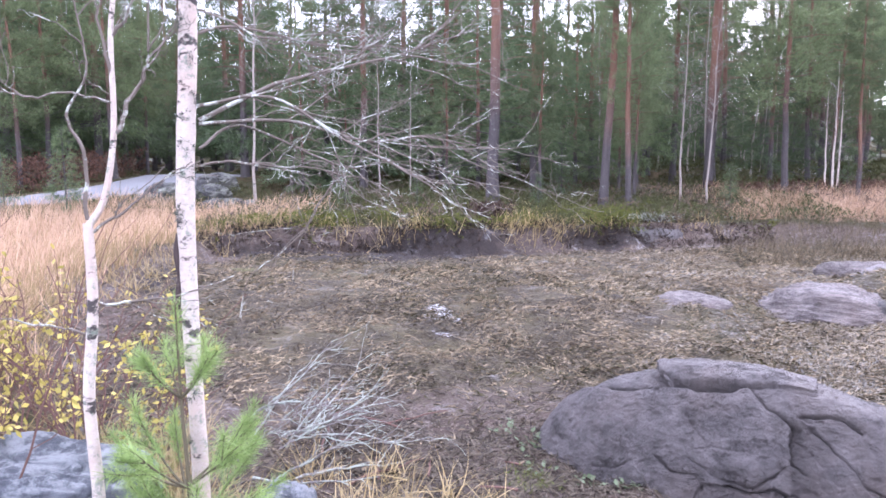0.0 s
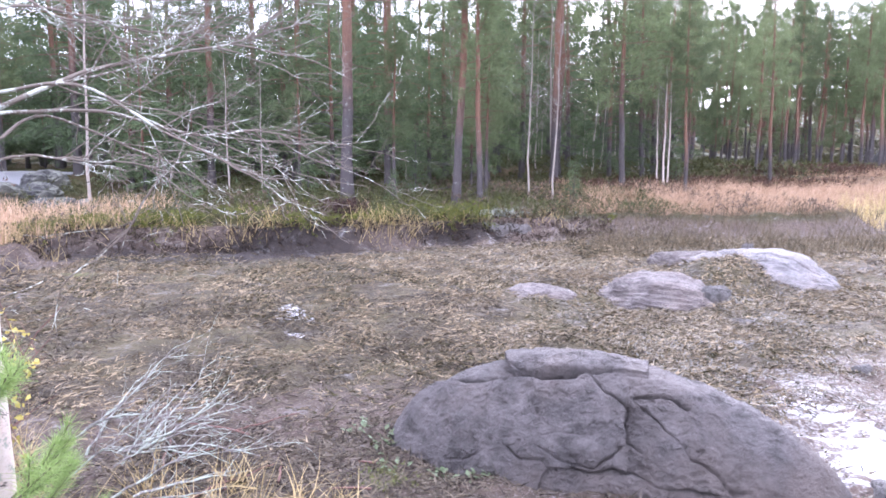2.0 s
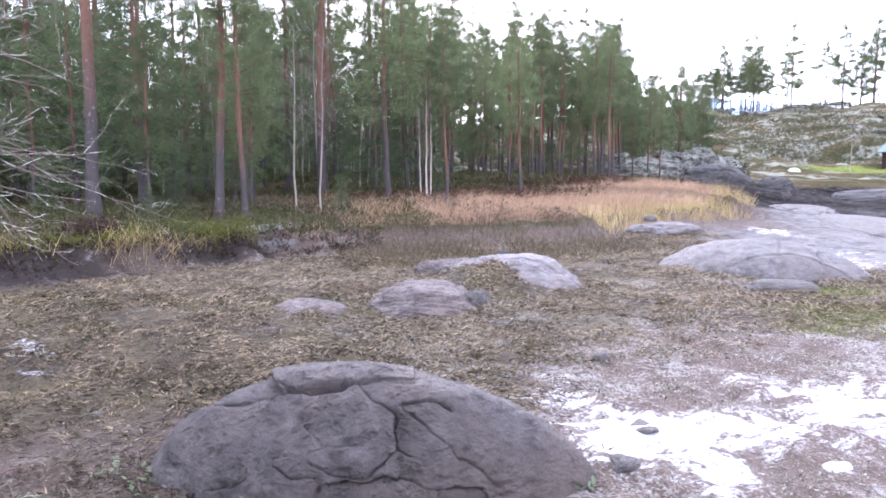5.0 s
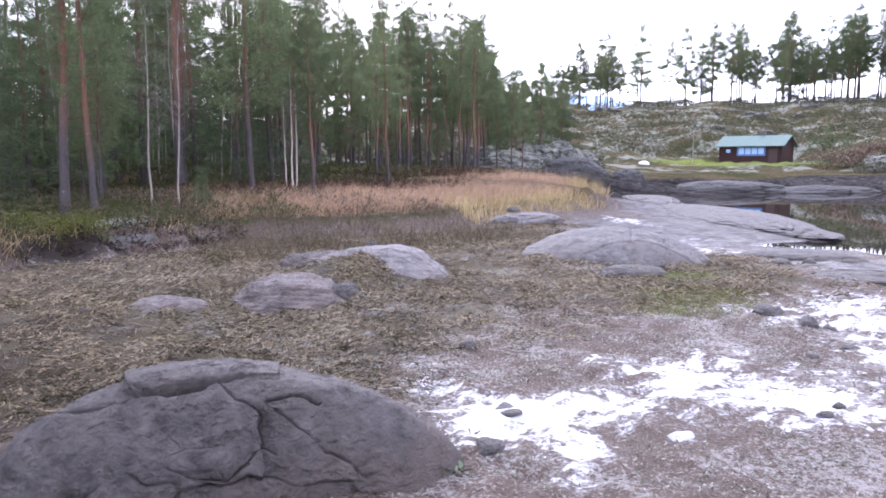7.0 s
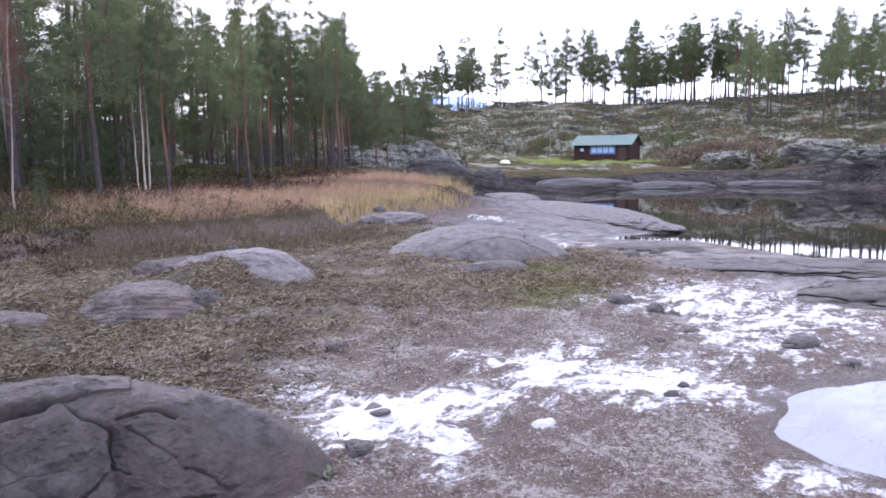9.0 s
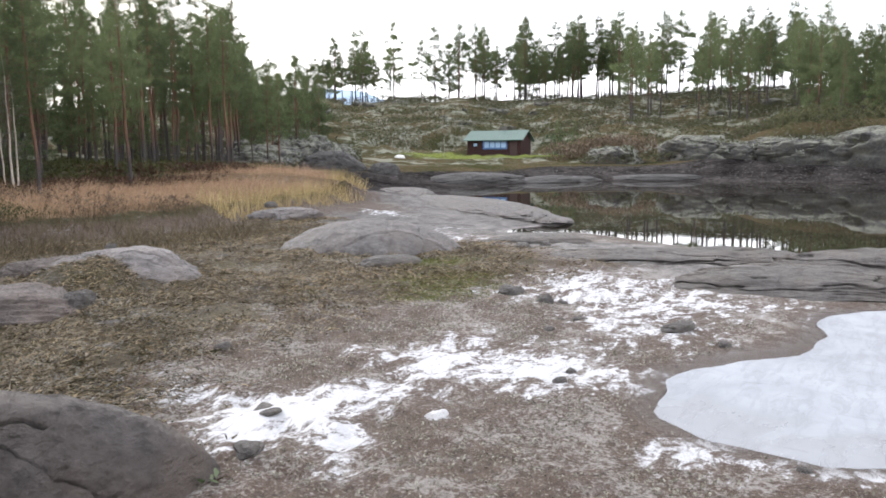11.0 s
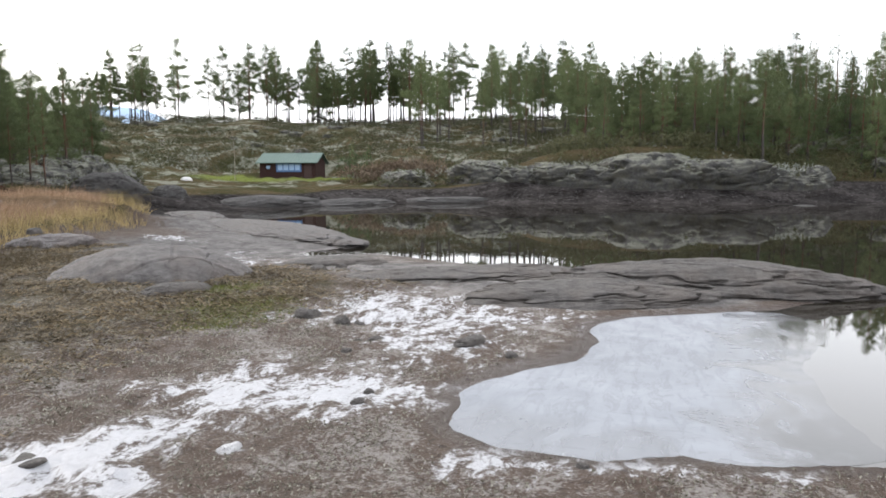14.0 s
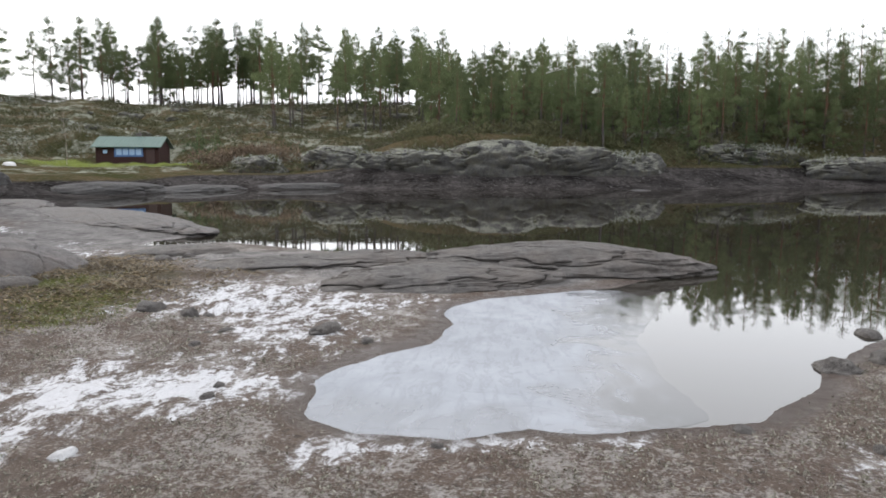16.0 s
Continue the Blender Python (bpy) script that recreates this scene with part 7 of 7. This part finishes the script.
def build_tufts():
    r = np.random.default_rng(47)
    for cx, cy, n, hgt in ((-0.42, 3.55, 60, 0.34), (-0.2, 3.6, 40, 0.30), (0.05, 3.7, 40, 0.26), (-0.75, 3.9, 50, 0.34), (-0.3, 4.0, 40, 0.22), (0.3, 3.6, 26, 0.22), (-1.15, 3.0, 90, 0.42), (-1.3, 3.3, 80, 0.42), (-1.0, 2.85, 70, 0.40), (0.0, 3.35, 30, 0.3), (-1.5, 3.05, 110, 0.45), (-1.75, 3.5, 110, 0.5), (-1.45, 3.7, 90, 0.4), (-2.0, 2.9, 90, 0.5), (-0.9, 3.25, 60, 0.35), (-0.55, 3.2, 50, 0.35), (-0.25, 3.25, 40, 0.33), (-1.6, 4.3, 80, 0.4)):
        x, y = cx + r.normal(size=n) * 0.06, cy + r.normal(size=n) * 0.06
        v, f = blades(np.stack([x, y, land(x, y)], 1), leaning(n, 0.55), r.uniform(0.5, 1.2, n) * hgt, r.uniform(0.004, 0.009, n), r.uniform(0.2, 0.9, n), 3, r)
        tagged(part("grass_tuft", mesh_of("grass_tuft", v, f, GRASS_GOLD)), "bent tuft of straw-yellow grass on the mud", "grass", "straw tufts")
    for i in range(9):
        x, y = r.uniform(-0.8, 0.5), r.uniform(3.6, 4.8)
        a = r.uniform(0, 3.14)
        sticks = Sticks()
        z = on_land(x, y) + 0.02
        sticks.add(limb(np.array([x, y, z]), np.array([math.cos(a), math.sin(a), 0.0]), r.uniform(0.3, 0.6), 0.0, r, 7, 0.1), (0.008, 0.003), 5)
        tagged(part("dark_stick", sticks.mesh("dark_stick", DARKTWIG)), "dark wet stick lying on the mud", "stick", "sticks on the mud")


def build_rosettes():
    """Low leafy plants at the boulder's foot."""
    r = np.random.default_rng(48)
    sets = []
    leaf = leaf_material("herb_leaves", (0.10, 0.14, 0.06), (0.34, 0.38, 0.26), 0.3, 0.3)
    for cx, cy, n, size in ((1.10, 3.98, 26, 0.06), (0.62, 4.55, 34, 0.055), (2.86, 3.46, 30, 0.09), (2.95, 3.36, 20, 0.08), (0.85, 4.05, 18, 0.05), (0.45, 4.75, 26, 0.05), (0.55, 4.2, 22, 0.05)):
        a, tilt = r.uniform(0, 6.28, n), r.uniform(0.2, 1.2, n)
        way = np.stack([np.cos(a), np.sin(a), tilt], 1)
        way /= np.linalg.norm(way, axis=1)[:, None]
        x, y = cx + r.normal(size=n) * 0.05, cy + r.normal(size=n) * 0.05
        c = np.stack([x, y, land(x, y)], 1) + way * 0.02
        side = np.stack([-np.sin(a), np.cos(a), np.zeros(n)], 1)
        ln = (size * r.uniform(0.6, 1.2, n))[:, None]
        v = np.stack([c, c + way * ln * 0.45 + side * ln * 0.28, c + way * ln - (0, 0, 0.01), c + way * ln * 0.45 - side * ln * 0.28], 1).reshape(-1, 3)
        sets.append((v, np.arange(4 * n).reshape(-1, 4)))
    stuff("herbs", sets, leaf, "low grey-green leafy herbs at the boulder's foot", "plant", False)


build_rosettes()
build_birch()
build_forked_birch()
build_sapling()
build_bush()
build_brush()
build_tufts()
